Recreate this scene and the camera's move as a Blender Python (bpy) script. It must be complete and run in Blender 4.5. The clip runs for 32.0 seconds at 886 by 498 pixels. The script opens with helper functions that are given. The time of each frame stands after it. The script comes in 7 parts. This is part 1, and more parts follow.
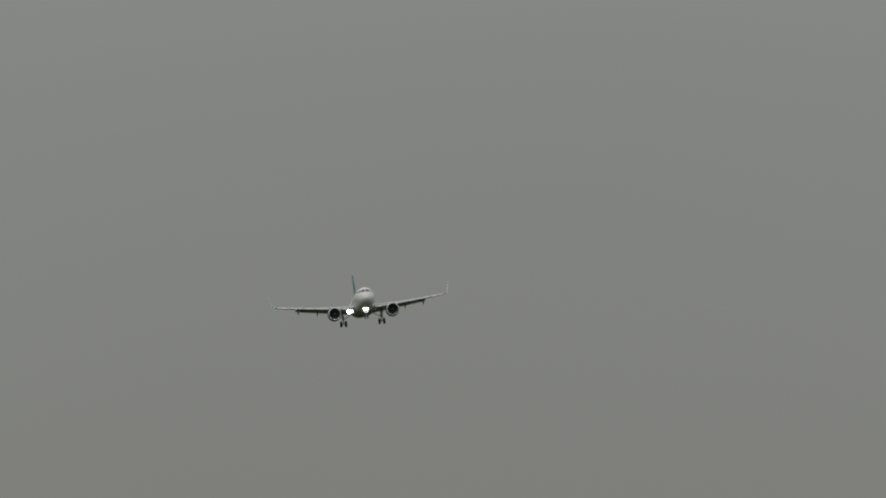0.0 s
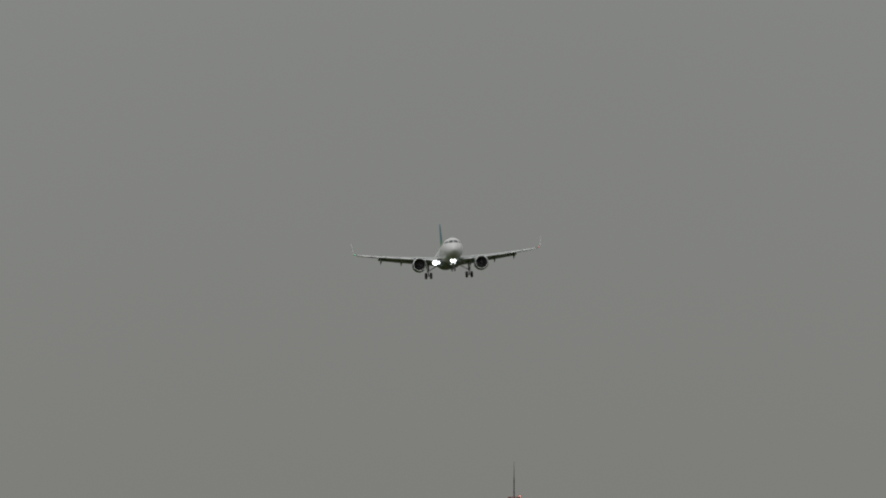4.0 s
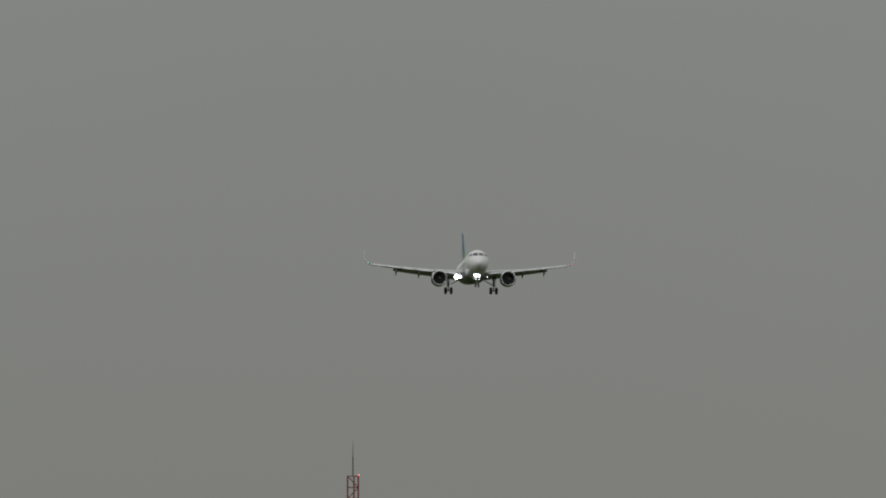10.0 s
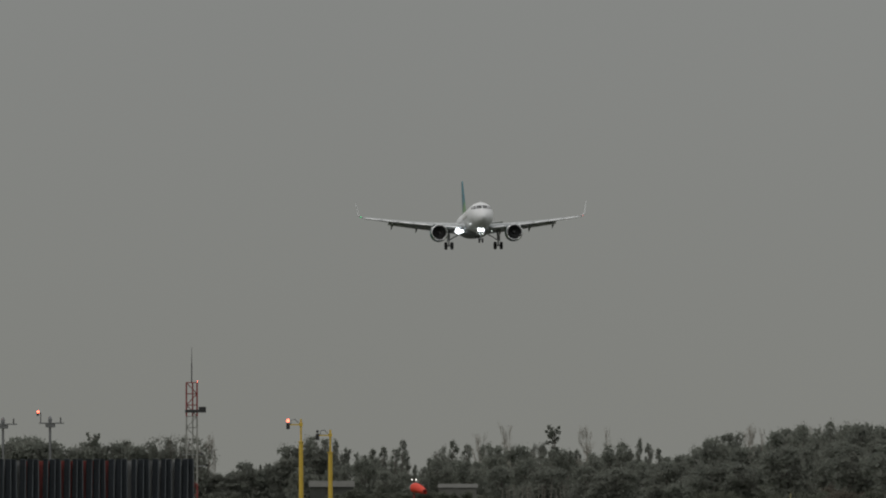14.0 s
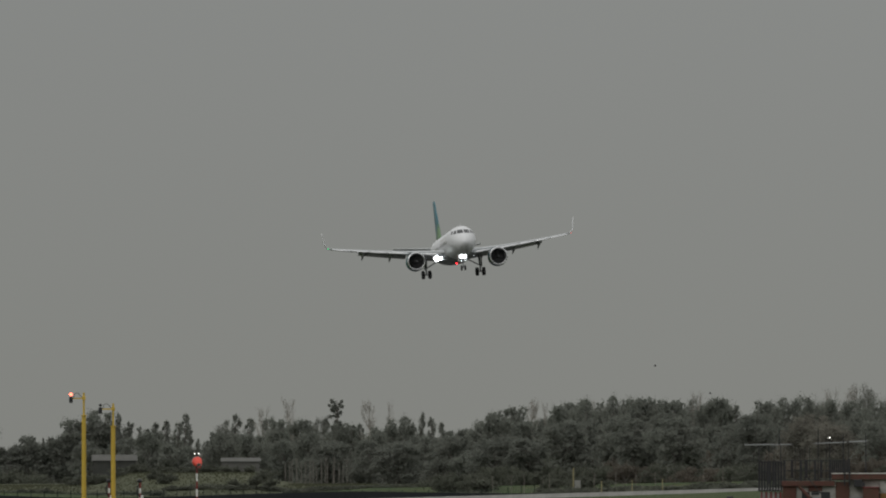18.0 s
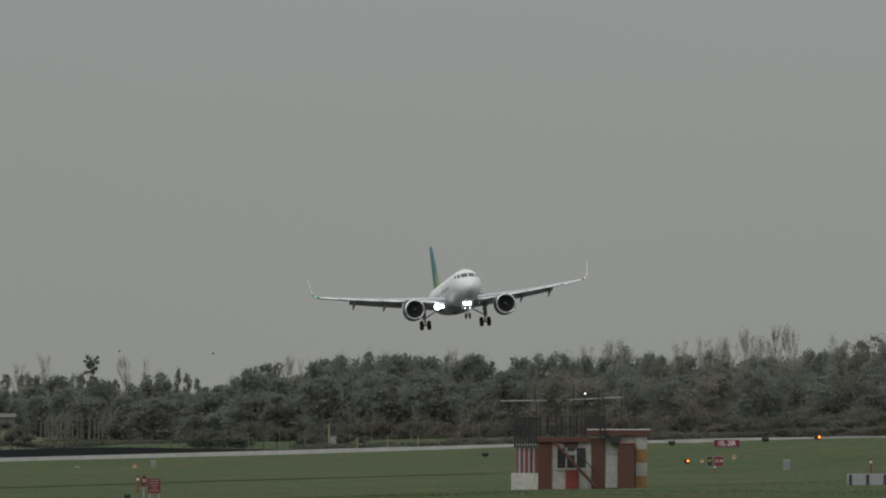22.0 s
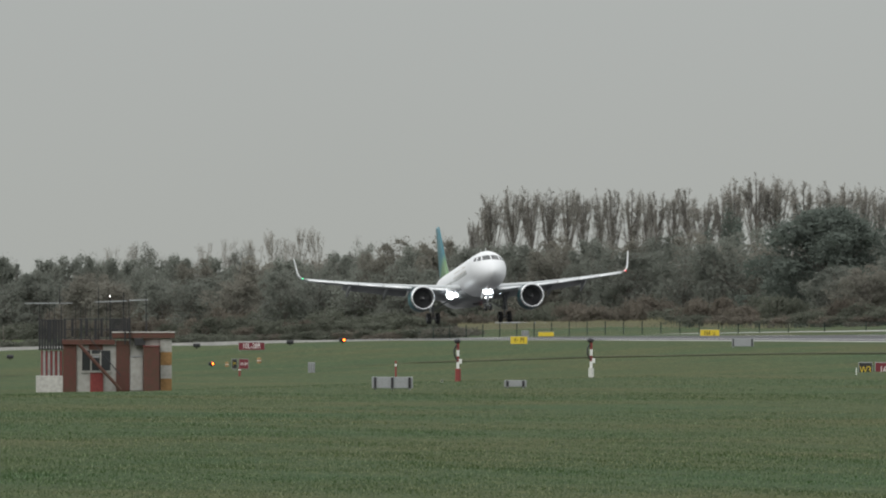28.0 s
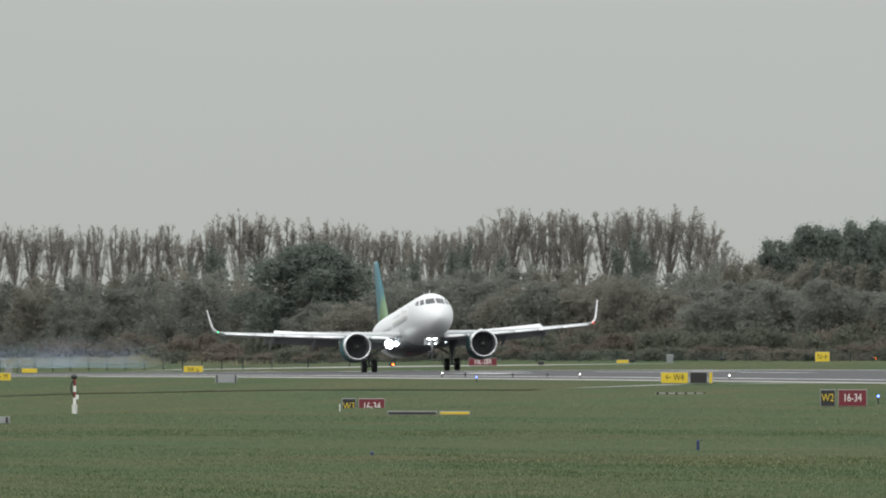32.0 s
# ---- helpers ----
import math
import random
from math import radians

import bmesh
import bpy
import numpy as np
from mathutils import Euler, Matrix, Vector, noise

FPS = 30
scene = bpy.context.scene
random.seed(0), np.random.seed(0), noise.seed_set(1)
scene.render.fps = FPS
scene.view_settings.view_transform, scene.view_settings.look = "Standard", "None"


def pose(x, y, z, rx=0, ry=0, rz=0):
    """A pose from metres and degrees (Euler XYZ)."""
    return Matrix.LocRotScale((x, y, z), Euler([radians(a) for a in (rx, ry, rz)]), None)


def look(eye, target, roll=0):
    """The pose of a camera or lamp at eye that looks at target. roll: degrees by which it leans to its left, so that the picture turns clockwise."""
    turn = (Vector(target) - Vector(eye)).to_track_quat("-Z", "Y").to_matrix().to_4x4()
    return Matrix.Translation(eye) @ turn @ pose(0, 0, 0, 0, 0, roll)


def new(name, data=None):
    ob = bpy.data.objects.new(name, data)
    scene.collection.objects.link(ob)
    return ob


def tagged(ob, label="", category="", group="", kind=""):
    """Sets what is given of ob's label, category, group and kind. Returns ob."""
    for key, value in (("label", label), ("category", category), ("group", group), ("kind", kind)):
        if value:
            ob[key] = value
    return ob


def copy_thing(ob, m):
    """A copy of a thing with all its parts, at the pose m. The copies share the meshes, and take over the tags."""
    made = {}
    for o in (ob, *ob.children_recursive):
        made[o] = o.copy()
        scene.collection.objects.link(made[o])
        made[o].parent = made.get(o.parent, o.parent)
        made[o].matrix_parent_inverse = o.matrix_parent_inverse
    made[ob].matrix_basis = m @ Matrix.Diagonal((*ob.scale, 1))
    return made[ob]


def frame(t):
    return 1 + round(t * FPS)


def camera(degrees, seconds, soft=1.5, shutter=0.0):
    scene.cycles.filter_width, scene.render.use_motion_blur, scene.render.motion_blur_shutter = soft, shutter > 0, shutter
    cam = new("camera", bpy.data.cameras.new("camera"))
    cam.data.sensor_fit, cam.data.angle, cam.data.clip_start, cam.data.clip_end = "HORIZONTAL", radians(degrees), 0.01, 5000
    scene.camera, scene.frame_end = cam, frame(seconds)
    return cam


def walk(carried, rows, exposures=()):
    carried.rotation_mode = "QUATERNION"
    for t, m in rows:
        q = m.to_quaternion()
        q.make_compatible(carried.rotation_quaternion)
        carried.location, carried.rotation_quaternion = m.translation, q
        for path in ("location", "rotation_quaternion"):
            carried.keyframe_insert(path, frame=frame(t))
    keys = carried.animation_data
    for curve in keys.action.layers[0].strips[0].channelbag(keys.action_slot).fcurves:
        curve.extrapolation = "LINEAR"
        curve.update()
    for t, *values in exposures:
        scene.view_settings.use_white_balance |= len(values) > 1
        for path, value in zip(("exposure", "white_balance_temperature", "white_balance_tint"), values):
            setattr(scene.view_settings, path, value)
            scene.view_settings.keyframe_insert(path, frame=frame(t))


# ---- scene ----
EYE = (0.0, 0.0, 3.28)


def aim(az, el, roll):
    """Camera pose on the viewing mound: azimuth clockwise from +y and elevation in degrees."""
    a, e = radians(az), radians(el)
    return look(EYE, (math.sin(a) * math.cos(e) * 1000, math.cos(a) * math.cos(e) * 1000, EYE[2] + math.sin(e) * 1000), roll)


EXPOSURES = [(0, 0, 6560, 9.7), (12.5, 0.0, 6550, 9.7), (14, 0.05, 6550, 9.7), (15, 0.16, 6550, 9.7), (18, 0.12, 6500, 9.7), (23, 0.44, 6400, 9.5), (26, 0.60, 6370, 9.4), (29, 1.09, 6370, 9.0), (32, 1.16, 6370, 9.0)]
cam = camera(2.0 * math.degrees(math.atan(784 / 32000)), 32.0, soft=2.0)
walk(cam, [
    (0, aim(5.1369, 1.3250, 0.00)),
    (0.5, aim(5.1906, 1.2713, 0.00)),
    (1, aim(5.1799, 1.2166, 0.00)),
    (1.5, aim(5.1414, 1.1495, 0.00)),
    (2, aim(5.1262, 1.1298, 0.00)),
    (2.5, aim(5.1333, 1.1388, 0.00)),
    (3, aim(5.1620, 1.1208, 0.00)),
    (3.5, aim(5.1638, 1.0886, 0.00)),
    (5.5, aim(5.1727, 0.9670, -0.00)),
    (6, aim(5.2360, 0.9283, -0.04)),
    (6.5, aim(5.2980, 0.9089, -0.12)),
    (7, aim(5.3976, 0.9367, 0.00)),
    (7.5, aim(5.5374, 0.9614, 0.00)),
    (8, aim(5.6662, 0.9861, 0.00)),
    (8.5, aim(5.6799, 1.0108, 0.00)),
    (9, aim(5.6305, 0.9971, -0.00)),
    (9.5, aim(5.6058, 0.9944, -0.00)),
    (10, aim(5.6744, 0.9917, 0.00)),
    (10.5, aim(5.8389, 0.9697, -0.00)),
    (11, aim(6.0061, 0.9301, 0.03)),
    (11.5, aim(6.1177, 0.8995, 0.07)),
    (12, aim(6.1709, 0.8392, 0.19)),
    (12.5, aim(6.1588, 0.7569, 0.15)),
    (13, aim(6.1371, 0.7002, 0.09)),
    (13.5, aim(6.1357, 0.6790, -0.01)),
    (14, aim(6.1860, 0.6938, -0.10)),
    (14.5, aim(6.3002, 0.7089, -0.06)),
    (15, aim(6.4614, 0.7303, -0.11)),
    (15.5, aim(6.6215, 0.7321, -0.06)),
    (17.5, aim(6.7541, 0.7056, 0.03)),
    (18, aim(6.8732, 0.6105, -0.04)),
    (18.5, aim(6.9704, 0.6229, -0.31)),
    (19, aim(7.0639, 0.6628, -0.26)),
    (19.5, aim(7.1511, 0.6704, -0.02)),
    (20, aim(7.2417, 0.5899, -0.05)),
    (20.5, aim(7.3484, 0.4926, -0.13)),
    (21, aim(7.4500, 0.4311, -0.18)),
    (21.5, aim(7.5493, 0.4484, -0.14)),
    (22, aim(7.6470, 0.4706, -0.01)),
    (22.5, aim(7.7176, 0.4813, 0.20)),
    (23, aim(7.8001, 0.4406, 0.30)),
    (23.5, aim(7.8945, 0.3914, 0.20)),
    (24, aim(8.0322, 0.3669, 0.14)),
    (24.5, aim(8.1726, 0.3698, 0.03)),
    (25, aim(8.3970, 0.3921, 0.06)),
    (25.5, aim(8.6215, 0.4050, 0.11)),
    (26, aim(8.8247, 0.4084, 0.09)),
    (26.5, aim(8.9651, 0.3782, 0.02)),
    (28.5, aim(9.2891, 0.1316, 0.05)),
    (29, aim(9.5415, 0.1501, 0.00)),
    (29.5, aim(9.8565, 0.1521, 0.03)),
    (30, aim(10.1174, 0.1837, -0.06)),
    (30.5, aim(10.3006, 0.1952, -0.09)),
    (31, aim(10.4634, 0.2251, -0.07)),
    (31.5, aim(10.6247, 0.2447, 0.02)),
    (32, aim(10.7888, 0.2793, 0.03)),
], EXPOSURES)

# ---- light: a low, even overcast ----
world = bpy.data.worlds.new("overcast")
scene.world = world
world.use_nodes = True
wn, wl = world.node_tree.nodes, world.node_tree.links
wn.clear()
sky = wn.new("ShaderNodeTexSky")
sky.sky_type, sky.sun_disc = "NISHITA", False
sky.sun_elevation, sky.sun_rotation = radians(38), radians(200)
sky.dust_density = 4.0
dim = wn.new("ShaderNodeVectorMath")
dim.operation = "SCALE"
dim.inputs["Scale"].default_value = 0.1
wl.new(sky.outputs[0], dim.inputs[0])
coord = wn.new("ShaderNodeTexCoord")
sep = wn.new("ShaderNodeSeparateXYZ")
wl.new(coord.outputs["Generated"], sep.inputs[0])
ramp = wn.new("ShaderNodeValToRGB")
ramp.color_ramp.elements[0].position, ramp.color_ramp.elements[0].color = 0.0, (0.211, 0.215, 0.199, 1)
ramp.color_ramp.elements[1].position, ramp.color_ramp.elements[1].color = 1.0, (0.74, 0.74, 0.725, 1)
low = ramp.color_ramp.elements.new(0.03)
low.color = (0.232, 0.239, 0.233, 1)
mid = ramp.color_ramp.elements.new(0.35)
mid.color = (0.74, 0.745, 0.735, 1)
wl.new(sep.outputs["Z"], ramp.inputs[0])
clouds = wn.new("ShaderNodeTexNoise")
clouds.inputs["Scale"].default_value = 9.0
clouds.inputs["Detail"].default_value = 3.0
wl.new(coord.outputs["Generated"], clouds.inputs["Vector"])
veil = wn.new("ShaderNodeMapRange")
veil.inputs["To Min"].default_value, veil.inputs["To Max"].default_value = 0.92, 1.08
wl.new(clouds.outputs[0], veil.inputs["Value"])
cover = wn.new("ShaderNodeVectorMath")
cover.operation = "SCALE"
wl.new(ramp.outputs[0], cover.inputs[0])
wl.new(veil.outputs[0], cover.inputs["Scale"])
blend = wn.new("ShaderNodeMix")
blend.data_type = "RGBA"
blend.inputs["Factor"].default_value = 0.96
wl.new(dim.outputs[0], blend.inputs["A"])
wl.new(cover.outputs[0], blend.inputs["B"])
back = wn.new("ShaderNodeBackground")
back.inputs["Strength"].default_value = 1.0
wl.new(blend.outputs["Result"], back.inputs["Color"])
wl.new(back.outputs[0], wn.new("ShaderNodeOutputWorld").inputs[0])

sun = new("sun", bpy.data.lights.new("sun", "SUN"))
sun.data.energy, sun.data.angle, sun.data.color = 0.5, radians(40), (1.0, 0.97, 0.93)
sun.matrix_world = look((-80, -60, 90), (0, 0, 0))

# ---- materials ----
def material(name, color, rough=0.6, metal=0.0, vary=0.12, scale=3.0, bump=0.0, second=None, emit=0.0, coord="Object", per_object=0.0, alpha=1.0, gloss=0.5):
    """Principled surface: two scales of noise over a base colour, and fine relief."""
    m = bpy.data.materials.new(name)
    m.use_nodes = True
    n, l = m.node_tree.nodes, m.node_tree.links
    b = n["Principled BSDF"]
    b.inputs["Roughness"].default_value, b.inputs["Metallic"].default_value = rough, metal
    b.inputs["Specular IOR Level"].default_value = gloss
    if emit:
        b.inputs["Base Color"].default_value = (*color, 1)
        b.inputs["Emission Color"].default_value = (*color, 1)
        b.inputs["Emission Strength"].default_value = emit
        return m
    tc = n.new("ShaderNodeTexCoord")
    big, small = n.new("ShaderNodeTexNoise"), n.new("ShaderNodeTexNoise")
    big.inputs["Scale"].default_value, small.inputs["Scale"].default_value = scale * 0.22, scale * 4.0
    big.inputs["Detail"].default_value, small.inputs["Detail"].default_value = 4.0, 5.0
    l.new(tc.outputs[coord], big.inputs["Vector"]), l.new(tc.outputs[coord], small.inputs["Vector"])
    add = n.new("ShaderNodeMath")
    l.new(big.outputs[0], add.inputs[0]), l.new(small.outputs[0], add.inputs[1])
    rng = n.new("ShaderNodeMapRange")
    rng.inputs["From Min"].default_value, rng.inputs["From Max"].default_value = 0.6, 1.4
    l.new(add.outputs[0], rng.inputs["Value"])
    mix = n.new("ShaderNodeMix")
    mix.data_type = "RGBA"
    other = second or tuple(c * (1 - 2.2 * vary) for c in color)
    first = color if second else tuple(min(1, c * (1 + 1.2 * vary)) for c in color)
    mix.inputs["A"].default_value, mix.inputs["B"].default_value = (*first, 1), (*other, 1)
    l.new(rng.outputs[0], mix.inputs["Factor"])
    out = mix.outputs["Result"]
    if per_object:
        info = n.new("ShaderNodeObjectInfo")
        r2 = n.new("ShaderNodeMapRange")
        r2.inputs["To Min"].default_value, r2.inputs["To Max"].default_value = 1 - per_object, 1 + per_object
        l.new(info.outputs["Random"], r2.inputs["Value"])
        sc = n.new("ShaderNodeVectorMath")
        sc.operation = "SCALE"
        l.new(out, sc.inputs[0]), l.new(r2.outputs[0], sc.inputs["Scale"])
        out = sc.outputs[0]
    l.new(out, b.inputs["Base Color"])
    rr = n.new("ShaderNodeMapRange")
    rr.inputs["To Min"].default_value, rr.inputs["To Max"].default_value = max(0.02, rough - 0.12), min(1, rough + 0.12)
    l.new(small.outputs[0], rr.inputs["Value"]), l.new(rr.outputs[0], b.inputs["Roughness"])
    if bump:
        bp = n.new("ShaderNodeBump")
        bp.inputs["Strength"].default_value, bp.inputs["Distance"].default_value = 0.6, bump
        l.new(small.outputs[0], bp.inputs["Height"]), l.new(bp.outputs[0], b.inputs["Normal"])
    if alpha < 1:
        b.inputs["Alpha"].default_value = alpha
    return m


M_SKIN = material("white_aircraft_paint", (0.62, 0.63, 0.64), 0.45, vary=0.03, scale=1.2, gloss=0.12)
# belly grey darkened to include the shade under the hull; gear doors share it
M_BELLY = material("shade_darkened_belly_grey", (0.20, 0.21, 0.215), 0.45, vary=0.06, scale=1.0)
M_WING = material("pale_grey_wing_paint", (0.42, 0.44, 0.45), 0.4, vary=0.08, scale=1.0)
M_WINGLOW = material("mid_grey_flap_paint", (0.30, 0.31, 0.32), 0.45, vary=0.08, scale=1.0)
M_SLAT = material("bare_leading_edge_metal", (0.66, 0.67, 0.68), 0.3, 0.5, vary=0.05, scale=2.0)
M_TEAL = material("teal_green_paint", (0.010, 0.085, 0.095), 0.35, vary=0.05, scale=0.6)
M_LIP = material("polished_inlet_metal", (0.62, 0.63, 0.64), 0.25, 0.9, vary=0.05)
M_DUCT = material("dark_inlet_lining", (0.12, 0.125, 0.13), 0.6, vary=0.1)
M_FAN = material("titanium_fan_blades", (0.085, 0.087, 0.09), 0.5, 0.4, vary=0.2, scale=5)
M_GLASS = material("cockpit_glass", (0.028, 0.030, 0.033), 0.10, vary=0.1)
M_TYRE = material("tyre_rubber", (0.018, 0.018, 0.019), 0.85, vary=0.2, scale=4)
M_STRUT = material("grey_gear_steel", (0.16, 0.165, 0.17), 0.45, 0.3, vary=0.15)
M_RIM = material("wheel_rim_metal", (0.42, 0.43, 0.44), 0.4, 0.6, vary=0.1)
M_LAMP = material("landing_lamp_glow", (0.93, 0.97, 1.0), emit=8.0)
M_NAVG = material("green_lamp_glow", (0.03, 0.9, 0.3), emit=1.6)
M_NAVR = material("red_lamp_glow", (1.0, 0.13, 0.07), emit=5.0)
M_TIPRED = material("red_tip_lamp_glow", (1.0, 0.06, 0.04), emit=1.0)
M_FLASH = material("red_beacon_glow", (1.0, 0.03, 0.04), emit=9.0)
M_AMBER = material("amber_lamp_glow", (1.0, 0.15, 0.012), emit=4.0)
M_WHITEL = material("white_lamp_glow", (1.0, 0.97, 0.9), emit=2.0)
M_BLUEL = material("blue_lamp_glow", (0.12, 0.2, 1.0), emit=3.0)
M_TITLE = material("grey_gold_lettering_paint", (0.30, 0.24, 0.17), 0.5, vary=0.1)



def leaf_material(name, color, second, scale=0.5, per_object=0.2, through_light=0.5):
    """Thin leaves: light falls on them and through them; colour drifts over the tree and between trees."""
    m = material(name, color, 0.9, scale=scale, second=second, per_object=per_object)
    n, l = m.node_tree.nodes, m.node_tree.links
    b = n["Principled BSDF"]
    b.inputs["Specular IOR Level"].default_value = 0.15
    tr, mx = n.new("ShaderNodeBsdfTranslucent"), n.new("ShaderNodeMixShader")
    l.new(b.inputs["Base Color"].links[0].from_socket, tr.inputs["Color"])
    mx.inputs[0].default_value = through_light
    l.new(b.outputs[0], mx.inputs[1]), l.new(tr.outputs[0], mx.inputs[2])
    l.new(mx.outputs[0], n["Material Output"].inputs["Surface"])
    return m


def sward_tone(m, color):
    """Lush and withered stretches of the field: tints a grass colour over tens of metres."""
    n, l = m.node_tree.nodes, m.node_tree.links
    place, spread, growth, tone, worn = (n.new("ShaderNode" + k) for k in ("TexCoord", "Mapping", "TexNoise", "ValToRGB", "Mix"))
    spread.inputs["Scale"].default_value = (0.07, 0.026, 0.03)
    growth.inputs["Scale"].default_value, growth.inputs["Detail"].default_value, growth.inputs["Roughness"].default_value = 1.0, 4.0, 0.55
    tone.color_ramp.elements[0].position, tone.color_ramp.elements[0].color = 0.38, (0.78, 0.93, 0.71, 1)
    tone.color_ramp.elements[1].position, tone.color_ramp.elements[1].color = 0.67, (1.16, 0.99, 0.80, 1)
    worn.data_type, worn.blend_type = "RGBA", "MULTIPLY"
    worn.inputs["Factor"].default_value = 1.0
    l.new(place.outputs["Object"], spread.inputs["Vector"])
    l.new(spread.outputs[0], growth.inputs["Vector"])
    l.new(growth.outputs[0], tone.inputs[0])
    l.new(color, worn.inputs["A"])
    l.new(tone.outputs[0], worn.inputs["B"])
    return worn.outputs["Result"]


def grass_material():
    """Mown grass: broad mowing bands, patches, straw-coloured and dark tufts."""
    m = bpy.data.materials.new("mown_grass")
    m.use_nodes = True
    n, l = m.node_tree.nodes, m.node_tree.links
    b = n["Principled BSDF"]
    b.inputs["Roughness"].default_value = 0.95
    b.inputs["Specular IOR Level"].default_value = 0.1
    tc = n.new("ShaderNodeTexCoord")
    # mowing runs along one heading, so the sward is laid out along it
    turn = n.new("ShaderNodeMapping")
    turn.inputs["Rotation"].default_value = (0, 0, radians(10.3))
    l.new(tc.outputs["Object"], turn.inputs["Vector"])
    color = None
    layers = ((0.040, 0.016, 0.42, 0.54, (0.048, 0.049, 0.018)), (0.10, 0.03, 0.45, 0.66, (0.018, 0.039, 0.013)), (0.4, 0.08, 0.46, 0.66, (0.040, 0.049, 0.019)),
              (1.5, 0.10, 0.58, 0.70, (0.023, 0.032, 0.011)), (5.0, 0.3, 0.50, 0.66, (0.019, 0.035, 0.012)), (2.6, 0.22, 0.55, 0.66, (0.060, 0.072, 0.032)), (14.0, 0.4, 0.49, 0.62, (0.048, 0.067, 0.028)), (30.0, 0.6, 0.58, 0.70, (0.145, 0.176, 0.106)))
    for across, along, lo, hi, tint in layers:
        mp = n.new("ShaderNodeMapping")
        mp.inputs["Scale"].default_value = (across, along, along)
        l.new(turn.outputs[0], mp.inputs["Vector"])
        t = n.new("ShaderNodeTexNoise")
        t.inputs["Scale"].default_value, t.inputs["Detail"].default_value = 1.0, 3.0
        l.new(mp.outputs[0], t.inputs["Vector"])
        r = n.new("ShaderNodeMapRange")
        r.inputs["From Min"].default_value, r.inputs["From Max"].default_value = lo, hi
        r.inputs["To Max"].default_value = 0.85
        l.new(t.outputs[0], r.inputs["Value"])
        mix = n.new("ShaderNodeMix")
        mix.data_type = "RGBA"
        if color is None:
            mix.inputs["A"].default_value = (0.023, 0.045, 0.017, 1)
        else:
            l.new(color, mix.inputs["A"])
        mix.inputs["B"].default_value = (*tint, 1)
        l.new(r.outputs[0], mix.inputs["Factor"])
        color = mix.outputs["Result"]
    l.new(sward_tone(m, color), b.inputs["Base Color"])
    return m


M_GRASS = grass_material()
M_ASPHALT = material("worn_runway_asphalt", (0.055, 0.055, 0.058), 0.9, scale=0.12, second=(0.075, 0.075, 0.077), bump=0.01, gloss=0.12)
M_CONCRETE = material("pale_shoulder_concrete", (0.30, 0.295, 0.28), 0.9, scale=0.4, vary=0.15, bump=0.01)
M_MARK = material("runway_marking_white", (0.60, 0.60, 0.59), 0.8, scale=0.5, vary=0.12)
M_BARK = material("grey_brown_bark", (0.15, 0.135, 0.12), 0.9, scale=2.0, vary=0.25, bump=0.02)
M_TWIG = material("pale_grey_twigs", (0.25, 0.23, 0.20), 0.9, scale=2.0, vary=0.2)
# leaf colours paler and greyer than real foliage: distance haze is put into them
M_LEAF = leaf_material("hazed_autumn_green_leaves", (0.184, 0.200, 0.174), (0.200, 0.204, 0.178), per_object=0.12, through_light=0.58)
M_LEAFB = leaf_material("hazed_russet_scrub_leaves", (0.202, 0.188, 0.160), (0.184, 0.186, 0.158), per_object=0.12, through_light=0.58)
M_SCRUB = leaf_material("brown_bramble_leaves", (0.142, 0.120, 0.098), (0.118, 0.112, 0.094), per_object=0.16)
M_SCRUBG = leaf_material("dull_green_bramble_leaves", (0.116, 0.124, 0.098), (0.102, 0.108, 0.086), per_object=0.16)
# poplar and evergreen colours are raised for the haze as well
M_POPLAR = leaf_material("hazed_thinning_poplar_leaves", (0.278, 0.262, 0.234), (0.236, 0.226, 0.204), per_object=0.12)
M_PINE = leaf_material("hazed_dark_evergreen_needles", (0.126, 0.150, 0.130), (0.140, 0.158, 0.138), per_object=0.12, through_light=0.45)


# ---- mesh tools ----
def part(name, bm, mat, parent, label="", smooth=False):
    """Links a bmesh as one mesh object under a thing or part."""
    me = bpy.data.meshes.new(name)
    bm.normal_update()
    bm.to_mesh(me)
    bm.free()
    for mm in mat if isinstance(mat, (list, tuple)) else [mat]:
        me.materials.append(mm)
    if smooth:
        me.polygons.foreach_set("use_smooth", [True] * len(me.polygons))
    ob = new(name, me)
    if parent is not None:
        ob.parent = parent
    if label:
        tagged(ob, label)
    return ob


def share(name, src, parent, loc, rot=(0, 0, 0), label=""):
    """Another part on the same mesh data."""
    ob = new(name, src.data)
    ob.parent = parent
    ob.location, ob.rotation_euler = loc, [radians(a) for a in rot]
    return tagged(ob, label) if label else ob


def raw(name, verts, faces, mat, parent=None, smooth=False):
    me = bpy.data.meshes.new(name)
    me.from_pydata(verts, [], faces)
    for mm in mat if isinstance(mat, (list, tuple)) else [mat]:
        me.materials.append(mm)
    if smooth:
        me.polygons.foreach_set("use_smooth", [True] * len(me.polygons))
    ob = new(name, me)
    if parent is not None:
        ob.parent = parent
    return ob


def box(bm, x0, x1, y0, y1, z0, z1, bevel=0.0):
    r = bmesh.ops.create_cube(bm, size=1.0, matrix=Matrix.Translation(((x0 + x1) / 2, (y0 + y1) / 2, (z0 + z1) / 2)) @ Matrix.Diagonal((abs(x1 - x0), abs(y1 - y0), abs(z1 - z0), 1)))
    if bevel:
        edges = {e for v in r["verts"] for e in v.link_edges}
        bmesh.ops.bevel(bm, geom=list(edges), offset=bevel, segments=2, affect="EDGES", profile=0.5)
    return bm


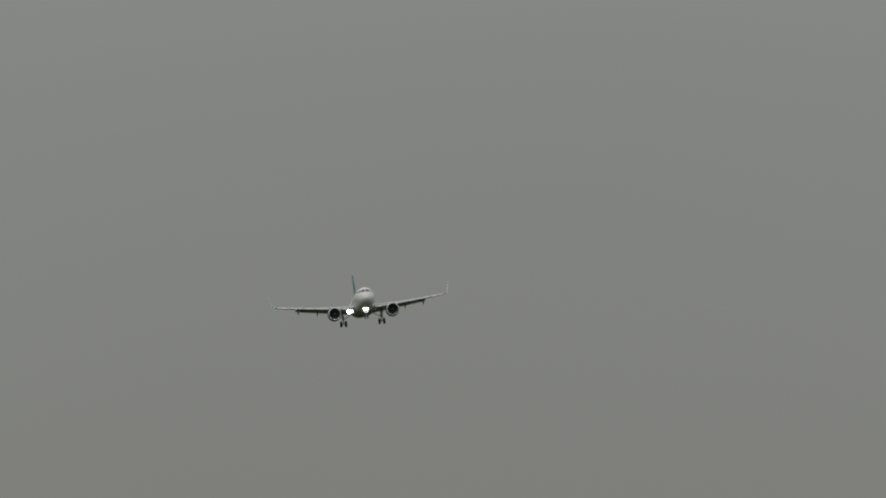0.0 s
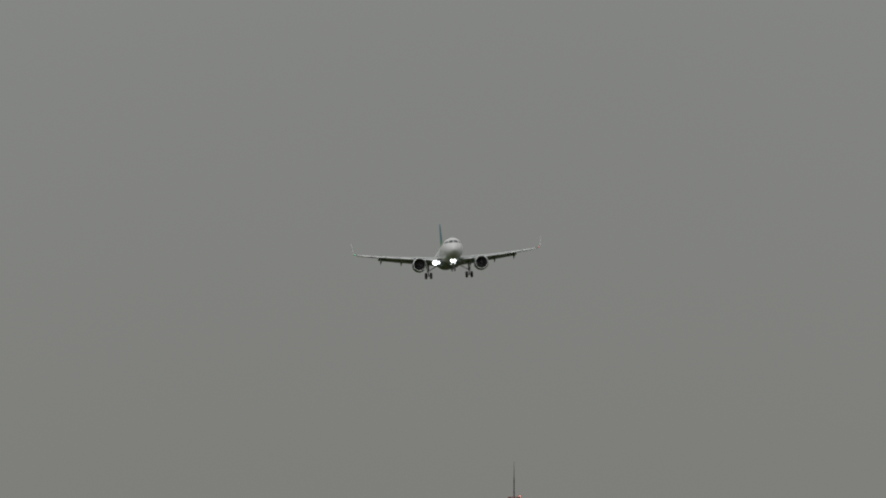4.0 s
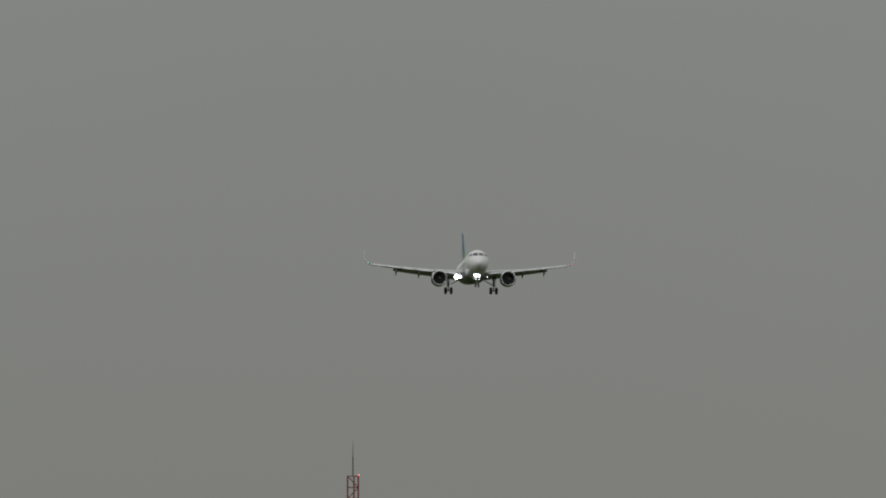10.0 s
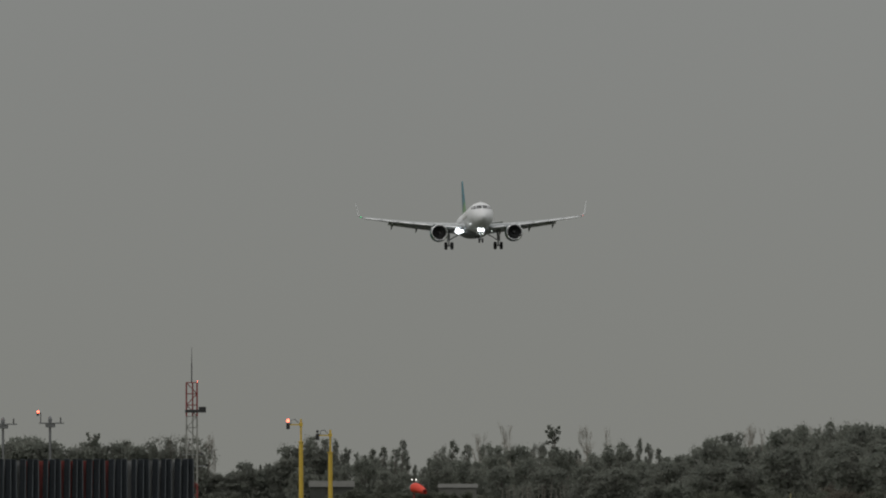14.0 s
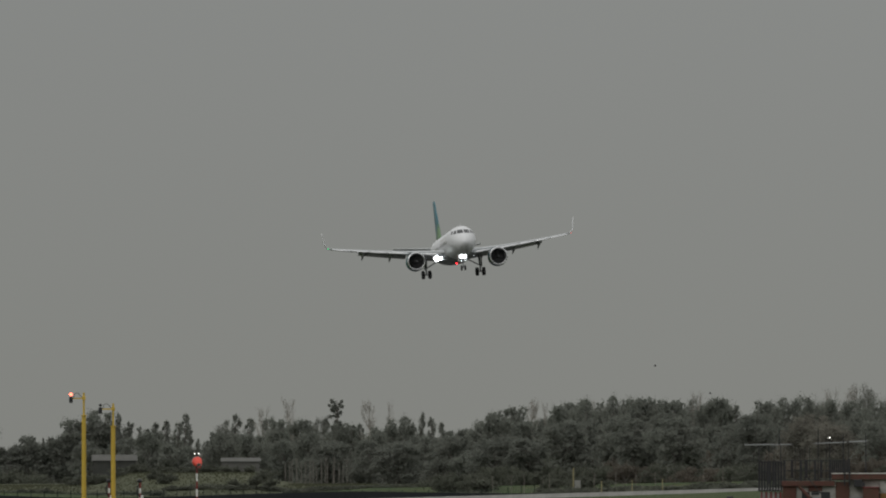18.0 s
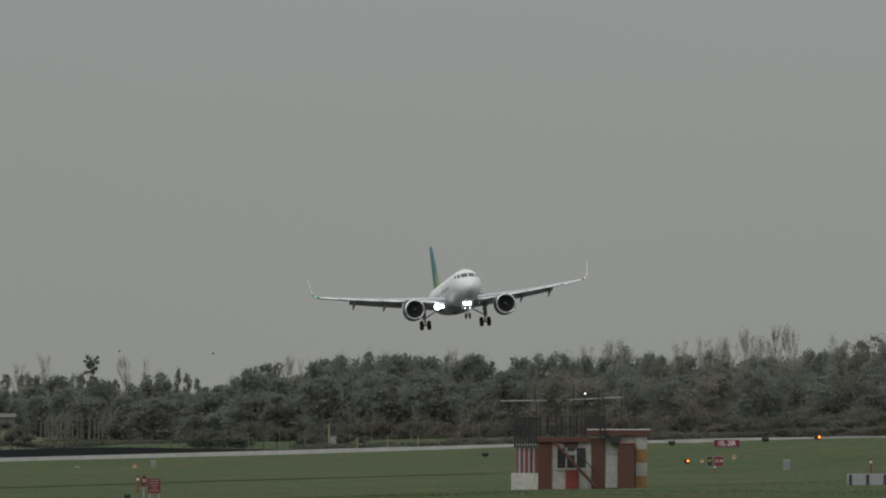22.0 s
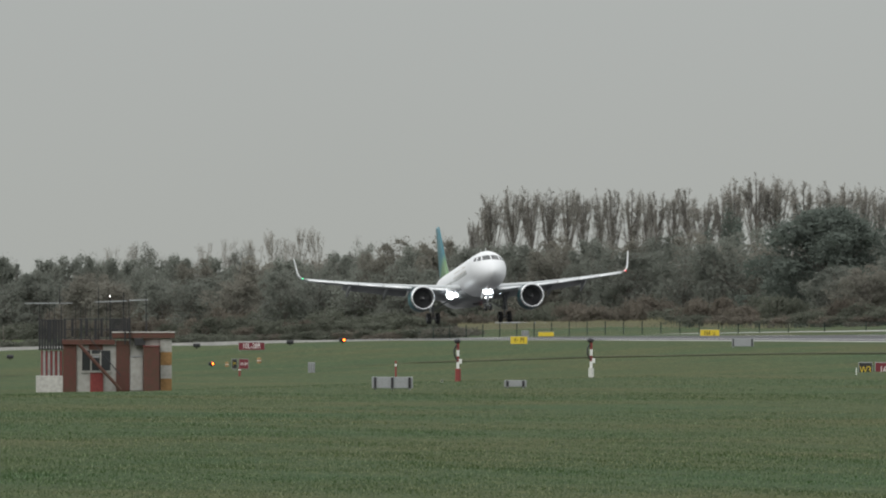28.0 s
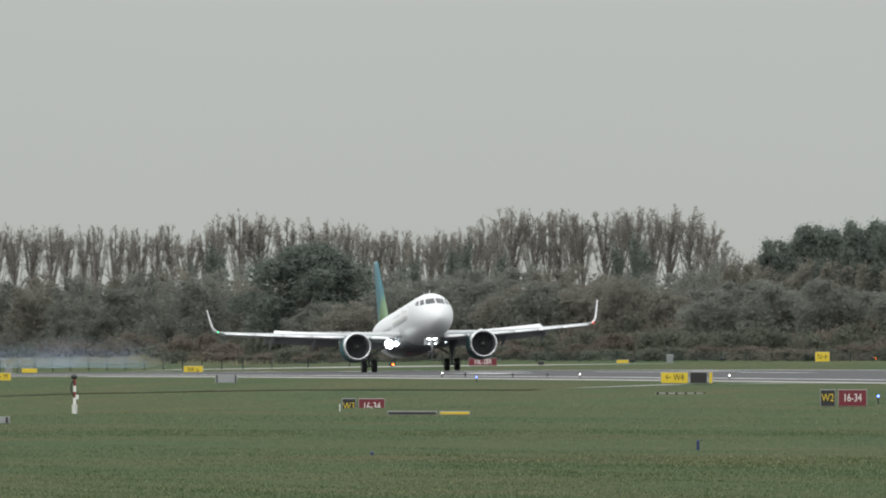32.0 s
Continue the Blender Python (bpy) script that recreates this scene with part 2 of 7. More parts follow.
def boxed(x0, x1, y0, y1, z0, z1, bevel=0.0):
    return box(bmesh.new(), x0, x1, y0, y1, z0, z1, bevel)


def rod(bm, a, b, r0, r1=None, seg=8):
    """A tapered round bar from a to b."""
    a, b = Vector(a), Vector(b)
    q = (b - a).to_track_quat("Z", "Y").to_matrix().to_4x4()
    bmesh.ops.create_cone(bm, cap_ends=True, segments=seg, radius1=r0, radius2=r0 if r1 is None else r1, depth=(b - a).length, matrix=Matrix.Translation((a + b) / 2) @ q)
    return bm


def ball(bm, c, r, seg=10, squash=(1, 1, 1)):
    bmesh.ops.create_uvsphere(bm, u_segments=seg, v_segments=max(5, seg // 2 + 1), radius=r, matrix=Matrix.Translation(c) @ Matrix.Diagonal((*squash, 1)))
    return bm


def loft(bm, rings, caps=True):
    """A skin over rings of equal length."""
    vs = [[bm.verts.new(p) for p in ring] for ring in rings]
    n = len(vs[0])
    for a, b in zip(vs, vs[1:]):
        for i in range(n):
            bm.faces.new((a[i], a[(i + 1) % n], b[(i + 1) % n], b[i]))
    if caps:
        bm.faces.new(vs[0][::-1]), bm.faces.new(vs[-1])
    bmesh.ops.recalc_face_normals(bm, faces=bm.faces)
    return bm


def lathe(bm, prof, axis_y=True, seg=32, at=(0, 0, 0)):
    """Turns a profile of (along, radius) about an axis along y or z."""
    rings = []
    for s, r in prof:
        ring = []
        for i in range(seg):
            a = 2 * math.pi * i / seg
            ring.append((at[0] + r * math.cos(a), at[1] + s, at[2] + r * math.sin(a)) if axis_y else (at[0] + r * math.cos(a), at[1] + r * math.sin(a), at[2] + s))
        rings.append(ring)
    return loft(bm, rings, caps=False)


def smooth01(a, b, x):
    t = np.clip((x - a) / (b - a), 0, 1)
    return t * t * (3 - 2 * t)


# ---- ground and runway: the runway runs along y, its centre line at x = 303 ----
RX, HALF = 303.0, 22.5


def gz(x, y):
    """Height of the open ground: the runway falls away to the far end, a hollow lies before it, a low bank behind it."""
    x, y = np.asarray(x, float), np.asarray(y, float)
    run = -3.2e-6 * np.clip(np.minimum(y, 1800) - 1300, 0, None) ** 2 - 0.0062 * np.clip(np.minimum(y, 2700) - 1800, 0, None)
    shoulder = 1.1 - 0.0042 * np.clip(y - 1650, 0, 450) - 0.0065 * np.clip(y - 2100, 0, 1100)
    far = 1.0 - 0.0046 * np.clip(y - 2000, 0, 3000)
    s = y + 2.2 * (165 - x)
    hollow = -2.7 * (1 - np.exp(-np.clip(s - 785 - 66 * smooth01(60, 150, x) + 24 * smooth01(155, 185, x), 0, None) / 170)) * (1 - smooth01(205 + np.clip((y - 1650) * 0.09, 0, 45), 258 + np.clip((y - 1650) * 0.03, 0, 14), x))
    hollow = hollow - 0.5 * smooth01(1600, 1750, y) * (x < RX - 25)
    k, k2 = smooth01(328, 356, x), smooth01(358, 400, x)
    bank = 0.8 * np.exp(-((x - 390) / 14) ** 2) * smooth01(2120, 2270, y) * (1 - smooth01(2400, 2650, y))
    return ((run + hollow) * (1 - k) + shoulder * k) * (1 - k2) + far * k2 + bank


def rz(x, y):
    """Height of the cambered runway."""
    x = np.asarray(x, float)
    return gz(RX, y) + 0.45 + np.where(x < RX, (x - RX) * 0.0145, (x - RX) * 0.006)


def sheet(name, xs, ys, zf, mat, lift=0.0):
    """A sheet over the given rows and columns, heights from zf."""
    gx, gy = np.meshgrid(xs, ys)
    z = zf(gx, gy) + lift
    n, m = len(xs), len(ys)
    verts = np.stack([gx.ravel(), gy.ravel(), z.ravel()], 1)
    i = np.arange(n * (m - 1)).reshape(m - 1, n)[:, :-1].ravel()
    faces = np.stack([i, i + 1, i + n + 1, i + n], 1)
    return raw(name, verts.tolist(), faces.tolist(), mat, smooth=True)


gxs = np.concatenate([[-9000, -4000, -1500, -600, -200, -80], np.arange(-20, 270, 6), np.arange(270, 345, 7.5), np.arange(345, 460, 10), [480, 520, 600, 800, 1500, 4000, 9000]])
gys = np.concatenate([[-4000, -1000, -200, 0, 120, 240], np.arange(300, 1500, 12), np.arange(1500, 3000, 30), np.arange(3000, 5000, 120), [5200, 6000, 9000]])


def open_ground(x, y):
    return gz(x, y) + np.where((np.abs(x - RX) < 29) & (y < 2890), -0.35, 0.0)


ground = tagged(sheet("ground", gxs, gys, open_ground, M_GRASS), "wide airfield of damp mown green grass", "grass", kind="structure")
runway = tagged(sheet("runway", np.array([RX - 30, RX - 26, RX - HALF, RX - 11, RX, RX + 11, RX + HALF, RX + 26, RX + 30]), np.arange(700, 2920, 20.0), rz, M_ASPHALT), "grey worn asphalt runway with pale edges", "runway", kind="structure")
kerb_y = np.arange(1580, 2920, 20.0)
kv = [(RX - 30.0 - (0.25 if k == 0 else 0.0), float(y), float(rz(RX - 30, y)) + (-1.2 if k == 0 else 0.03)) for y in kerb_y for k in (0, 1)]
edge_y = np.arange(1100, 1620, 20.0)
ev = [(RX - 30.3 - (0.2 if k == 0 else 0.0), float(y), float(rz(RX - 30, y)) + (-0.03 if k == 0 else 0.04)) for y in edge_y for k in (0, 1)]
tagged(raw("runway_edge_stripe", ev, [(2 * i, 2 * i + 1, 2 * i + 3, 2 * i + 2) for i in range(len(edge_y) - 1)], M_CONCRETE), "pale worn lip along the runway's near edge", "marking", kind="structure")
verge_y = np.arange(1000, 1600, 20.0)
vv = [(RX - 30.55 - (0.6 if k == 0 else 0.0), float(y), float(rz(RX - 30, y)) + (-1.2 if k == 0 else -0.03)) for y in verge_y for k in (0, 1)]
tagged(raw("grass_verge", vv, [(2 * i, 2 * i + 1, 2 * i + 3, 2 * i + 2) for i in range(len(verge_y) - 1)], M_GRASS), "grassed verge below the runway's near edge", "grass", kind="structure")
tagged(raw("runway_kerb", kv, [(2 * i, 2 * i + 1, 2 * i + 3, 2 * i + 2) for i in range(len(kerb_y) - 1)], M_CONCRETE), "pale concrete kerb along the runway bank", "kerb", kind="structure")


def ribbon(name, pts, width, mat, lift, zf=gz, step=6.0):
    """A strip that follows a line over the ground."""
    line = []
    for (x0, y0), (x1, y1) in zip(pts, pts[1:]):
        n = max(1, int(math.hypot(x1 - x0, y1 - y0) / step))
        line += [(x0 + (x1 - x0) * i / n, y0 + (y1 - y0) * i / n) for i in range(n)]
    line.append(pts[-1])
    verts, faces = [], []
    for i, (x, y) in enumerate(line):
        a, b = line[max(0, i - 1)], line[min(len(line) - 1, i + 1)]
        l = math.hypot(b[0] - a[0], b[1] - a[1])
        nx, ny = (b[1] - a[1]) / l, -(b[0] - a[0]) / l
        for k in (-0.5, 0.5):
            px, py = x + nx * width * k, y + ny * width * k
            verts.append((px, py, float(zf(px, py)) + lift))
        if i:
            faces.append((2 * i - 2, 2 * i - 1, 2 * i + 1, 2 * i))
    return raw(name, verts, faces, mat, smooth=True)


M_EARTH = material("bare_earth_track", (0.068, 0.071, 0.041), 0.95, scale=0.5, vary=0.3, bump=0.04, gloss=0.04)
tagged(ribbon("perimeter_road", [(371, 1300), (371, 1800), (366, 2100), (352, 2400), (348, 2900)], 5.0, M_CONCRETE, 0.05), "pale concrete perimeter road beyond the runway", "road", kind="structure")
for xa in (RX - HALF, RX + HALF):
    tagged(ribbon("runway_edge_line", [(xa, 700), (xa, 2900)], 1.1, M_MARK, 0.03, rz, 20), "worn white runway edge line", "marking", kind="structure")
tagged(ribbon("runway_shoulder", [(RX + 28.6, 900), (RX + 28.6, 2900)], 2.6, M_CONCRETE, 0.025, rz, 20), "pale runway shoulder strip", "pavement", kind="structure")
for k in range(28):
    y0 = 1130 + k * 60
    tagged(ribbon("centre_line_stripe", [(RX, y0), (RX, y0 + 30)], 0.9, M_MARK, 0.03, rz, 15), "white runway centre stripe", "marking", "centre line stripes", "structure")
for dx in (-9.0, 9.0):
    for y0, w in ((1507, 3.2), (1770, 1.9), (1920, 1.9)):
        for o in (0, 3.2) if y0 == 1770 else (0,):
            tagged(ribbon("touchdown_bar", [(RX + dx * 1.05 + math.copysign(o, dx), y0), (RX + dx * 1.05 + math.copysign(o, dx), y0 + 23)], w, M_MARK, 0.034, rz, 11), "white touchdown zone bar", "marking", "touchdown bars", "structure")
tagged(ribbon("dirt_track", [(80, 1000), (117, 1108), (154, 1248), (190, 1385), (212, 1420), (226, 1418), (234, 1372), (240, 1315), (243, 1240)], 1.5, M_EARTH, 0.05), "narrow brown earth track through the grass", "track", kind="structure")
tagged(ribbon("taxiway_edge", [(245, 1236), (253, 1239), (262, 1244), (272, 1252)], 3.5, M_CONCRETE, 0.05), "pale curving taxiway edge", "pavement", kind="structure")


M_FRESH = material("fresh_black_asphalt", (0.022, 0.023, 0.025), 0.95, scale=0.12, second=(0.03, 0.03, 0.032), gloss=0.06)
tagged(ribbon("resurfaced_runway_lane", [(RX + 13, 2330), (RX + 13, 2600), (RX + 13, 2890)], 33.0, M_FRESH, 0.02, rz, 30), "dark newly surfaced lane at the runway's far end", "runway", kind="structure")


def blades(name, n, d0, d1, a0, a1, h0, h1, seed):
    """Single upright blades of grass over a wedge of the near field, in ragged drifts of taller and shorter growth."""
    rng = np.random.default_rng(seed)
    d = d0 * (d1 / d0) ** rng.uniform(0, 1, n)
    a = np.radians(rng.uniform(a0, a1, n))
    x, y = d * np.sin(a), d * np.cos(a)
    growth = np.array([0.6 * noise.noise((p * 0.05, q * 0.012, 3.0)) + 0.5 * noise.noise((p * 0.5, q * 0.07, 9.0)) for p, q in zip(x, y)])
    keep = growth > rng.uniform(-0.95, 0.20, n)
    x, y, growth = x[keep], y[keep], growth[keep]
    m = len(x)
    z = gz(x, y) - 0.01
    h = (h0 + (h1 - h0) * rng.uniform(0, 1, m) ** 3) * np.clip(1.0 + 0.9 * growth, 0.35, 1.8)
    w = h * rng.uniform(0.06, 0.12, m) + 0.003
    lx, ly = rng.normal(0, 0.35, m) * h, rng.normal(0, 0.35, m) * h
    turn = rng.uniform(-0.9, 0.9, m)
    cx, cy = np.cos(turn) * w, np.sin(turn) * w
    tri = np.stack([np.stack([x - cx, y - cy, z], 1), np.stack([x + cx, y + cy, z], 1), np.stack([x + lx, y + ly, z + h], 1)], 1)
    return raw(name, tri.reshape(-1, 3).tolist(), np.arange(3 * m).reshape(m, 3).tolist(), M_TUFT)


M_TUFT = leaf_material("grass_tufts", (0.038, 0.066, 0.027), (0.066, 0.084, 0.042), scale=0.5, per_object=0.0, through_light=0.55)
# single blades run from dark and damp to pale tones that paint in dew highlights
tn, tl = M_TUFT.node_tree.nodes, M_TUFT.node_tree.links
blade = tn.new("ShaderNodeNewGeometry")
hue = tn.new("ShaderNodeValToRGB")
hue.color_ramp.elements[0].color = (0.030, 0.054, 0.021, 1)
hue.color_ramp.elements[1].color = (0.27, 0.32, 0.25, 1)
midway = hue.color_ramp.elements.new(0.6)
midway.color = (0.046, 0.077, 0.032, 1)
pale = hue.color_ramp.elements.new(0.80)
pale.color = (0.082, 0.116, 0.062, 1)
tl.new(blade.outputs["Random Per Island"], hue.inputs[0])
tufts_tone = sward_tone(M_TUFT, hue.outputs[0])
tl.new(tufts_tone, tn["Principled BSDF"].inputs["Base Color"])
tl.new(tufts_tone, tn["Translucent BSDF"].inputs["Color"])
tagged(blades("grass_tufts", 500000, 285, 640, 7.75, 12.3, 0.015, 0.062, 3), "short uneven tufts of damp green grass", "grass", kind="stuff")
tagged(blades("grass_tufts", 190000, 600, 1150, 5.4, 12.3, 0.02, 0.075, 4), "uneven tufts of green and straw-coloured grass", "grass", kind="stuff")
tagged(blades("grass_tufts", 90000, 430, 640, 5.9, 7.75, 0.018, 0.065, 5), "short damp grass blades beside the hut field", "grass", kind="stuff")


def straw(n, seed):
    """Tall dry grass left standing along the crest of the bank behind the runway."""
    rng = np.random.default_rng(seed)
    az = np.radians(9.2 + 1.15 * rng.beta(1.1, 2.2, n))
    xs = rng.uniform(383, 397, n)
    ys = xs / np.tan(az)
    zs = gz(xs, ys)
    verts, faces = [], []
    for x, y, z, h, w, lean in zip(xs, ys, zs, rng.uniform(0.35, 0.95, n), rng.uniform(0.03, 0.09, n), rng.normal(0, 0.14, n)):
        h *= 0.65 + 0.35 * noise.noise((x * 0.3, y * 0.06, 5.0)) * 2
        i = len(verts)
        verts += [(x - w, y, z - 0.05), (x + w, y, z - 0.05), (x + lean, y + lean, z + max(0.15, h))]
        faces.append((i, i + 1, i + 2))
    return raw("dry_grass", verts, faces, M_STRAW)


M_STRAW = leaf_material("dry_straw_grass", (0.26, 0.235, 0.155), (0.19, 0.185, 0.115), scale=0.6, per_object=0.0, through_light=0.5)
tagged(straw(6000, 12), "tall dry straw-coloured grass along the bank", "grass", kind="stuff")


# ---- trees and scrub beyond the runway ----
def leaf_tris(rng, centres, radii, n, size, inner=0.62, ragged=0.40):
    """Leaf sprays over the skins of lobes, lying roughly along them, some standing out."""
    k = rng.integers(0, len(centres), n)
    v = rng.normal(0, 1, (n, 3))
    v /= np.linalg.norm(v, axis=1)[:, None]
    r = inner + (1 - inner) * rng.uniform(0, 1, n) + np.abs(rng.normal(0, ragged, n)) * (rng.uniform(0, 1, n) < 0.6)
    return flecks(rng, centres[k] + v * (radii[k] * r[:, None]), size, v)


def flecks(rng, p, size, facing=None):
    """Small three-cornered flecks of foliage at the points p, turned anyhow or roughly to the side they face."""
    n = len(p)
    c = rng.normal(0, 1, (n, 3)) if facing is None else facing + rng.normal(0, 0.85, (n, 3))
    c /= np.linalg.norm(c, axis=1)[:, None]
    a = np.cross(c, rng.normal(0, 1, (n, 3)))
    a /= np.linalg.norm(a, axis=1)[:, None]
    b = np.cross(c, a)
    s = size * rng.uniform(0.55, 1.45, n)[:, None]
    return np.stack([p - a * s - b * s * 0.4, p + a * s - b * s * 0.4, p + b * s * 0.9], 1).reshape(-1, 3)


def branch(verts, faces, a, b, r0, r1, seg=4):
    a, b = Vector(a), Vector(b)
    q = (b - a).to_track_quat("Z", "Y")
    i = len(verts)
    for c, r in ((a, r0), (b, r1)):
        for k in range(seg):
            t = 2 * math.pi * k / seg
            verts.append(c + q @ Vector((r * math.cos(t), r * math.sin(t), 0)))
    for k in range(seg):
        faces.append((i + k, i + (k + 1) % seg, i + seg + (k + 1) % seg, i + seg + k))


def tree_thing(name, label, verts, faces, quads, leaf_mat, category="tree", wood=None):
    root = tagged(new(name), label, category)
    if verts:
        raw("trunk", [tuple(v) for v in verts], faces, wood or M_BARK, root)
    if len(quads):
        n = len(quads) // 3
        raw("crown", quads.tolist(), np.arange(3 * n).reshape(n, 3).tolist(), leaf_mat, root)
    return root


def crown_radius(t):
    """Half width of a rounded crown, as a share of its greatest, from its foot (0) to its top (1)."""
    return max(0.02, 1.0 - abs((t - 0.42) / 0.61) ** 2.6) ** 0.45


def broadleaf(seed, h, w, mat=None, n=7000, leaf=0.13, bare=0.0, name="broadleaf_tree", label="broadleaf tree in dull autumn green, uneven crown"):
    """A stem, limbs to some forty lobes of foliage of uneven size, foliage between them, and twigs that stand out at the top."""
    rng = np.random.default_rng(seed)
    verts, faces, cs, rs = [], [], [], []
    lean = rng.normal(0, 0.04, 2) * h
    stem = [Vector((lean[0] * t * t, lean[1] * t * t, h * t)) for t in (0.0, 0.3, 0.6, 0.85)]
    branch(verts, faces, (0, 0, -1.5), stem[1], h * 0.020, h * 0.015, 6)
    branch(verts, faces, stem[1], stem[2], h * 0.015, h * 0.009, 5)
    branch(verts, faces, stem[2], stem[3], h * 0.009, h * 0.003, 4)
    wax, way = rng.uniform(0, 6.28), rng.uniform(0, 6.28)
    for i in range(46):
        t = rng.uniform(0.02, 1.0) ** 0.85
        ang = rng.uniform(0, 6.28)
        swell = 1.0 + 0.22 * math.sin(ang * 2 + wax) * math.cos(t * 7 + way)
        rr = w * 0.5 * crown_radius(t) * swell * math.sqrt(rng.uniform(0.15, 0.85))
        r = w * rng.uniform(0.10, 0.20) * (1.15 - 0.40 * t)
        c = Vector((stem[3].x * t + rr * math.cos(ang), stem[3].y * t + rr * math.sin(ang), h * (0.10 + 0.83 * t)))
        cs.append(c), rs.append((r, r, r * rng.uniform(0.7, 1.05)))
        branch(verts, faces, stem[2] * rng.uniform(0.35, 1.0), c, h * 0.006, h * 0.0018, 4)
        for _ in range(2 + int(9 * bare)):
            branch(verts, faces, c, c + Vector((rng.normal(0, r * 0.6), rng.normal(0, r * 0.6), r * rng.uniform(0.5, 1.5))), h * 0.0024, h * 0.0009, 3)
    cs, rs = np.array([tuple(c) for c in cs]), np.array(rs)
    loose = leaf_tris(rng, cs, rs, n, leaf)
    sprays = leaf_tris(rng, cs, rs * 0.90, 0 if bare else 1300, leaf * 2.4, ragged=0.0)
    m = 120 if bare else 500
    t, ang = rng.uniform(0, 0.93, m), rng.uniform(0, 6.28, m)
    rad = w * 0.5 * np.array([crown_radius(k) for k in t]) * np.sqrt(rng.uniform(0, 1, m)) * 0.76
    inner = np.stack([stem[3].x * t + rad * np.cos(ang), stem[3].y * t + rad * np.sin(ang), h * (0.05 + 0.84 * t)], 1)
    return tree_thing(name, label, verts, faces, np.concatenate([loose, sprays, flecks(rng, inner, leaf * 3.4)]), mat or M_LEAF)


def spire(seed, h, w, n=3600, leaf=0.13):
    """A narrow upright tree: ragged clumps up a slim stem, a bare or tufted tip."""
    rng = np.random.default_rng(seed)
    verts, faces, cs, rs = [], [], [], []
    bend = rng.normal(0, 0.35)
    branch(verts, faces, (0, 0, -1.5), (bend * 0.4, 0, h * 0.55), h * 0.014, h * 0.009, 6)
    branch(verts, faces, (bend * 0.4, 0, h * 0.55), (bend, 0, h * 0.99), h * 0.009, h * 0.001, 4)
    for i in range(40):
        t = 0.10 + 0.86 * (i + rng.uniform(0, 0.9)) / 40
        rr = w * 0.5 * (1.0 - 0.62 * t ** 2.2) * rng.uniform(0.1, 0.85)
        ang = rng.uniform(0, 6.28)
        c = Vector((bend * t + rr * math.cos(ang), rr * math.sin(ang), h * t))
        r = w * rng.uniform(0.09, 0.22) * (1.1 - 0.5 * t)
        cs.append(c), rs.append((r, r, r * rng.uniform(0.9, 1.6)))
        branch(verts, faces, (bend * t, 0, h * (t - 0.05)), c, h * 0.005, h * 0.0015, 3)
        for _ in range(3):
            branch(verts, faces, c, c + Vector((rng.normal(0, r * 0.6), rng.normal(0, r * 0.6), r * rng.uniform(0.8, 2.0))), h * 0.0022, h * 0.0008, 3)
    return tree_thing("slender_tree", "slender upright tree with ragged dull green foliage", verts, faces, leaf_tris(rng, np.array([tuple(c) for c in cs]), np.array(rs), n, leaf), M_LEAF)


def tufted(seed, h, w, n=4200, leaf=0.13):
    """A tall bare stem that carries its foliage in a lopsided tuft at the top."""
    rng = np.random.default_rng(seed)
    verts, faces, cs, rs = [], [], [], []
    branch(verts, faces, (0, 0, -1.5), (0.1, 0, h * 0.6), h * 0.015, h * 0.009, 6)
    branch(verts, faces, (0.1, 0, h * 0.6), (0.5, 0, h * 0.97), h * 0.009, h * 0.003, 5)
    for i in range(48):
        t = rng.uniform(0.62, 0.97) if i > 14 else rng.uniform(0.2, 0.6)
        wide = w * 0.5 * (0.45 + 0.55 * smooth01(0.62, 0.9, t))
        ang = rng.uniform(0, 6.28)
        c = Vector((0.5 * t + wide * rng.uniform(0.2, 0.8) * math.cos(ang) + 0.25 * wide, wide * 0.7 * math.sin(ang), h * t))
        r = w * rng.uniform(0.05, 0.12)
        cs.append(c), rs.append((r, r, r * 0.7))
        branch(verts, faces, (0.45 * t, 0, h * (t - 0.06)), c, h * 0.004, h * 0.0014, 3)
    return tree_thing("tufted_tree", "tall thin-stemmed tree with a lopsided tuft of foliage", verts, faces, leaf_tris(rng, np.array([tuple(c) for c in cs]), np.array(rs), n, leaf), M_LEAF)


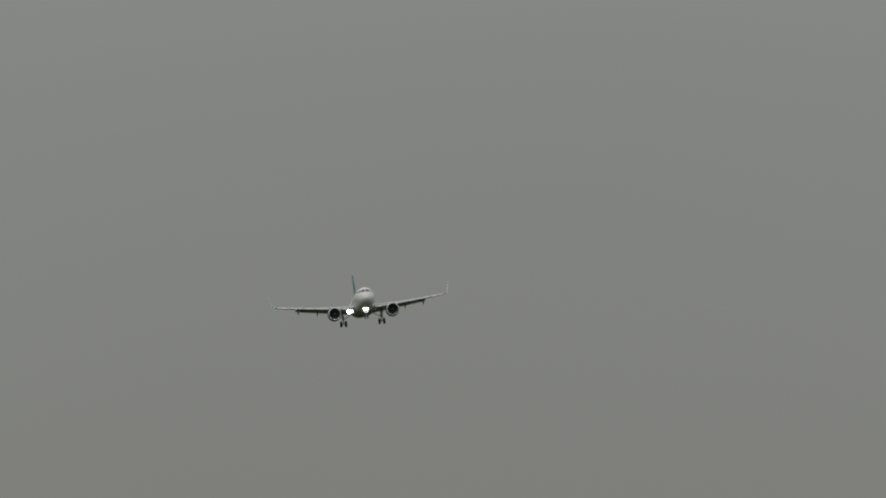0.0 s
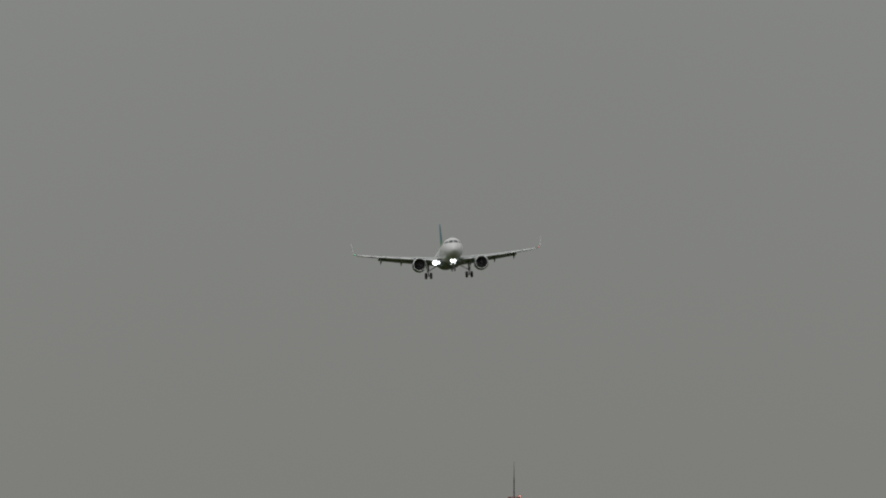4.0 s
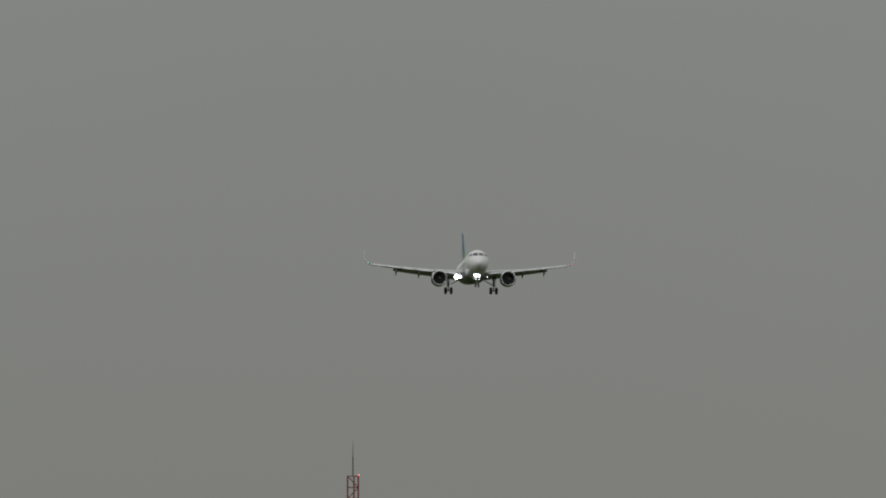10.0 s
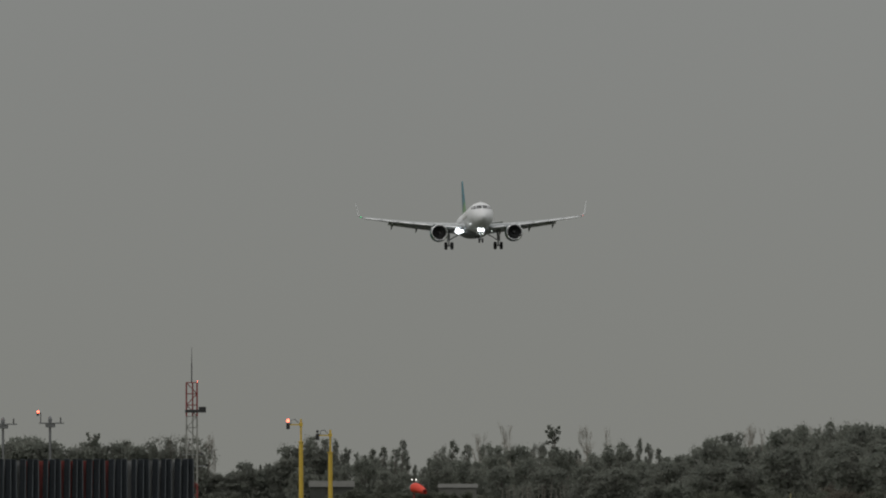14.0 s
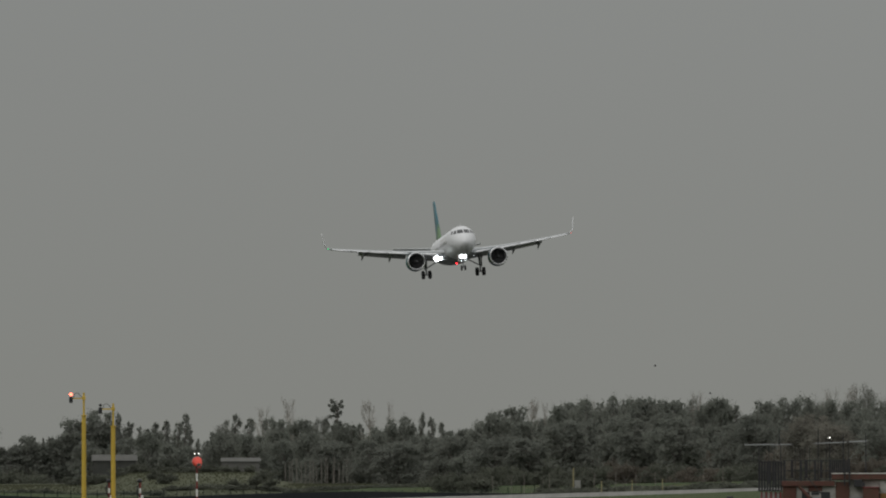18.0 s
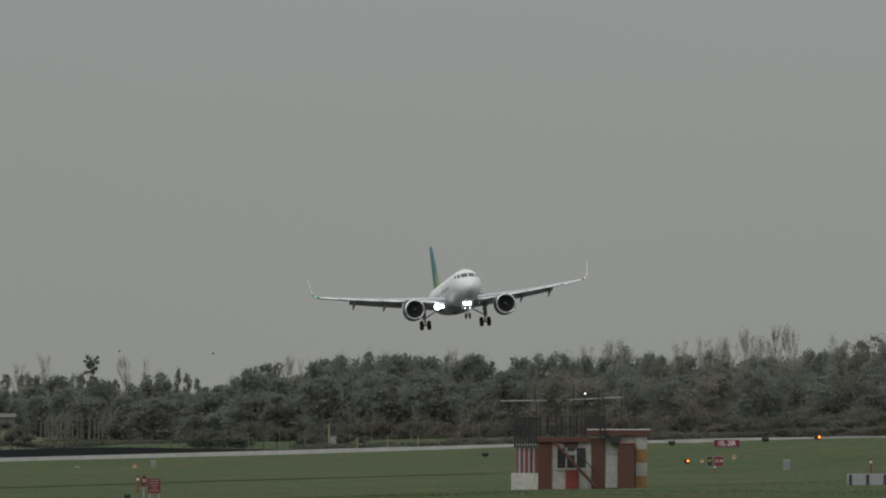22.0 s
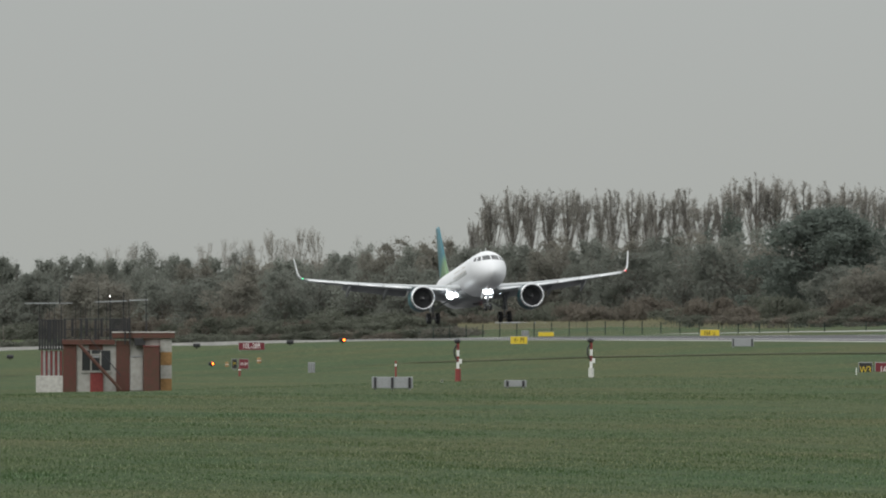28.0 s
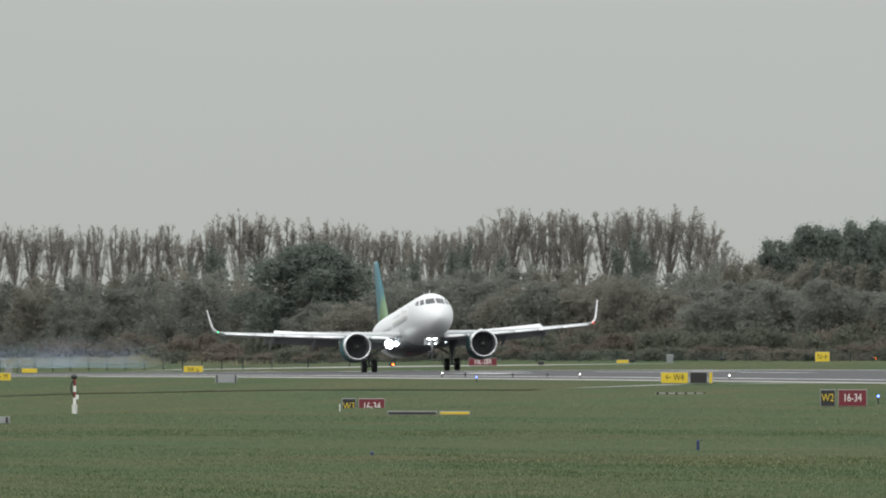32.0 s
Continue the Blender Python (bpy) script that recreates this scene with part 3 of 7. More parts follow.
def poplar(seed, h, w, n=5600, limbs=30):
    """Steep limbs fan out of a clear stem into a full, blunt top; below, sky shows between the limbs."""
    rng = np.random.default_rng(seed)
    verts, faces, pts, pull = [], [], [], []
    bend = rng.normal(0, 0.25)
    fork = rng.uniform(0.40, 0.52)
    branch(verts, faces, (0, 0, -1.5), (bend * 0.5, 0, h * fork), h * 0.013, h * 0.0095, 6)
    branch(verts, faces, (bend * 0.5, 0, h * fork), (bend, 0, h * 0.95), h * 0.0095, h * 0.0012, 5)

    def fan(t):
        return w * 0.5 * (0.14 + 0.86 * float(smooth01(fork - 0.02, 0.82, t))) * math.sqrt(max(0.05, 1.0 - max(0.0, (t - 0.78) / 0.24) ** 2.4))

    for i in range(limbs):
        t = fork - 0.06 + (0.80 - fork) * (i / limbs) ** 0.95
        ang = rng.uniform(0, 6.28)
        base = Vector((bend * t, 0, h * t))
        end_t = min(rng.uniform(0.86, 0.985), t + rng.uniform(0.22, 0.44))
        reach = fan(end_t) * math.sqrt(rng.uniform(0.15, 1.0))
        out = Vector((math.cos(ang), math.sin(ang), 0))
        mid = base + out * reach * 0.55 + Vector((0, 0, (end_t - t) * h * 0.42))
        tip = Vector((base.x, 0, h * end_t)) + out * reach
        branch(verts, faces, base, mid, h * 0.0034, h * 0.0022, 4)
        branch(verts, faces, mid, tip, h * 0.0022, h * 0.0008, 3)
        for _ in range(9):
            k = rng.uniform(0.15, 1)
            p = base.lerp(mid, k) if rng.uniform() < 0.3 else mid.lerp(tip, k)
            e = p + out * rng.normal(0.14, 0.13) + Vector((rng.normal(0, 0.19), rng.normal(0, 0.19), rng.uniform(0.35, 0.95)))
            e.z = min(e.z, h * 1.0)
            branch(verts, faces, p, e, h * 0.0012, h * 0.0004, 3)
            for f in (0.35, 0.7, 1.0):
                pts.append(p.lerp(e, f))
                pull.append(0.13 + float(smooth01(fork + 0.05, 0.88, pts[-1].z / h)))
    pull = np.array(pull)
    k = rng.choice(len(pts), n, p=pull / pull.sum())
    p = np.array([tuple(v) for v in pts])[k] + rng.normal(0, 1, (n, 3)) * (0.11, 0.11, 0.13)
    return tree_thing("poplar_tree", "tall fan-shaped poplar with thinning brown leaves and bare limbs", verts, faces, flecks(rng, p, 0.07), M_POPLAR)


def bare(seed, h, w):
    """A leafless crown: limbs, branches and a haze of fine upright twigs with the last leaves."""
    rng = np.random.default_rng(seed)
    verts, faces, pts = [], [], []
    lean = rng.normal(0, 0.3)
    branch(verts, faces, (0, 0, -1.5), (0, 0, h * 0.45), h * 0.011, h * 0.008, 6)
    branch(verts, faces, (0, 0, h * 0.45), (lean, 0, h * 0.96), h * 0.008, h * 0.001, 5)
    for i in range(22):
        t = rng.uniform(0.34, 0.82)
        ang = rng.uniform(0, 6.28)
        out = Vector((math.cos(ang), math.sin(ang), 0))
        p = Vector((lean * max(0.0, t - 0.45) * 1.8, 0, h * t))
        end = min(0.985, t + rng.uniform(0.12, 0.34))
        e = Vector((p.x, 0, h * end)) + out * w * 0.5 * rng.uniform(0.25, 1.0) * (1.25 - 0.45 * end)
        m = p.lerp(e, 0.5) + out * w * 0.06
        branch(verts, faces, p, m, h * 0.0030, h * 0.0019, 4)
        branch(verts, faces, m, e, h * 0.0019, h * 0.0009, 3)
        for _ in range(7):
            a = m.lerp(e, rng.uniform(-0.3, 0.95))
            b = a + out * rng.normal(0.15, 0.25) + Vector((rng.normal(0, 0.28), rng.normal(0, 0.28), rng.uniform(0.4, 1.3)))
            branch(verts, faces, a, b, h * 0.0014, h * 0.0007, 3)
            for _ in range(3):
                c = a.lerp(b, rng.uniform(0.3, 1.0))
                d = c + Vector((rng.normal(0, 0.2), rng.normal(0, 0.2), rng.uniform(0.25, 0.7)))
                branch(verts, faces, c, d, h * 0.0010, h * 0.0005, 3)
                pts.append(tuple(d))
    p = np.array(pts)[rng.integers(0, len(pts), 420)] + rng.normal(0, 0.16, (420, 3))
    return tree_thing("bare_tree", "almost leafless tree with a haze of pale upright twigs", verts, faces, flecks(rng, p, 0.085), M_LEAFB, wood=M_TWIG)


def ivy_stem(seed, h):
    """A stem wrapped in dark ivy."""
    rng = np.random.default_rng(seed)
    verts, faces = [], []
    branch(verts, faces, (0, 0, -1.5), (0, 0, h), h * 0.02, h * 0.006, 5)
    n = 18
    cs = np.array([(rng.normal(0, 0.3), rng.normal(0, 0.3), h * (0.25 + 0.7 * i / n)) for i in range(n)])
    rs = np.array([(1.0 * (1.25 - i / n * 0.8), 1.0 * (1.25 - i / n * 0.8), 1.2) for i in range(n)])
    return tree_thing("ivy_clad_tree", "narrow tree stem wrapped in dark ivy", verts, faces, leaf_tris(rng, cs, rs, 3600, 0.12), M_PINE)


def evergreen(seed, h, w, spread=False):
    """A broad dark dome, or a flat-topped pine with separate cushions."""
    rng = np.random.default_rng(seed)
    verts, faces, cs, rs = [], [], [], []
    branch(verts, faces, (0, 0, -1.5), (0, 0, h * 0.75), h * 0.03, h * 0.015, 6)
    for i in range(110 if not spread else 90):
        a = rng.uniform(0, 6.28)
        if spread:
            t = rng.uniform(0.50, 0.95)
            rr = w * 0.5 * math.sqrt(rng.uniform(0.02, 0.9)) * (1.0 - 0.35 * max(0.0, t - 0.6) / 0.35)
            c, r = (rr * math.cos(a), rr * math.sin(a) * 0.7, h * (t - 0.10 * (rr / w) ** 2)), (w * 0.115, w * 0.10, h * 0.05)
        else:
            u = rng.uniform(0.0, 1.0)
            rr = w * 0.5 * math.sqrt(max(0.0, 1 - u ** 2.4)) * rng.uniform(0.25, 0.92)
            c, r = (rr * math.cos(a), rr * math.sin(a), h * (0.06 + 0.86 * u)), (w * 0.10, w * 0.10, h * 0.085)
        branch(verts, faces, (0, 0, h * 0.4), c, h * 0.006, h * 0.002, 3)
        cs.append(c), rs.append(r)
    q = leaf_tris(rng, np.array(cs), np.array(rs), 26000 if not spread else 12000, 0.13)
    q = np.concatenate([q, leaf_tris(rng, np.array(cs), np.array(rs) * 0.82, 6000 if not spread else 3500, 0.32, ragged=0.0)])
    return tree_thing("pine_tree" if spread else "evergreen_tree", "dark spreading pine with cushioned crown" if spread else "broad dark evergreen tree with a domed crown", verts, faces, q, M_PINE)


def bush(seed, h, w, mat, count=2600, leaf=0.11):
    rng = np.random.default_rng(seed)
    n = 16
    verts, faces = [], []
    cs = np.array([(rng.uniform(-0.42, 0.42) * w, rng.uniform(-0.3, 0.3) * w, h * rng.uniform(0.08, 0.74)) for _ in range(n)])
    cs[:, 2] *= 1.0 - 0.9 * (np.abs(cs[:, 0]) / w) ** 1.5
    rs = np.array([(w * rng.uniform(0.10, 0.19), w * 0.15, h * rng.uniform(0.16, 0.28)) for _ in range(n)])
    for c in cs:
        branch(verts, faces, (0, 0, -0.4), tuple(c), 0.05, 0.02, 3)
        for _ in range(2):
            branch(verts, faces, tuple(c), (c[0] + rng.normal(0, 0.35), c[1], c[2] + h * rng.uniform(0.15, 0.38)), 0.02, 0.008, 3)
    return tree_thing("scrub_bush", "tangled russet and green scrub bush", verts, faces, np.concatenate([leaf_tris(rng, cs, rs, count, leaf), leaf_tris(rng, cs, rs * 0.9, count // 3, leaf * 2.2, ragged=0.0)]), mat, "bush")


def spot(az, d):
    """Place on the ground d metres from the mound at an azimuth in degrees."""
    a = radians(az)
    x, y = d * math.sin(a), d * math.cos(a)
    return x, y, float(gz(x, y))


def row_dist(az, offset):
    """Distance along an azimuth to a line parallel to the runway, never past the far woods."""
    return min(offset / math.sin(radians(az)), 4250.0)


# each kind: height, width and the trees to choose from
KINDS = {"broad": (14, 10.0, [broadleaf(10 + i, 14, 10.0, n=3000, leaf=0.17) for i in range(6)]),
         "thin": (14, 7.5, [broadleaf(30 + i, 14, 7.5, n=3000, leaf=0.15, bare=0.5, label="half-bare broadleaf tree with thin twigs") for i in range(4)]),
         "russet": (14, 10.0, [broadleaf(40 + i, 14, 10.0, M_LEAFB, n=3000, leaf=0.17, label="broadleaf tree turning russet brown") for i in range(3)]),
         "broad_near": (14, 10.0, [broadleaf(110 + i, 14, 10.0, n=5000, leaf=0.13) for i in range(5)]),
         "thin_near": (14, 7.5, [broadleaf(130 + i, 14, 7.5, n=5200, leaf=0.11, bare=0.5, label="half-bare broadleaf tree with thin twigs") for i in range(3)]),
         "russet_near": (14, 10.0, [broadleaf(140 + i, 14, 10.0, M_LEAFB, n=5000, leaf=0.13, label="broadleaf tree turning russet brown") for i in range(4)]),
         "slender": (14, 3.6, [spire(150 + i, 14, 3.6) for i in range(5)]),
         "tufted": (16, 4.2, [tufted(160 + i, 16, 4.2) for i in range(2)]),
         "poplar": (20, 3.8, [poplar(50 + i, 20, 3.8) for i in range(8)]),
         "bare": (14, 4.6, [bare(60 + i, 14, 4.6) for i in range(5)]),
         "ivy": (14, 2.4, [ivy_stem(70 + i, 14) for i in range(2)]),
         "dome": (15, 17, [evergreen(80, 15, 17)]),
         "pine": (17, 13, [evergreen(85 + i, 17, 13, True) for i in range(2)]),
         "thicket": (3.2, 6.5, [bush(95 + i, 3.2, 6.5, M_SCRUBG, 1000, 0.15) for i in range(4)]),
         "bush_near": (3.2, 6.5, [bush(190 + i, 3.2, 6.5, M_SCRUB if i % 2 else M_SCRUBG, 1550, 0.118) for i in range(5)]),
         "bush": (3.2, 6.5, [bush(90 + i, 3.2, 6.5, M_SCRUB if i != 2 else M_SCRUBG, 1100, 0.13) for i in range(4)])}
USED = set()
TREE_RNG = random.Random(7)


def plant(kind, az, d, height, width=0.0, group=""):
    """One tree of a kind, by its height and width in metres (its natural width where none is given)."""
    base_h, base_w, trees = KINDS[kind]
    src = TREE_RNG.choice(trees)
    x, y, z = spot(az, d)
    m = pose(x, y, z, 0, 0, TREE_RNG.uniform(0, 360))
    if src in USED:
        ob = copy_thing(src, m)
    else:
        ob = src
        ob.matrix_basis = m
        USED.add(src)
    s = height / base_h
    k = width / base_w if width else s
    ob.scale = (k, k, s)
    if group:
        tagged(ob, group=group)
    return ob


def height_for(el, d, z):
    """Height of a tree at distance d and ground level z whose top stands at an elevation in degrees."""
    return max(3.0, 3.28 + math.tan(radians(el)) * d - z)


# the trees that make the wood's outline: azimuth, elevation of the top, width of the crown
FAR_WOOD = (
    (4.31, 0.10, 9, "b"), (4.40, 0.155, 6, "b"), (4.52, 0.09, 9, "b"), (4.62, 0.08, 9, "b"), (4.72, 0.085, 9, "b"),
    (4.809, 0.093, 8.0, "b"), (4.862, 0.103, 9.3, "b"), (4.943, 0.096, 6.6, "b"), (5.006, 0.069, 5.5, "b"), (5.086, 0.119, 3.5, "p"), (5.068, 0.087, 6.3, "b"),
    (5.14, 0.082, 6.3, "b"), (5.194, 0.1, 6.8, "b"), (5.247, 0.087, 5.8, "b"), (5.31, 0.107, 6.3, "t"), (5.355, 0.111, 5.5, "t"), (5.414, 0.109, 5.8, "t"),
    (5.443, 0.093, 3.2, "x"), (5.459, 0.064, 1.3, "x"), (5.493, -0.011, 5.5, "b"), (5.552, 0.025, 5.5, "b"), (5.607, 0.014, 1.9, "s"), (5.641, -0.008, 6.3, "b"))
GROVE = (
    (5.505, -0.023, 8.0, "b"), (5.622, -0.005, 6.3, "b"), (5.681, 0.021, 5.8, "b"), (5.706, 0.072, 7.6, "b"), (5.77, 0.107, 7.6, "b"), (5.81, 0.084, 5.0, "t"),
    (5.838, 0.097, 2.4, "s"), (5.881, 0.068, 3.2, "s"), (5.905, 0.054, 2.4, "s"), (5.93, 0.048, 3.0, "s"), (5.964, 0.066, 3.2, "s"), (5.99, 0.075, 3.0, "s"), (6.028, 0.068, 3.0, "s"),
    (6.051, 0.097, 2.8, "s"), (6.075, 0.057, 2.5, "s"), (6.096, 0.012, 2.2, "s"), (6.123, 0.007, 3.2, "s"), (6.146, 0.036, 3.4, "s"), (6.178, 0.079, 4.0, "t"), (6.218, 0.093, 3.0, "s"),
    (6.254, 0.082, 3.4, "s"), (6.302, 0.107, 3.7, "x"), (6.329, 0.084, 3.5, "t"), (6.359, 0.079, 4.2, "b"))
THIN_WOOD = (
    (6.39, 0.123, 3.7, "x"), (6.436, 0.072, 5.1, "b"), (6.476, 0.079, 3.7, "t"), (6.504, 0.079, 3.0, "s"), (6.529, 0.066, 4.1, "b"), (6.544, 0.14, 3.6, "p"), (6.576, 0.061, 3.4, "s"),
    (6.615, 0.064, 3.0, "s"), (6.64, 0.122, 4.0, "x"), (6.666, 0.048, 3.6, "b"), (6.705, 0.125, 1.6, "x"), (6.696, 0.048, 3.2, "s"), (6.748, 0.082, 5.2, "b"), (6.803, 0.098, 2.2, "s"),
    (6.837, 0.081, 2.4, "s"), (6.87, 0.066, 2.6, "s"), (6.913, 0.045, 5.5, "b"), (6.959, 0.032, 5.0, "b"), (7.006, 0.072, 5.9, "b"), (7.049, 0.093, 4.3, "b"), (7.084, 0.118, 4.3, "b"),
    (7.153, 0.118, 3.9, "x"), (7.135, 0.066, 5.4, "b"), (7.199, 0.111, 1.5, "x"), (7.238, 0.079, 4.7, "b"))
MID_WOOD = (
    (7.281, 0.147, 5.7, "b"), (7.332, 0.136, 4.8, "b"), (7.371, 0.118, 3.8, "x"), (7.385, 0.066, 4.4, "b"), (7.418, 0.147, 4.2, "b"), (7.466, 0.136, 5.6, "b"), (7.532, 0.14, 5.6, "b"),
    (7.604, 0.14, 5.5, "b"), (7.672, 0.143, 3.7, "t"), (7.679, 0.156, 2.4, "x"), (7.711, 0.125, 4.0, "b"), (7.752, 0.14, 4.6, "b"), (7.801, 0.118, 3.4, "s"), (7.844, 0.104, 4.0, "b"),
    (7.899, 0.136, 4.0, "b"), (7.969, 0.147, 4.3, "b"), (8.019, 0.149, 3.5, "b"), (8.062, 0.14, 3.9, "t"), (8.101, 0.165, 3.1, "x"), (8.116, 0.143, 4.5, "b"), (8.164, 0.161, 3.1, "x"),
    (8.209, 0.183, 3.7, "t"), (8.177, 0.14, 4.4, "b"), (8.263, 0.15, 4.4, "b"))
NEAR_WOOD = (
    (8.303, 0.15, 5.2, "b"), (8.365, 0.145, 5.1, "b"), (8.392, 0.168, 3.0, "x"), (8.437, 0.147, 5.6, "b"), (8.473, 0.19, 3.3, "x"), (8.512, 0.168, 4.1, "t"), (8.559, 0.181, 3.9, "x"),
    (8.58, 0.154, 5.6, "b"), (8.612, 0.2, 3.8, "x"), (8.655, 0.181, 3.5, "x"), (8.67, 0.143, 5.2, "b"), (8.702, 0.215, 3.8, "x"), (8.748, 0.208, 3.6, "x"), (8.763, 0.136, 4.6, "t"),
    (8.813, 0.159, 4.9, "b"), (8.856, 0.161, 3.7, "t"), (8.902, 0.209, 3.5, "t"), (8.945, 0.181, 4.0, "b"), (9.01, 0.197, 5.4, "b"), (9.078, 0.182, 5.0, "b"), (9.144, 0.206, 4.8, "b"),
    (9.207, 0.191, 4.4, "b"), (9.26, 0.175, 4.4, "b"))
SORTS = {"b": "broad", "t": "thin", "x": "bare", "s": "slender", "p": "tufted"}
for wood in (FAR_WOOD, GROVE, THIN_WOOD, MID_WOOD, NEAR_WOOD):
    for az, el, width, sort in wood:
        d = row_dist(az, 440.0 + TREE_RNG.uniform(-5, 5) - (8 if sort == "b" else 0))
        kind = SORTS[sort]
        if az > 7.9 and sort in "bt":
            kind = ("russet" if sort == "b" and TREE_RNG.random() < 0.35 else kind) + "_near"
        plant(kind, az, d, height_for(el, d, spot(az, d)[2]), width * {"b": 1.75, "t": 1.5, "s": 1.3}.get(sort, 1.15), "bare trees over the wood" if sort == "x" else "woodland trees")


def canopy(az):
    """Elevation up to which foliage closes the wood behind and below its outline trees, in degrees."""
    rise = 0.050 + 0.030 * smooth01(6.95, 7.15, az) + 0.040 * smooth01(7.18, 7.3, az) + 0.012 * smooth01(8.3, 8.6, az) + 0.025 * smooth01(8.85, 9.05, az) + 0.072 * smooth01(9.25, 9.4, az)
    dip = 0.080 * math.exp(-((az - 5.57) / 0.10) ** 2) + 0.075 * math.exp(-((az - 6.11) / 0.035) ** 2) + 0.025 * math.exp(-((az - 6.68) / 0.05) ** 2) + 0.03 * math.exp(-((az - 6.94) / 0.05) ** 2)
    return rise - dip


# the body of the wood, two ranks deep
az = 3.9
while az < 12.75:
    for off, drop in ((452.0, 0.0), (421.0, 0.04)):
        a = az + TREE_RNG.uniform(-0.03, 0.03)
        d = row_dist(a, off + TREE_RNG.uniform(-5, 5))
        el = canopy(a) - drop * (0.6 if a < 7 else 1.0) + TREE_RNG.uniform(-0.024, 0.012)
        if 10.2 < a < 10.55 and off < 430:
            el -= 0.05
        kind = TREE_RNG.choice(("broad", "broad", "russet") if a > 7.4 else ("broad",))
        plant(kind + ("_near" if a > 7.9 else ""), a, d, height_for(el, d, spot(a, d)[2]), TREE_RNG.uniform(8.0, 11.5), "woodland trees")
    az += 0.088 if az < 7.5 else 0.125
# poplar row: azimuth, elevation of the top, width
POPLARS = (
    (9.247, 0.254, 1.8), (9.272, 0.261, 2.2), (9.308, 0.339, 3.5), (9.373, 0.352, 3.1), (9.433, 0.352, 2.9), (9.487, 0.345, 3.1), (9.546, 0.357, 3.2), (9.6, 0.352, 2.5), (9.65, 0.348, 2.6),
    (9.691, 0.357, 2.5), (9.749, 0.348, 3.0), (9.795, 0.345, 2.3), (9.829, 0.339, 2.5), (9.879, 0.348, 2.6), (9.928, 0.345, 2.6), (9.985, 0.327, 3.4), (10.039, 0.347, 2.4), (10.074, 0.379, 3.3),
    (10.146, 0.399, 3.4), (10.211, 0.391, 3.8), (10.296, 0.372, 3.8), (10.375, 0.368, 3.4), (10.436, 0.365, 2.9), (10.49, 0.368, 2.7), (10.536, 0.347, 2.3), (10.576, 0.345, 2.5))
POPLARS_EAST = (
    (10.626, 0.339, 2.6), (10.662, 0.327, 2.2), (10.701, 0.325, 2.5), (10.746, 0.329, 2.5), (10.787, 0.339, 2.5), (10.823, 0.334, 2.1), (10.855, 0.345, 2.3), (10.891, 0.356, 2.4), (10.93, 0.372, 2.8),
    (10.966, 0.382, 2.6), (11.009, 0.416, 3.7), (11.074, 0.402, 2.9), (11.122, 0.402, 2.7), (11.159, 0.402, 2.6), (11.195, 0.399, 2.4), (11.235, 0.402, 3.5), (11.306, 0.393, 3.1), (11.353, 0.402, 2.7),
    (11.399, 0.416, 3.8), (11.453, 0.399, 2.7), (11.507, 0.411, 3.2), (11.573, 0.404, 3.4), (11.623, 0.368, 3.0), (11.668, 0.307, 2.5))
for az, el, width in POPLARS + POPLARS_EAST:
    d = row_dist(az, 470.0 + TREE_RNG.uniform(-3, 3))
    plant("poplar", az, d, height_for(el + 0.008, d, spot(az, d)[2]), width * 1.46, "poplar row")
for a, e in ((9.985, 0.24), (10.055, 0.30), (10.085, 0.27), (10.655, 0.24), (10.70, 0.25), (10.815, 0.29), (10.862, 0.31), (10.98, 0.27), (11.34, 0.30), (11.40, 0.33), (11.43, 0.29)):
    d = row_dist(a, 462.0)
    plant("ivy", a, d, height_for(e, d, spot(a, d)[2]), 2.6, "ivy-clad trees")
d = row_dist(10.375, 424.0)
plant("dome", 10.375, d, height_for(0.305, d, spot(10.375, d)[2]), 25.0)
for a, e in ((11.60, 0.23), (11.66, 0.25), (11.73, 0.26), (11.79, 0.25)):
    d = row_dist(a, 446.0)
    plant("thin_near" if a < 11.7 else "russet_near", a, d, height_for(e, d, spot(a, d)[2]), 6.0, "woodland trees")
for a, e, w in ((11.86, 0.315, 7.5), (11.95, 0.362, 8.5), (12.05, 0.352, 7.5), (12.13, 0.378, 7.5), (12.24, 0.365, 8.5), (12.35, 0.35, 8.5), (12.48, 0.35, 9)):
    d = row_dist(a, 452.0)
    plant("pine", a, d, height_for(e, d, spot(a, d)[2]), w, "pines")
    plant("russet_near", a + 0.03, d - 15, height_for(e - 0.11, d, spot(a, d)[2]), 8.5, "woodland trees")
# scrub at the wood's foot
az = 3.9
while az < 6.6:
    d = row_dist(az, 408.0) - 60
    if not 5.72 < az < 6.84:
        plant("thicket", az, d, TREE_RNG.uniform(4.0, 7.0), TREE_RNG.uniform(8, 12), "thicket bushes")
    plant("thicket", az + 0.03, row_dist(az, 445.0), TREE_RNG.uniform(5.0, 8.0), TREE_RNG.uniform(10, 15), "thicket bushes")
    az += 0.08
az = 6.6
while az < 12.75:
    d = row_dist(az, 404.0 + TREE_RNG.uniform(-4, 4))
    if az < 6.84:
        az += 0.066
        continue
    plant("bush_near" if az > 8.5 else "bush" if az > 7.4 else "thicket", az, d, TREE_RNG.uniform(2.4, 4.8), TREE_RNG.uniform(6, 9), "scrub bushes")
    d = row_dist(az + 0.03, 424.0)
    plant("bush_near" if az > 8.5 else "bush", az + 0.03, d, TREE_RNG.uniform(4.5, 7.0), TREE_RNG.uniform(8, 13), "tall scrub bushes")
    if 8.5 < az < 8.95 or az > 9.85:
        plant("bush_near", az + 0.02, row_dist(az, 387.0 + TREE_RNG.uniform(-2, 2)), TREE_RNG.uniform(1.2, 2.3), TREE_RNG.uniform(5, 7), "low brambles")
    az += 0.066
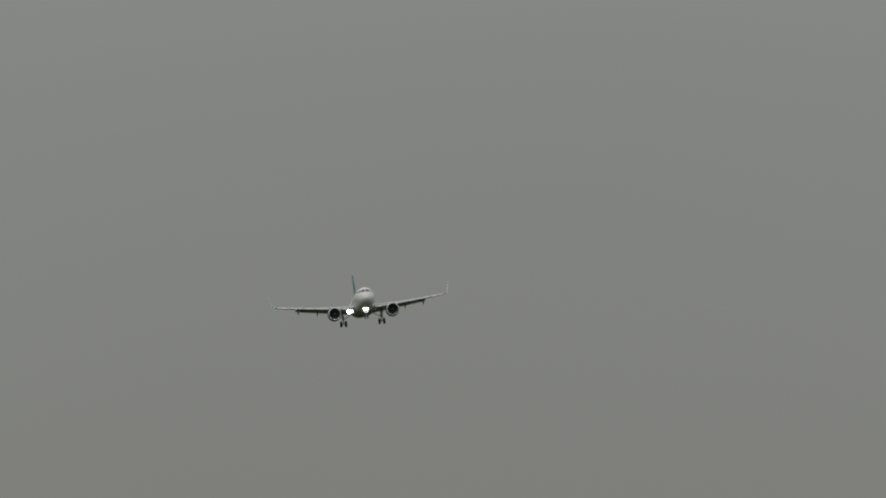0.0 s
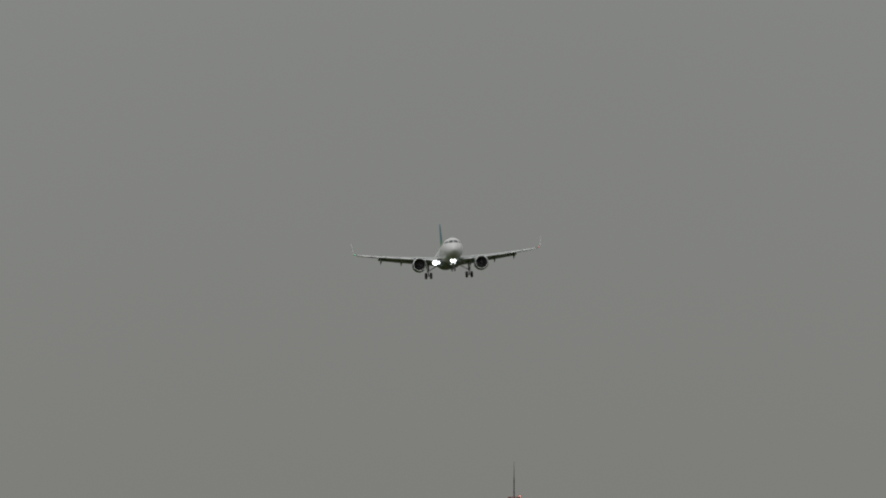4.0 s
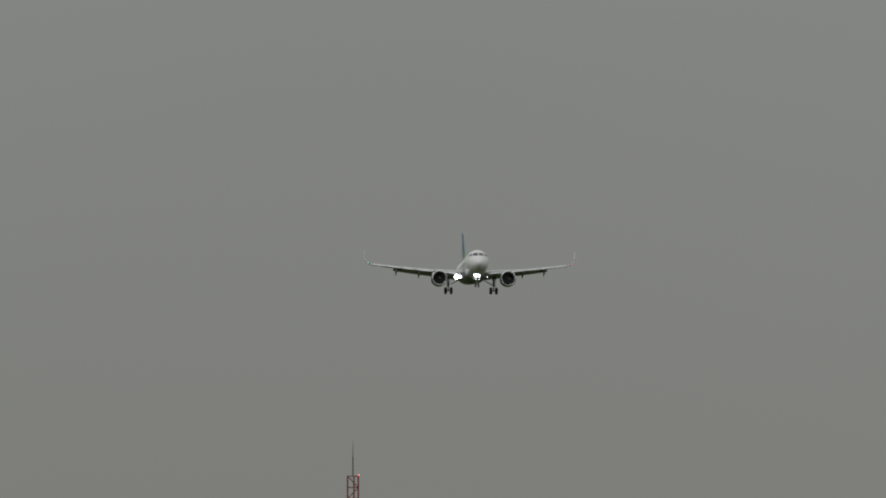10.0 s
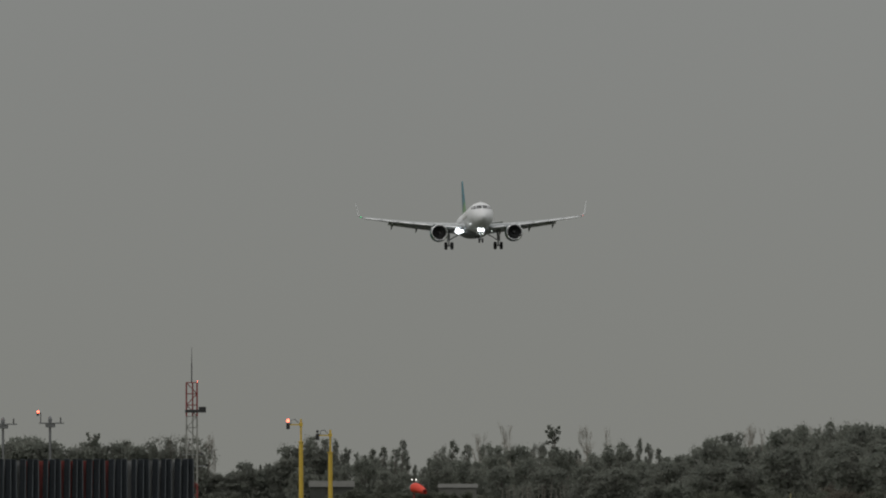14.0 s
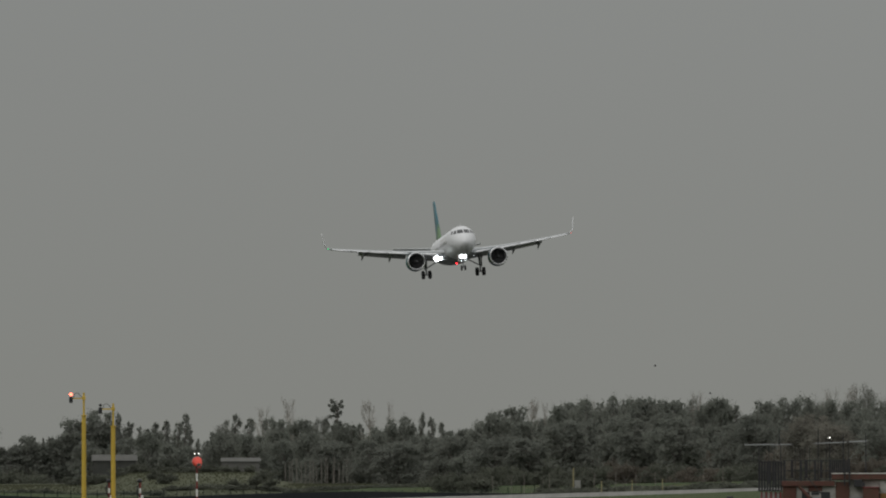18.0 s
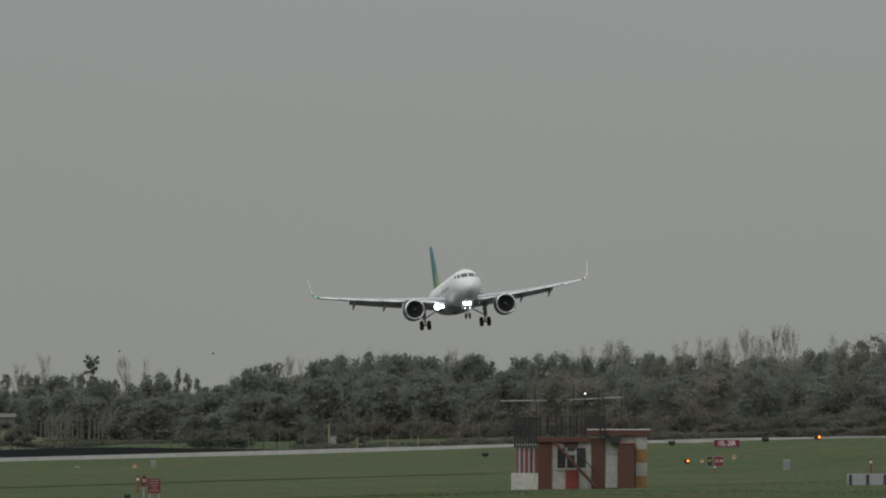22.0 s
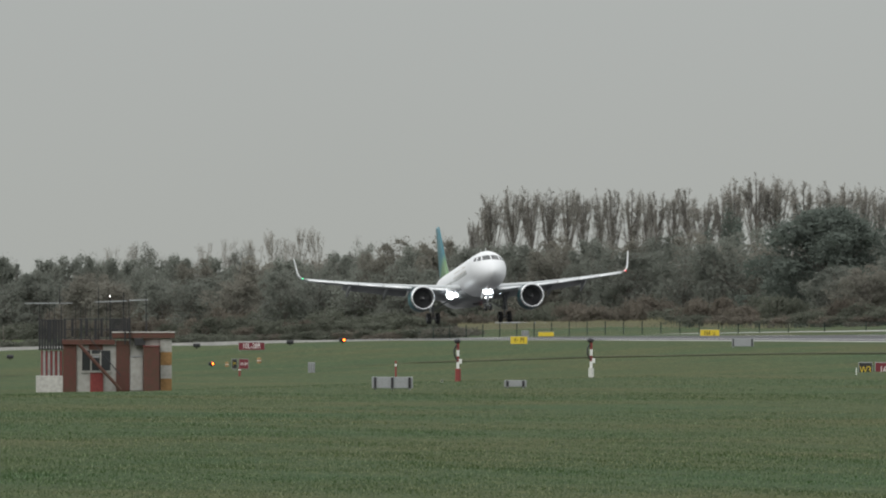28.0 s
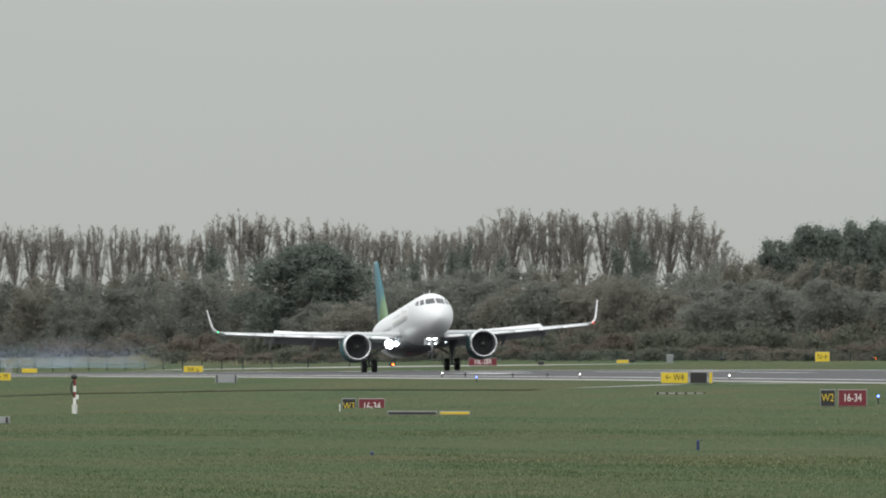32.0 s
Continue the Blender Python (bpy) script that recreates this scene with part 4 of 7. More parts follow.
for _, _, trees in KINDS.values():
    for src in trees:
        if src not in USED:
            for child in list(src.children):
                bpy.data.objects.remove(child)
            bpy.data.objects.remove(src)


# ---- boundary fence and poles behind the runway ----
M_POST = material("dark_green_fence_steel", (0.025, 0.035, 0.03), 0.8, vary=0.1, gloss=0.1)
M_FABRIC = material("black_screen_fabric", (0.016, 0.019, 0.021), 0.95, vary=0.15, gloss=0.05)
M_MESH = material("green_mesh_netting", (0.07, 0.12, 0.10), 0.8, vary=0.1, alpha=0.06)
M_PALE = material("weathered_pale_posts", (0.25, 0.25, 0.235), 0.9, vary=0.15)
fence = tagged(new("fence"), "dark green mesh boundary fence on slim posts", "fence")
post0 = None
for k in range(60):
    y0 = 1500 + 13.0 * k
    x0, x1 = (385.0 - 21.0 * float(smooth01(1900, 2040, yy)) for yy in (y0, y0 + 13))
    z0, z1 = float(gz(x0, y0)), float(gz(x1, y0 + 13))
    tall = 0.60 + 0.40 * float(smooth01(2030, 2160, y0))
    if post0 is None:
        post0 = part("post", boxed(-0.055, 0.055, -0.055, 0.055, -0.1, 1.85, 0.01), M_POST, fence)
        post0.location = (x0, y0, z0)
    else:
        share("post", post0, fence, (x0, y0, z0))
    fence.children[-1].scale = (1, 1, tall)
    bm = bmesh.new()
    loft(bm, [[(x0, y0 + 0.1, z0 + 0.05), (x0 + 0.02, y0 + 0.1, z0 + 0.05), (x0 + 0.02, y0 + 0.1, z0 + 1.7 * tall), (x0, y0 + 0.1, z0 + 1.7 * tall)], [(x1, y0 + 12.9, z1 + 0.05), (x1 + 0.02, y0 + 12.9, z1 + 0.05), (x1 + 0.02, y0 + 12.9, z1 + 1.7 * tall), (x1, y0 + 12.9, z1 + 1.7 * tall)]])
    part("mesh_panel", bm, M_MESH, fence)
# dark screen low along the far end of the field
screen = tagged(new("dark_screen"), "low black fabric screen along the field's far edge", "barrier")
for k in range(34):
    y0 = 2160 + 22.0 * k
    xa = RX - 29.3
    z0, z1 = float(rz(xa, y0)), float(rz(xa, y0 + 22))
    h0, h1 = (0.10 + 1.02 * float(smooth01(2150, 2420, q)) for q in (y0, y0 + 22))
    bm = bmesh.new()
    loft(bm, [[(xa, y0, z0 - 0.1), (xa + 0.1, y0, z0 - 0.1), (xa + 0.1, y0, z0 + h0), (xa, y0, z0 + h0)], [(xa, y0 + 21.9, z1 - 0.1), (xa + 0.1, y0 + 21.9, z1 - 0.1), (xa + 0.1, y0 + 21.9, z1 + h1), (xa, y0 + 21.9, z1 + h1)]])
    part("screen_panel", bm, M_FABRIC, screen)


def field_bank(x, y):
    """Height of a rising meadow beyond the fence, before the far wood: its crest is highest in the middle."""
    a = np.degrees(np.arctan2(x, y))
    d = np.hypot(x, y)
    crest = -5.35 + 2.5 * smooth01(5.76, 5.90, a) - 2.35 * smooth01(6.27, 6.36, a)
    edge = smooth01(3370, 3510, d) * (1 - smooth01(6.80, 6.88, a)) * smooth01(5.0, 5.3, a)
    return gz(x, y) - 0.4 + (crest - gz(x, y) + 0.4) * edge


def pole(h, r, mat, name, label, cat):
    root = tagged(new(name), label, cat)
    part("shaft", rod(bmesh.new(), (0, 0, -0.3), (0, 0, h), r, r * 0.7), mat, root)
    part("cap", ball(bmesh.new(), (0, 0, h), r * 1.1, 6), mat, root)
    return root


M_STEM = material("weathered_grey_brown_stems", (0.17, 0.155, 0.135), 0.9, vary=0.2)
src = pole(4.0, 0.085, M_STEM, "pale_pole", "slim weathered pale pole before the dark wood", "pole")
tagged(src, group="pale poles")
first = True
PR = random.Random(3)
for k in range(40):
    a = 6.37 + 0.48 * (k + PR.uniform(0.05, 0.95)) / 40
    x, y, z = spot(a, 3640 * PR.uniform(0.99, 1.01))
    m = pose(x, y, float(field_bank(x, y)) + 0.1)
    if first:
        src.matrix_basis, first = m, False
        continue
    ob = copy_thing(src, m)
    ob.scale = (1, 1, PR.uniform(0.8, 1.25))
for a in (7.03, 7.09, 7.13, 7.19, 7.21, 7.352, 7.42, 7.484, 7.545, 7.70, 7.76):
    x, y, z = spot(a, row_dist(a, 372.0) * PR.uniform(0.985, 1.01))
    copy_thing(src, pose(x, y, z)).scale = (0.7, 0.7, PR.uniform(0.7, 1.0))
M_YELLOW = material("chrome_yellow_paint", (0.50, 0.34, 0.04), 0.5, vary=0.08)
M_FADEDYEL = material("faded_yellow_paint", (0.26, 0.23, 0.12), 0.7, vary=0.12)
ypole = tagged(pole(2.6, 0.09, M_FADEDYEL, "yellow_marker_pole", "thin yellow marker pole beside the road", "pole"), group="yellow marker poles")
for i, a in enumerate((7.375, 7.472, 7.568)):
    x, y, z = spot(a, row_dist(a, 341.0))
    if i:
        copy_thing(ypole, pose(x, y, z))
    else:
        ypole.matrix_basis = pose(x, y, z)
x, y, z = spot(7.286, row_dist(7.286, 370.0))
mast = tagged(new("signal_post"), "pale yellow post with a white box at its foot", "post")
mast.matrix_basis = pose(x, y, z, 0, 0, -7.286)
part("shaft", rod(bmesh.new(), (0, 0, -0.3), (0, 0, 4.3), 0.13, 0.10, 8), M_FADEDYEL, mast)
part("cap", ball(bmesh.new(), (0, 0, 4.3), 0.14, 6), M_FADEDYEL, mast)
part("box", boxed(0.2, 1.15, -0.3, 0.3, -0.2, 2.3, 0.04), M_PALE, mast, "pale equipment box")
part("box_lid", boxed(0.14, 1.21, -0.36, 0.36, 2.304, 2.42, 0.02), M_PALE, mast)
# far low sheds
M_SHED = material("grey_metal_cladding", (0.17, 0.175, 0.18), 0.6, vary=0.1)
M_WHITE = material("weathered_white_paint", (0.52, 0.52, 0.49), 0.6, scale=1.5, vary=0.14)


def shed(az, d, w, h, lift, label, roof_mat, wall_mat=M_SHED):
    x, y, z = spot(az, d)
    root = tagged(new("shed"), label, "shed")
    root.matrix_basis = pose(x, y, z + lift, 0, 0, -az)
    part("wall", boxed(-w / 2, w / 2, 0, 4, -0.6 - lift, h * 0.75, 0.03), wall_mat, root)
    bm = bmesh.new()
    loft(bm, [[(-w / 2 - 0.3, -0.3, h * 0.75 + 0.004), (w / 2 + 0.3, -0.3, h * 0.75 + 0.004), (w / 2 + 0.3, 4.3, h * 0.75 + 0.004), (-w / 2 - 0.3, 4.3, h * 0.75 + 0.004)], [(-w / 2 - 0.2, 1.2, h), (w / 2 + 0.2, 1.2, h), (w / 2 + 0.2, 2.8, h), (-w / 2 - 0.2, 2.8, h)]])
    part("roof", bm, roof_mat, root)
    for k in range(int(w // 2.2)):
        part("cladding_rib", boxed(-w / 2 + 1 + k * 2.2, -w / 2 + 1.1 + k * 2.2, -0.06, -0.004, 0, h * 0.74), wall_mat, root)
    return root


# meadow green paled in its base colour to stand for haze over the distance
M_MEADOW = material("hazed_pale_meadow", (0.094, 0.096, 0.062), 0.95, scale=0.12, second=(0.062, 0.070, 0.044), gloss=0.05)
tagged(sheet("meadow", np.arange(280.0, 440.0, 5.0), np.arange(3200.0, 3720.0, 20.0), field_bank, M_MEADOW), "rising pale green meadow before the far wood", "grass", kind="structure")
# tussocks repeat the meadow's haze-paled colour
M_TUSSOCK = leaf_material("meadow_tussocks", (0.092, 0.094, 0.060), (0.070, 0.077, 0.049), scale=0.2, per_object=0.0)
tuft_rng = np.random.default_rng(31)
ta, td = np.radians(tuft_rng.uniform(5.3, 6.9, 26000)), tuft_rng.uniform(3290, 3600, 26000)
tx, ty = td * np.sin(ta), td * np.cos(ta)
tp = np.stack([tx, ty, field_bank(tx, ty) + 0.08], 1)
tq = flecks(tuft_rng, tp, 0.17, np.tile((0.0, -1.0, 0.3), (26000, 1)))
tagged(raw("meadow_tussocks", tq.tolist(), np.arange(len(tq)).reshape(-1, 3).tolist(), M_TUSSOCK), "rough tussocks of meadow grass", "grass", kind="stuff")
M_TIMBER = material("dark_open_shed_timber", (0.045, 0.047, 0.042), 0.9, vary=0.2)
M_DULLROOF = material("dull_grey_roof_sheet", (0.098, 0.098, 0.090), 0.8, vary=0.12)
for az, d, w, top, label, roof in ((6.232, 3570, 7.4, 0.15, "long low grey shed before the wood", M_DULLROOF), (5.832, 3600, 8.6, 0.75, "long open shed with a pale flat roof", M_DULLROOF)):
    x, y, z = spot(az, d)
    rest = float(field_bank(x, y))
    shed(az, d, w, top - rest, rest - z, label, roof, M_TIMBER if az < 6 else M_DULLROOF)
shed(9.40, 2400, 6.4, 0.5, 0.0, "low pale shed with a white roof on the bank", M_SHED, M_SHED)
# bushes along the meadow's crest and on its slope
for k in range(15):
    a = 5.70 + 0.62 * (k + TREE_RNG.uniform(0.2, 0.8)) / 15
    if 6.16 < a < 6.30:
        continue
    x, y, z = spot(a, 3530)
    ob = tagged(copy_thing(TREE_RNG.choice(KINDS["thicket"][2][:2]), pose(x, y, float(field_bank(x, y)) - 0.2, 0, 0, TREE_RNG.uniform(0, 360))), group="meadow bushes")
    ob.scale = (TREE_RNG.uniform(0.6, 1.0), TREE_RNG.uniform(0.6, 1.0), TREE_RNG.uniform(0.5, 0.8))
for a, d, k in ((5.955, 3470, 0.62), (5.985, 3455, 0.66), (6.01, 3465, 0.50), (5.93, 3330, 0.30), (6.215, 3440, 0.50), (6.245, 3430, 0.42), (6.19, 3545, 0.5), (6.22, 3548, 0.42), (6.265, 3545, 0.52), (6.28, 3440, 0.60), (6.30, 3460, 0.75), (6.325, 3450, 0.6), (5.80, 3560, 0.55), (5.84, 3565, 0.45), (5.87, 3562, 0.5), (5.62, 3420, 0.4)):
    x, y, z = spot(a, d)
    tagged(copy_thing(KINDS["thicket"][2][0], pose(x, y, float(field_bank(x, y)) - 0.1, 0, 0, 700 * a)), group="meadow bushes").scale = (k, k, k * 1.2)
# rough growth along the meadow's foot, thickest towards the wood
a = 5.45
while a < 6.9:
    x, y, z = spot(a, 3425 + TREE_RNG.uniform(-12, 12))
    low = TREE_RNG.uniform(0.26, 0.46) * (0.7 if a < 5.95 else 1.0)
    tagged(copy_thing(TREE_RNG.choice(KINDS["thicket"][2][:3]), pose(x, y, float(field_bank(x, y)) - 0.15, 0, 0, TREE_RNG.uniform(0, 360))), group="low brambles").scale = (1.15, 1.15, low)
    a += 0.085 if a < 5.95 else 0.055
# brambles close behind the screen and the road
a = 6.88
while a < 8.5:
    if not 7.03 < a < 7.18:
        plant("thicket", a, row_dist(a, 357.0 + TREE_RNG.uniform(-3, 3)), TREE_RNG.uniform(1.2, 2.0), TREE_RNG.uniform(8, 11), "low brambles")
    a += 0.058
a = 8.5
while a < 9.26:
    plant("bush_near", a, row_dist(a, 370.0 + TREE_RNG.uniform(-2, 2)), TREE_RNG.uniform(1.1, 1.9), TREE_RNG.uniform(7, 9), "low brambles")
    a += 0.055
for a, d, h in ((6.885, 3150, 3.6), (6.92, 3120, 4.4), (6.96, 3130, 4.0), (7.0, 3110, 3.0), (7.24, 2960, 3.4), (7.33, 2940, 3.0)):
    plant("thicket", a, d, h, 8.0, "scrub bushes")
# fence across the field past the runway's end
end_fence = tagged(new("fence"), "dark wire fence on close posts past the runway's end", "fence")
post0 = None
for k in range(44):
    x0 = 278.0 + 2.2 * k
    z0 = float(gz(x0, 2965))
    if post0 is None:
        post0 = part("post", boxed(-0.06, 0.06, -0.06, 0.06, -0.2, 1.75, 0.01), M_POST, end_fence)
        post0.location = (x0, 2965, z0)
    else:
        share("post", post0, end_fence, (x0, 2965, z0))
    if k < 43:
        part("mesh_panel", loft(bmesh.new(), [[(xx, 2965.1, zz + 0.05), (xx, 2965.12, zz + 0.05), (xx, 2965.12, zz + 1.6), (xx, 2965.1, zz + 1.6)] for xx, zz in ((x0 + 0.07, z0), (x0 + 2.13, float(gz(x0 + 2.2, 2965))))]), M_MESH, end_fence)


# ---- the airliner: forward is -y, origin on the ground under the main wheels ----
NOSE = -17.7
FUS = [(0.0, 0.04, 3.34, 3.26), (0.12, 0.32, 3.60, 2.98), (0.35, 0.60, 3.88, 2.74), (0.8, 0.95, 4.25, 2.45), (1.4, 1.27, 4.62, 2.20), (2.0, 1.48, 4.98, 2.05), (2.6, 1.64, 5.34, 1.94), (3.3, 1.79, 5.66, 1.86),
       (4.2, 1.90, 5.84, 1.81), (5.5, 1.96, 5.91, 1.79), (7.0, 1.975, 5.92, 1.78), (23.0, 1.975, 5.92, 1.78), (26.0, 1.93, 5.92, 2.08), (29.0, 1.66, 5.88, 2.85), (32.0, 1.20, 5.76, 3.66), (35.0, 0.70, 5.56, 4.40), (37.1, 0.32, 5.36, 4.85), (37.57, 0.12, 5.22, 5.00)]


def fus_at(s):
    """Half width, top and bottom of the hull s metres behind the nose."""
    for a, b in zip(FUS, FUS[1:]):
        if s <= b[0]:
            k = (s - a[0]) / (b[0] - a[0])
            return [p + (q - p) * k for p, q in zip(a[1:], b[1:])]
    return FUS[-1][1:]


def hull_s(x, z):
    """How far behind the nose the forward hull has the point (x, z) on its skin."""
    lo, hi = 0.0, 7.0
    for _ in range(40):
        s = (lo + hi) / 2
        w, t, b = fus_at(s)
        inside = (x / w) ** 2 + ((z - (t + b) / 2) / ((t - b) / 2)) ** 2 < 1
        lo, hi = (lo, s) if inside else (s, hi)
    return hi


def wing_z(x):
    u = max(0.0, abs(x) - 2.0)
    return 2.75 + 0.12 * u + 0.0018 * u * u


def foil(x, le, te, z, thick, tilt=0.0, side=1, n=9):
    """An aerofoil ring at span x from leading to trailing edge (y), leaning nose-down by tilt."""
    c = te - le
    up, dn = [], []
    for i in range(n):
        k = 0.5 - 0.5 * math.cos(math.pi * i / (n - 1))
        h = thick * (2.97 * math.sqrt(k) - 1.26 * k - 3.516 * k * k + 2.843 * k ** 3 - 1.036 * k ** 4) / 1.0
        y = le + c * k
        zz = z + c * math.sin(math.radians(tilt)) * (0.4 - k)
        up.append((side * x, y, zz + h * 0.55)), dn.append((side * x, y, zz - h * 0.45))
    return up + dn[::-1][1:-1]


def le_at(x):
    return NOSE + 11.8 + (x - 1.97) * 0.52


def te_at(x):
    return NOSE + (17.6 if x < 6.4 else 17.6 + (x - 6.4) * 0.26)


def fin_material():
    """Teal fin that fades to yellow-green low at the front."""
    m = material("teal_fin_paint", (0.010, 0.115, 0.15), 0.35, vary=0.05, scale=0.5)
    n, l = m.node_tree.nodes, m.node_tree.links
    b = n["Principled BSDF"]
    old = b.inputs["Base Color"].links[0].from_socket
    tc = n.new("ShaderNodeTexCoord")
    dot = n.new("ShaderNodeVectorMath")
    dot.operation = "DOT_PRODUCT"
    dot.inputs[1].default_value = (0, -0.55, -0.8)
    l.new(tc.outputs["Object"], dot.inputs[0])
    r = n.new("ShaderNodeMapRange")
    r.inputs["From Min"].default_value, r.inputs["From Max"].default_value = -15.2, -13.4
    r.interpolation_type = "SMOOTHSTEP"
    l.new(dot.outputs["Value"], r.inputs["Value"])
    mx = n.new("ShaderNodeMix")
    mx.data_type = "RGBA"
    l.new(r.outputs[0], mx.inputs["Factor"]), l.new(old, mx.inputs["A"])
    mx.inputs["B"].default_value = (0.085, 0.17, 0.065, 1)
    l.new(mx.outputs["Result"], b.inputs["Base Color"])
    return m


WINGS, GEARS = {}, []


def build_airliner():
    root = tagged(new("airliner"), "white twin-engine airliner with teal fin, wheels lowered for landing", "airplane")
    bm = bmesh.new()
    seg = 40
    loft(bm, [[(w * math.cos(2 * math.pi * i / seg), NOSE + s, (t + b) / 2 + (t - b) / 2 * math.sin(2 * math.pi * i / seg)) for i in range(seg)] for s, w, t, b in FUS])
    hull = part("fuselage", bm, M_SKIN, root, "white rounded fuselage", smooth=True)
    # cockpit panes follow the skin
    panes = [((0.06, 4.70), (0.88, 4.66), (0.80, 5.18), (0.06, 5.24)), ((1.00, 4.66), (1.34, 4.62), (1.17, 5.12), (0.92, 5.17)), ((1.43, 4.63), (1.62, 4.68), (1.45, 5.06), (1.27, 5.12))]
    for side in (1, -1):
        for quad in panes:
            bm = bmesh.new()
            n = 5
            grid = []
            for i in range(n):
                row = []
                for j in range(n):
                    u, v = i / (n - 1), j / (n - 1)
                    x = (1 - u) * ((1 - v) * quad[0][0] + v * quad[3][0]) + u * ((1 - v) * quad[1][0] + v * quad[2][0])
                    z = (1 - u) * ((1 - v) * quad[0][1] + v * quad[3][1]) + u * ((1 - v) * quad[1][1] + v * quad[2][1])
                    row.append(bm.verts.new((side * (x + 0.006), NOSE + hull_s(x, z) - 0.014, z + 0.008)))
                grid.append(row)
            for i in range(n - 1):
                for j in range(n - 1):
                    bm.faces.new((grid[i][j], grid[i + 1][j], grid[i + 1][j + 1], grid[i][j + 1]))
            part("cockpit_window", bm, M_GLASS, hull, "dark cockpit pane", smooth=True)
    # belly fairing
    bm = bmesh.new()
    loft(bm, [[(w * math.cos(2 * math.pi * i / 24), NOSE + s, 2.35 + h * math.sin(2 * math.pi * i / 24)) for i in range(24)] for s, w, h in ((10.6, 0.5, 0.3), (11.6, 1.7, 0.72), (13.0, 2.12, 0.92), (17.0, 2.2, 0.98), (19.5, 2.0, 0.85), (21.5, 0.9, 0.45))])
    part("belly_fairing", bm, M_BELLY, root, "greyish belly fairing", smooth=True)
    # lettering reduced to plain slanted shapes on both flanks
    for side in (1, -1):
        for k in range(9):
            s0 = 6.6 + k * 0.95
            z0, z1 = 4.05, (4.95 if k in (0, 4) else 4.65)
            bm = bmesh.new()
            ring = []
            for s, z in ((s0, z0), (s0 + 0.62, z0), (s0 + 0.62, z1), (s0, z1)):
                w, t, b = fus_at(s)
                ring.append(bm.verts.new((side * (w * math.sqrt(1 - ((z - (t + b) / 2) / ((t - b) / 2)) ** 2) + 0.012), NOSE + s, z)))
            bm.faces.new(ring)
            part("title_mark", bm, M_TITLE, hull)
        for k in range(34):
            s0 = 6.2 + k * 0.62
            if 14.8 < s0 < 15.4:
                continue
            bm = bmesh.new()
            ring = []
            for s, z in ((s0, 3.98), (s0 + 0.24, 3.98), (s0 + 0.24, 3.64), (s0, 3.64)):
                w, t, b = fus_at(s)
                ring.append(bm.verts.new((side * (w * math.sqrt(1 - ((z - (t + b) / 2) / ((t - b) / 2)) ** 2) + 0.008), NOSE + s, z)))
            bm.faces.new(ring)
            part("cabin_window", bm, M_GLASS, hull)
    for s, side in ((4.6, 1), (4.6, -1), (30.0, 1), (30.0, -1)):
        bm = bmesh.new()
        for a, b2 in (((s, 2.9), (s + 0.03, 4.75)), ((s + 0.85, 2.9), (s + 0.88, 4.75)), ((s, 4.72), (s + 0.88, 4.75))):
            ring = []
            for ss, z in ((a[0], a[1]), (b2[0], a[1]), (b2[0], b2[1]), (a[0], b2[1])):
                w, t, b = fus_at(ss)
                ring.append(bm.verts.new((side * (w * math.sqrt(max(0.01, 1 - ((z - (t + b) / 2) / ((t - b) / 2)) ** 2)) + 0.009), NOSE + ss, z)))
            bm.faces.new(ring)
        part("cabin_door", bm, M_WING, hull, "thin grey door outline")
    # aerials on the roof
    for s in (8.0, 13.5):
        bm = bmesh.new()
        loft(bm, [[(0.03, NOSE + s, 5.88), (0, NOSE + s - 0.2, 5.88), (-0.03, NOSE + s, 5.88), (0, NOSE + s + 0.3, 5.88)], [(0.012, NOSE + s + 0.3, 6.38), (0, NOSE + s + 0.2, 6.38), (-0.012, NOSE + s + 0.3, 6.38), (0, NOSE + s + 0.42, 6.38)]])
        part("blade_aerial", bm, M_SKIN, root)
    part("blade_aerial", loft(bmesh.new(), [[(0.035, NOSE + 4.9, 5.84), (0, NOSE + 4.7, 5.82), (-0.035, NOSE + 4.9, 5.84), (0, NOSE + 5.2, 5.86)], [(0.02, NOSE + 5.15, 6.24), (0, NOSE + 5.05, 6.24), (-0.02, NOSE + 5.15, 6.24), (0, NOSE + 5.3, 6.24)]]), M_SKIN, root)
    for side in (1, -1):
        # wing box
        bm = bmesh.new()
        loft(bm, [foil(x, le_at(x), te_at(x), wing_z(x), th, 2.5 - 0.2 * x, side) for x, th in ((1.2, 0.98), (2.0, 0.92), (4.0, 0.72), (6.4, 0.52), (9.0, 0.40), (11.5, 0.31), (14.0, 0.24), (16.85, 0.17))])
        wing = part("wing", bm, M_WING, root, "pale grey swept wing", smooth=True)
        WINGS[side] = wing
        # drooped slats along the leading edge
        for x0, x1 in ((2.3, 5.0), (6.5, 9.2), (9.25, 11.6), (11.65, 14.0), (14.05, 16.6)):
            bm = bmesh.new()
            loft(bm, [foil(x, le_at(x) - 0.30, le_at(x) + 0.42 - 0.01 * x, wing_z(x) - 0.16 + 0.004 * x, 0.30 - 0.009 * x, -18, side) for x in (x0, (x0 + x1) / 2, x1)])
            part("slat", bm, M_SLAT, wing, "bright drooped slat", smooth=True)
        # flaps run out behind and below
        for x0, x1 in ((2.15, 6.3), (6.5, 12.9)):
            bm = bmesh.new()
            loft(bm, [foil(x, te_at(x) - 0.25, te_at(x) + (1.4 if x < 6.4 else 1.3 - 0.05 * (x - 6.4)), wing_z(x) - 0.26, 0.24, 20, side) for x in (x0, (x0 + x1) / 2, x1)])
            part("flap", bm, M_WINGLOW, wing, "grey flap run out for landing", smooth=True)
        bm = bmesh.new()
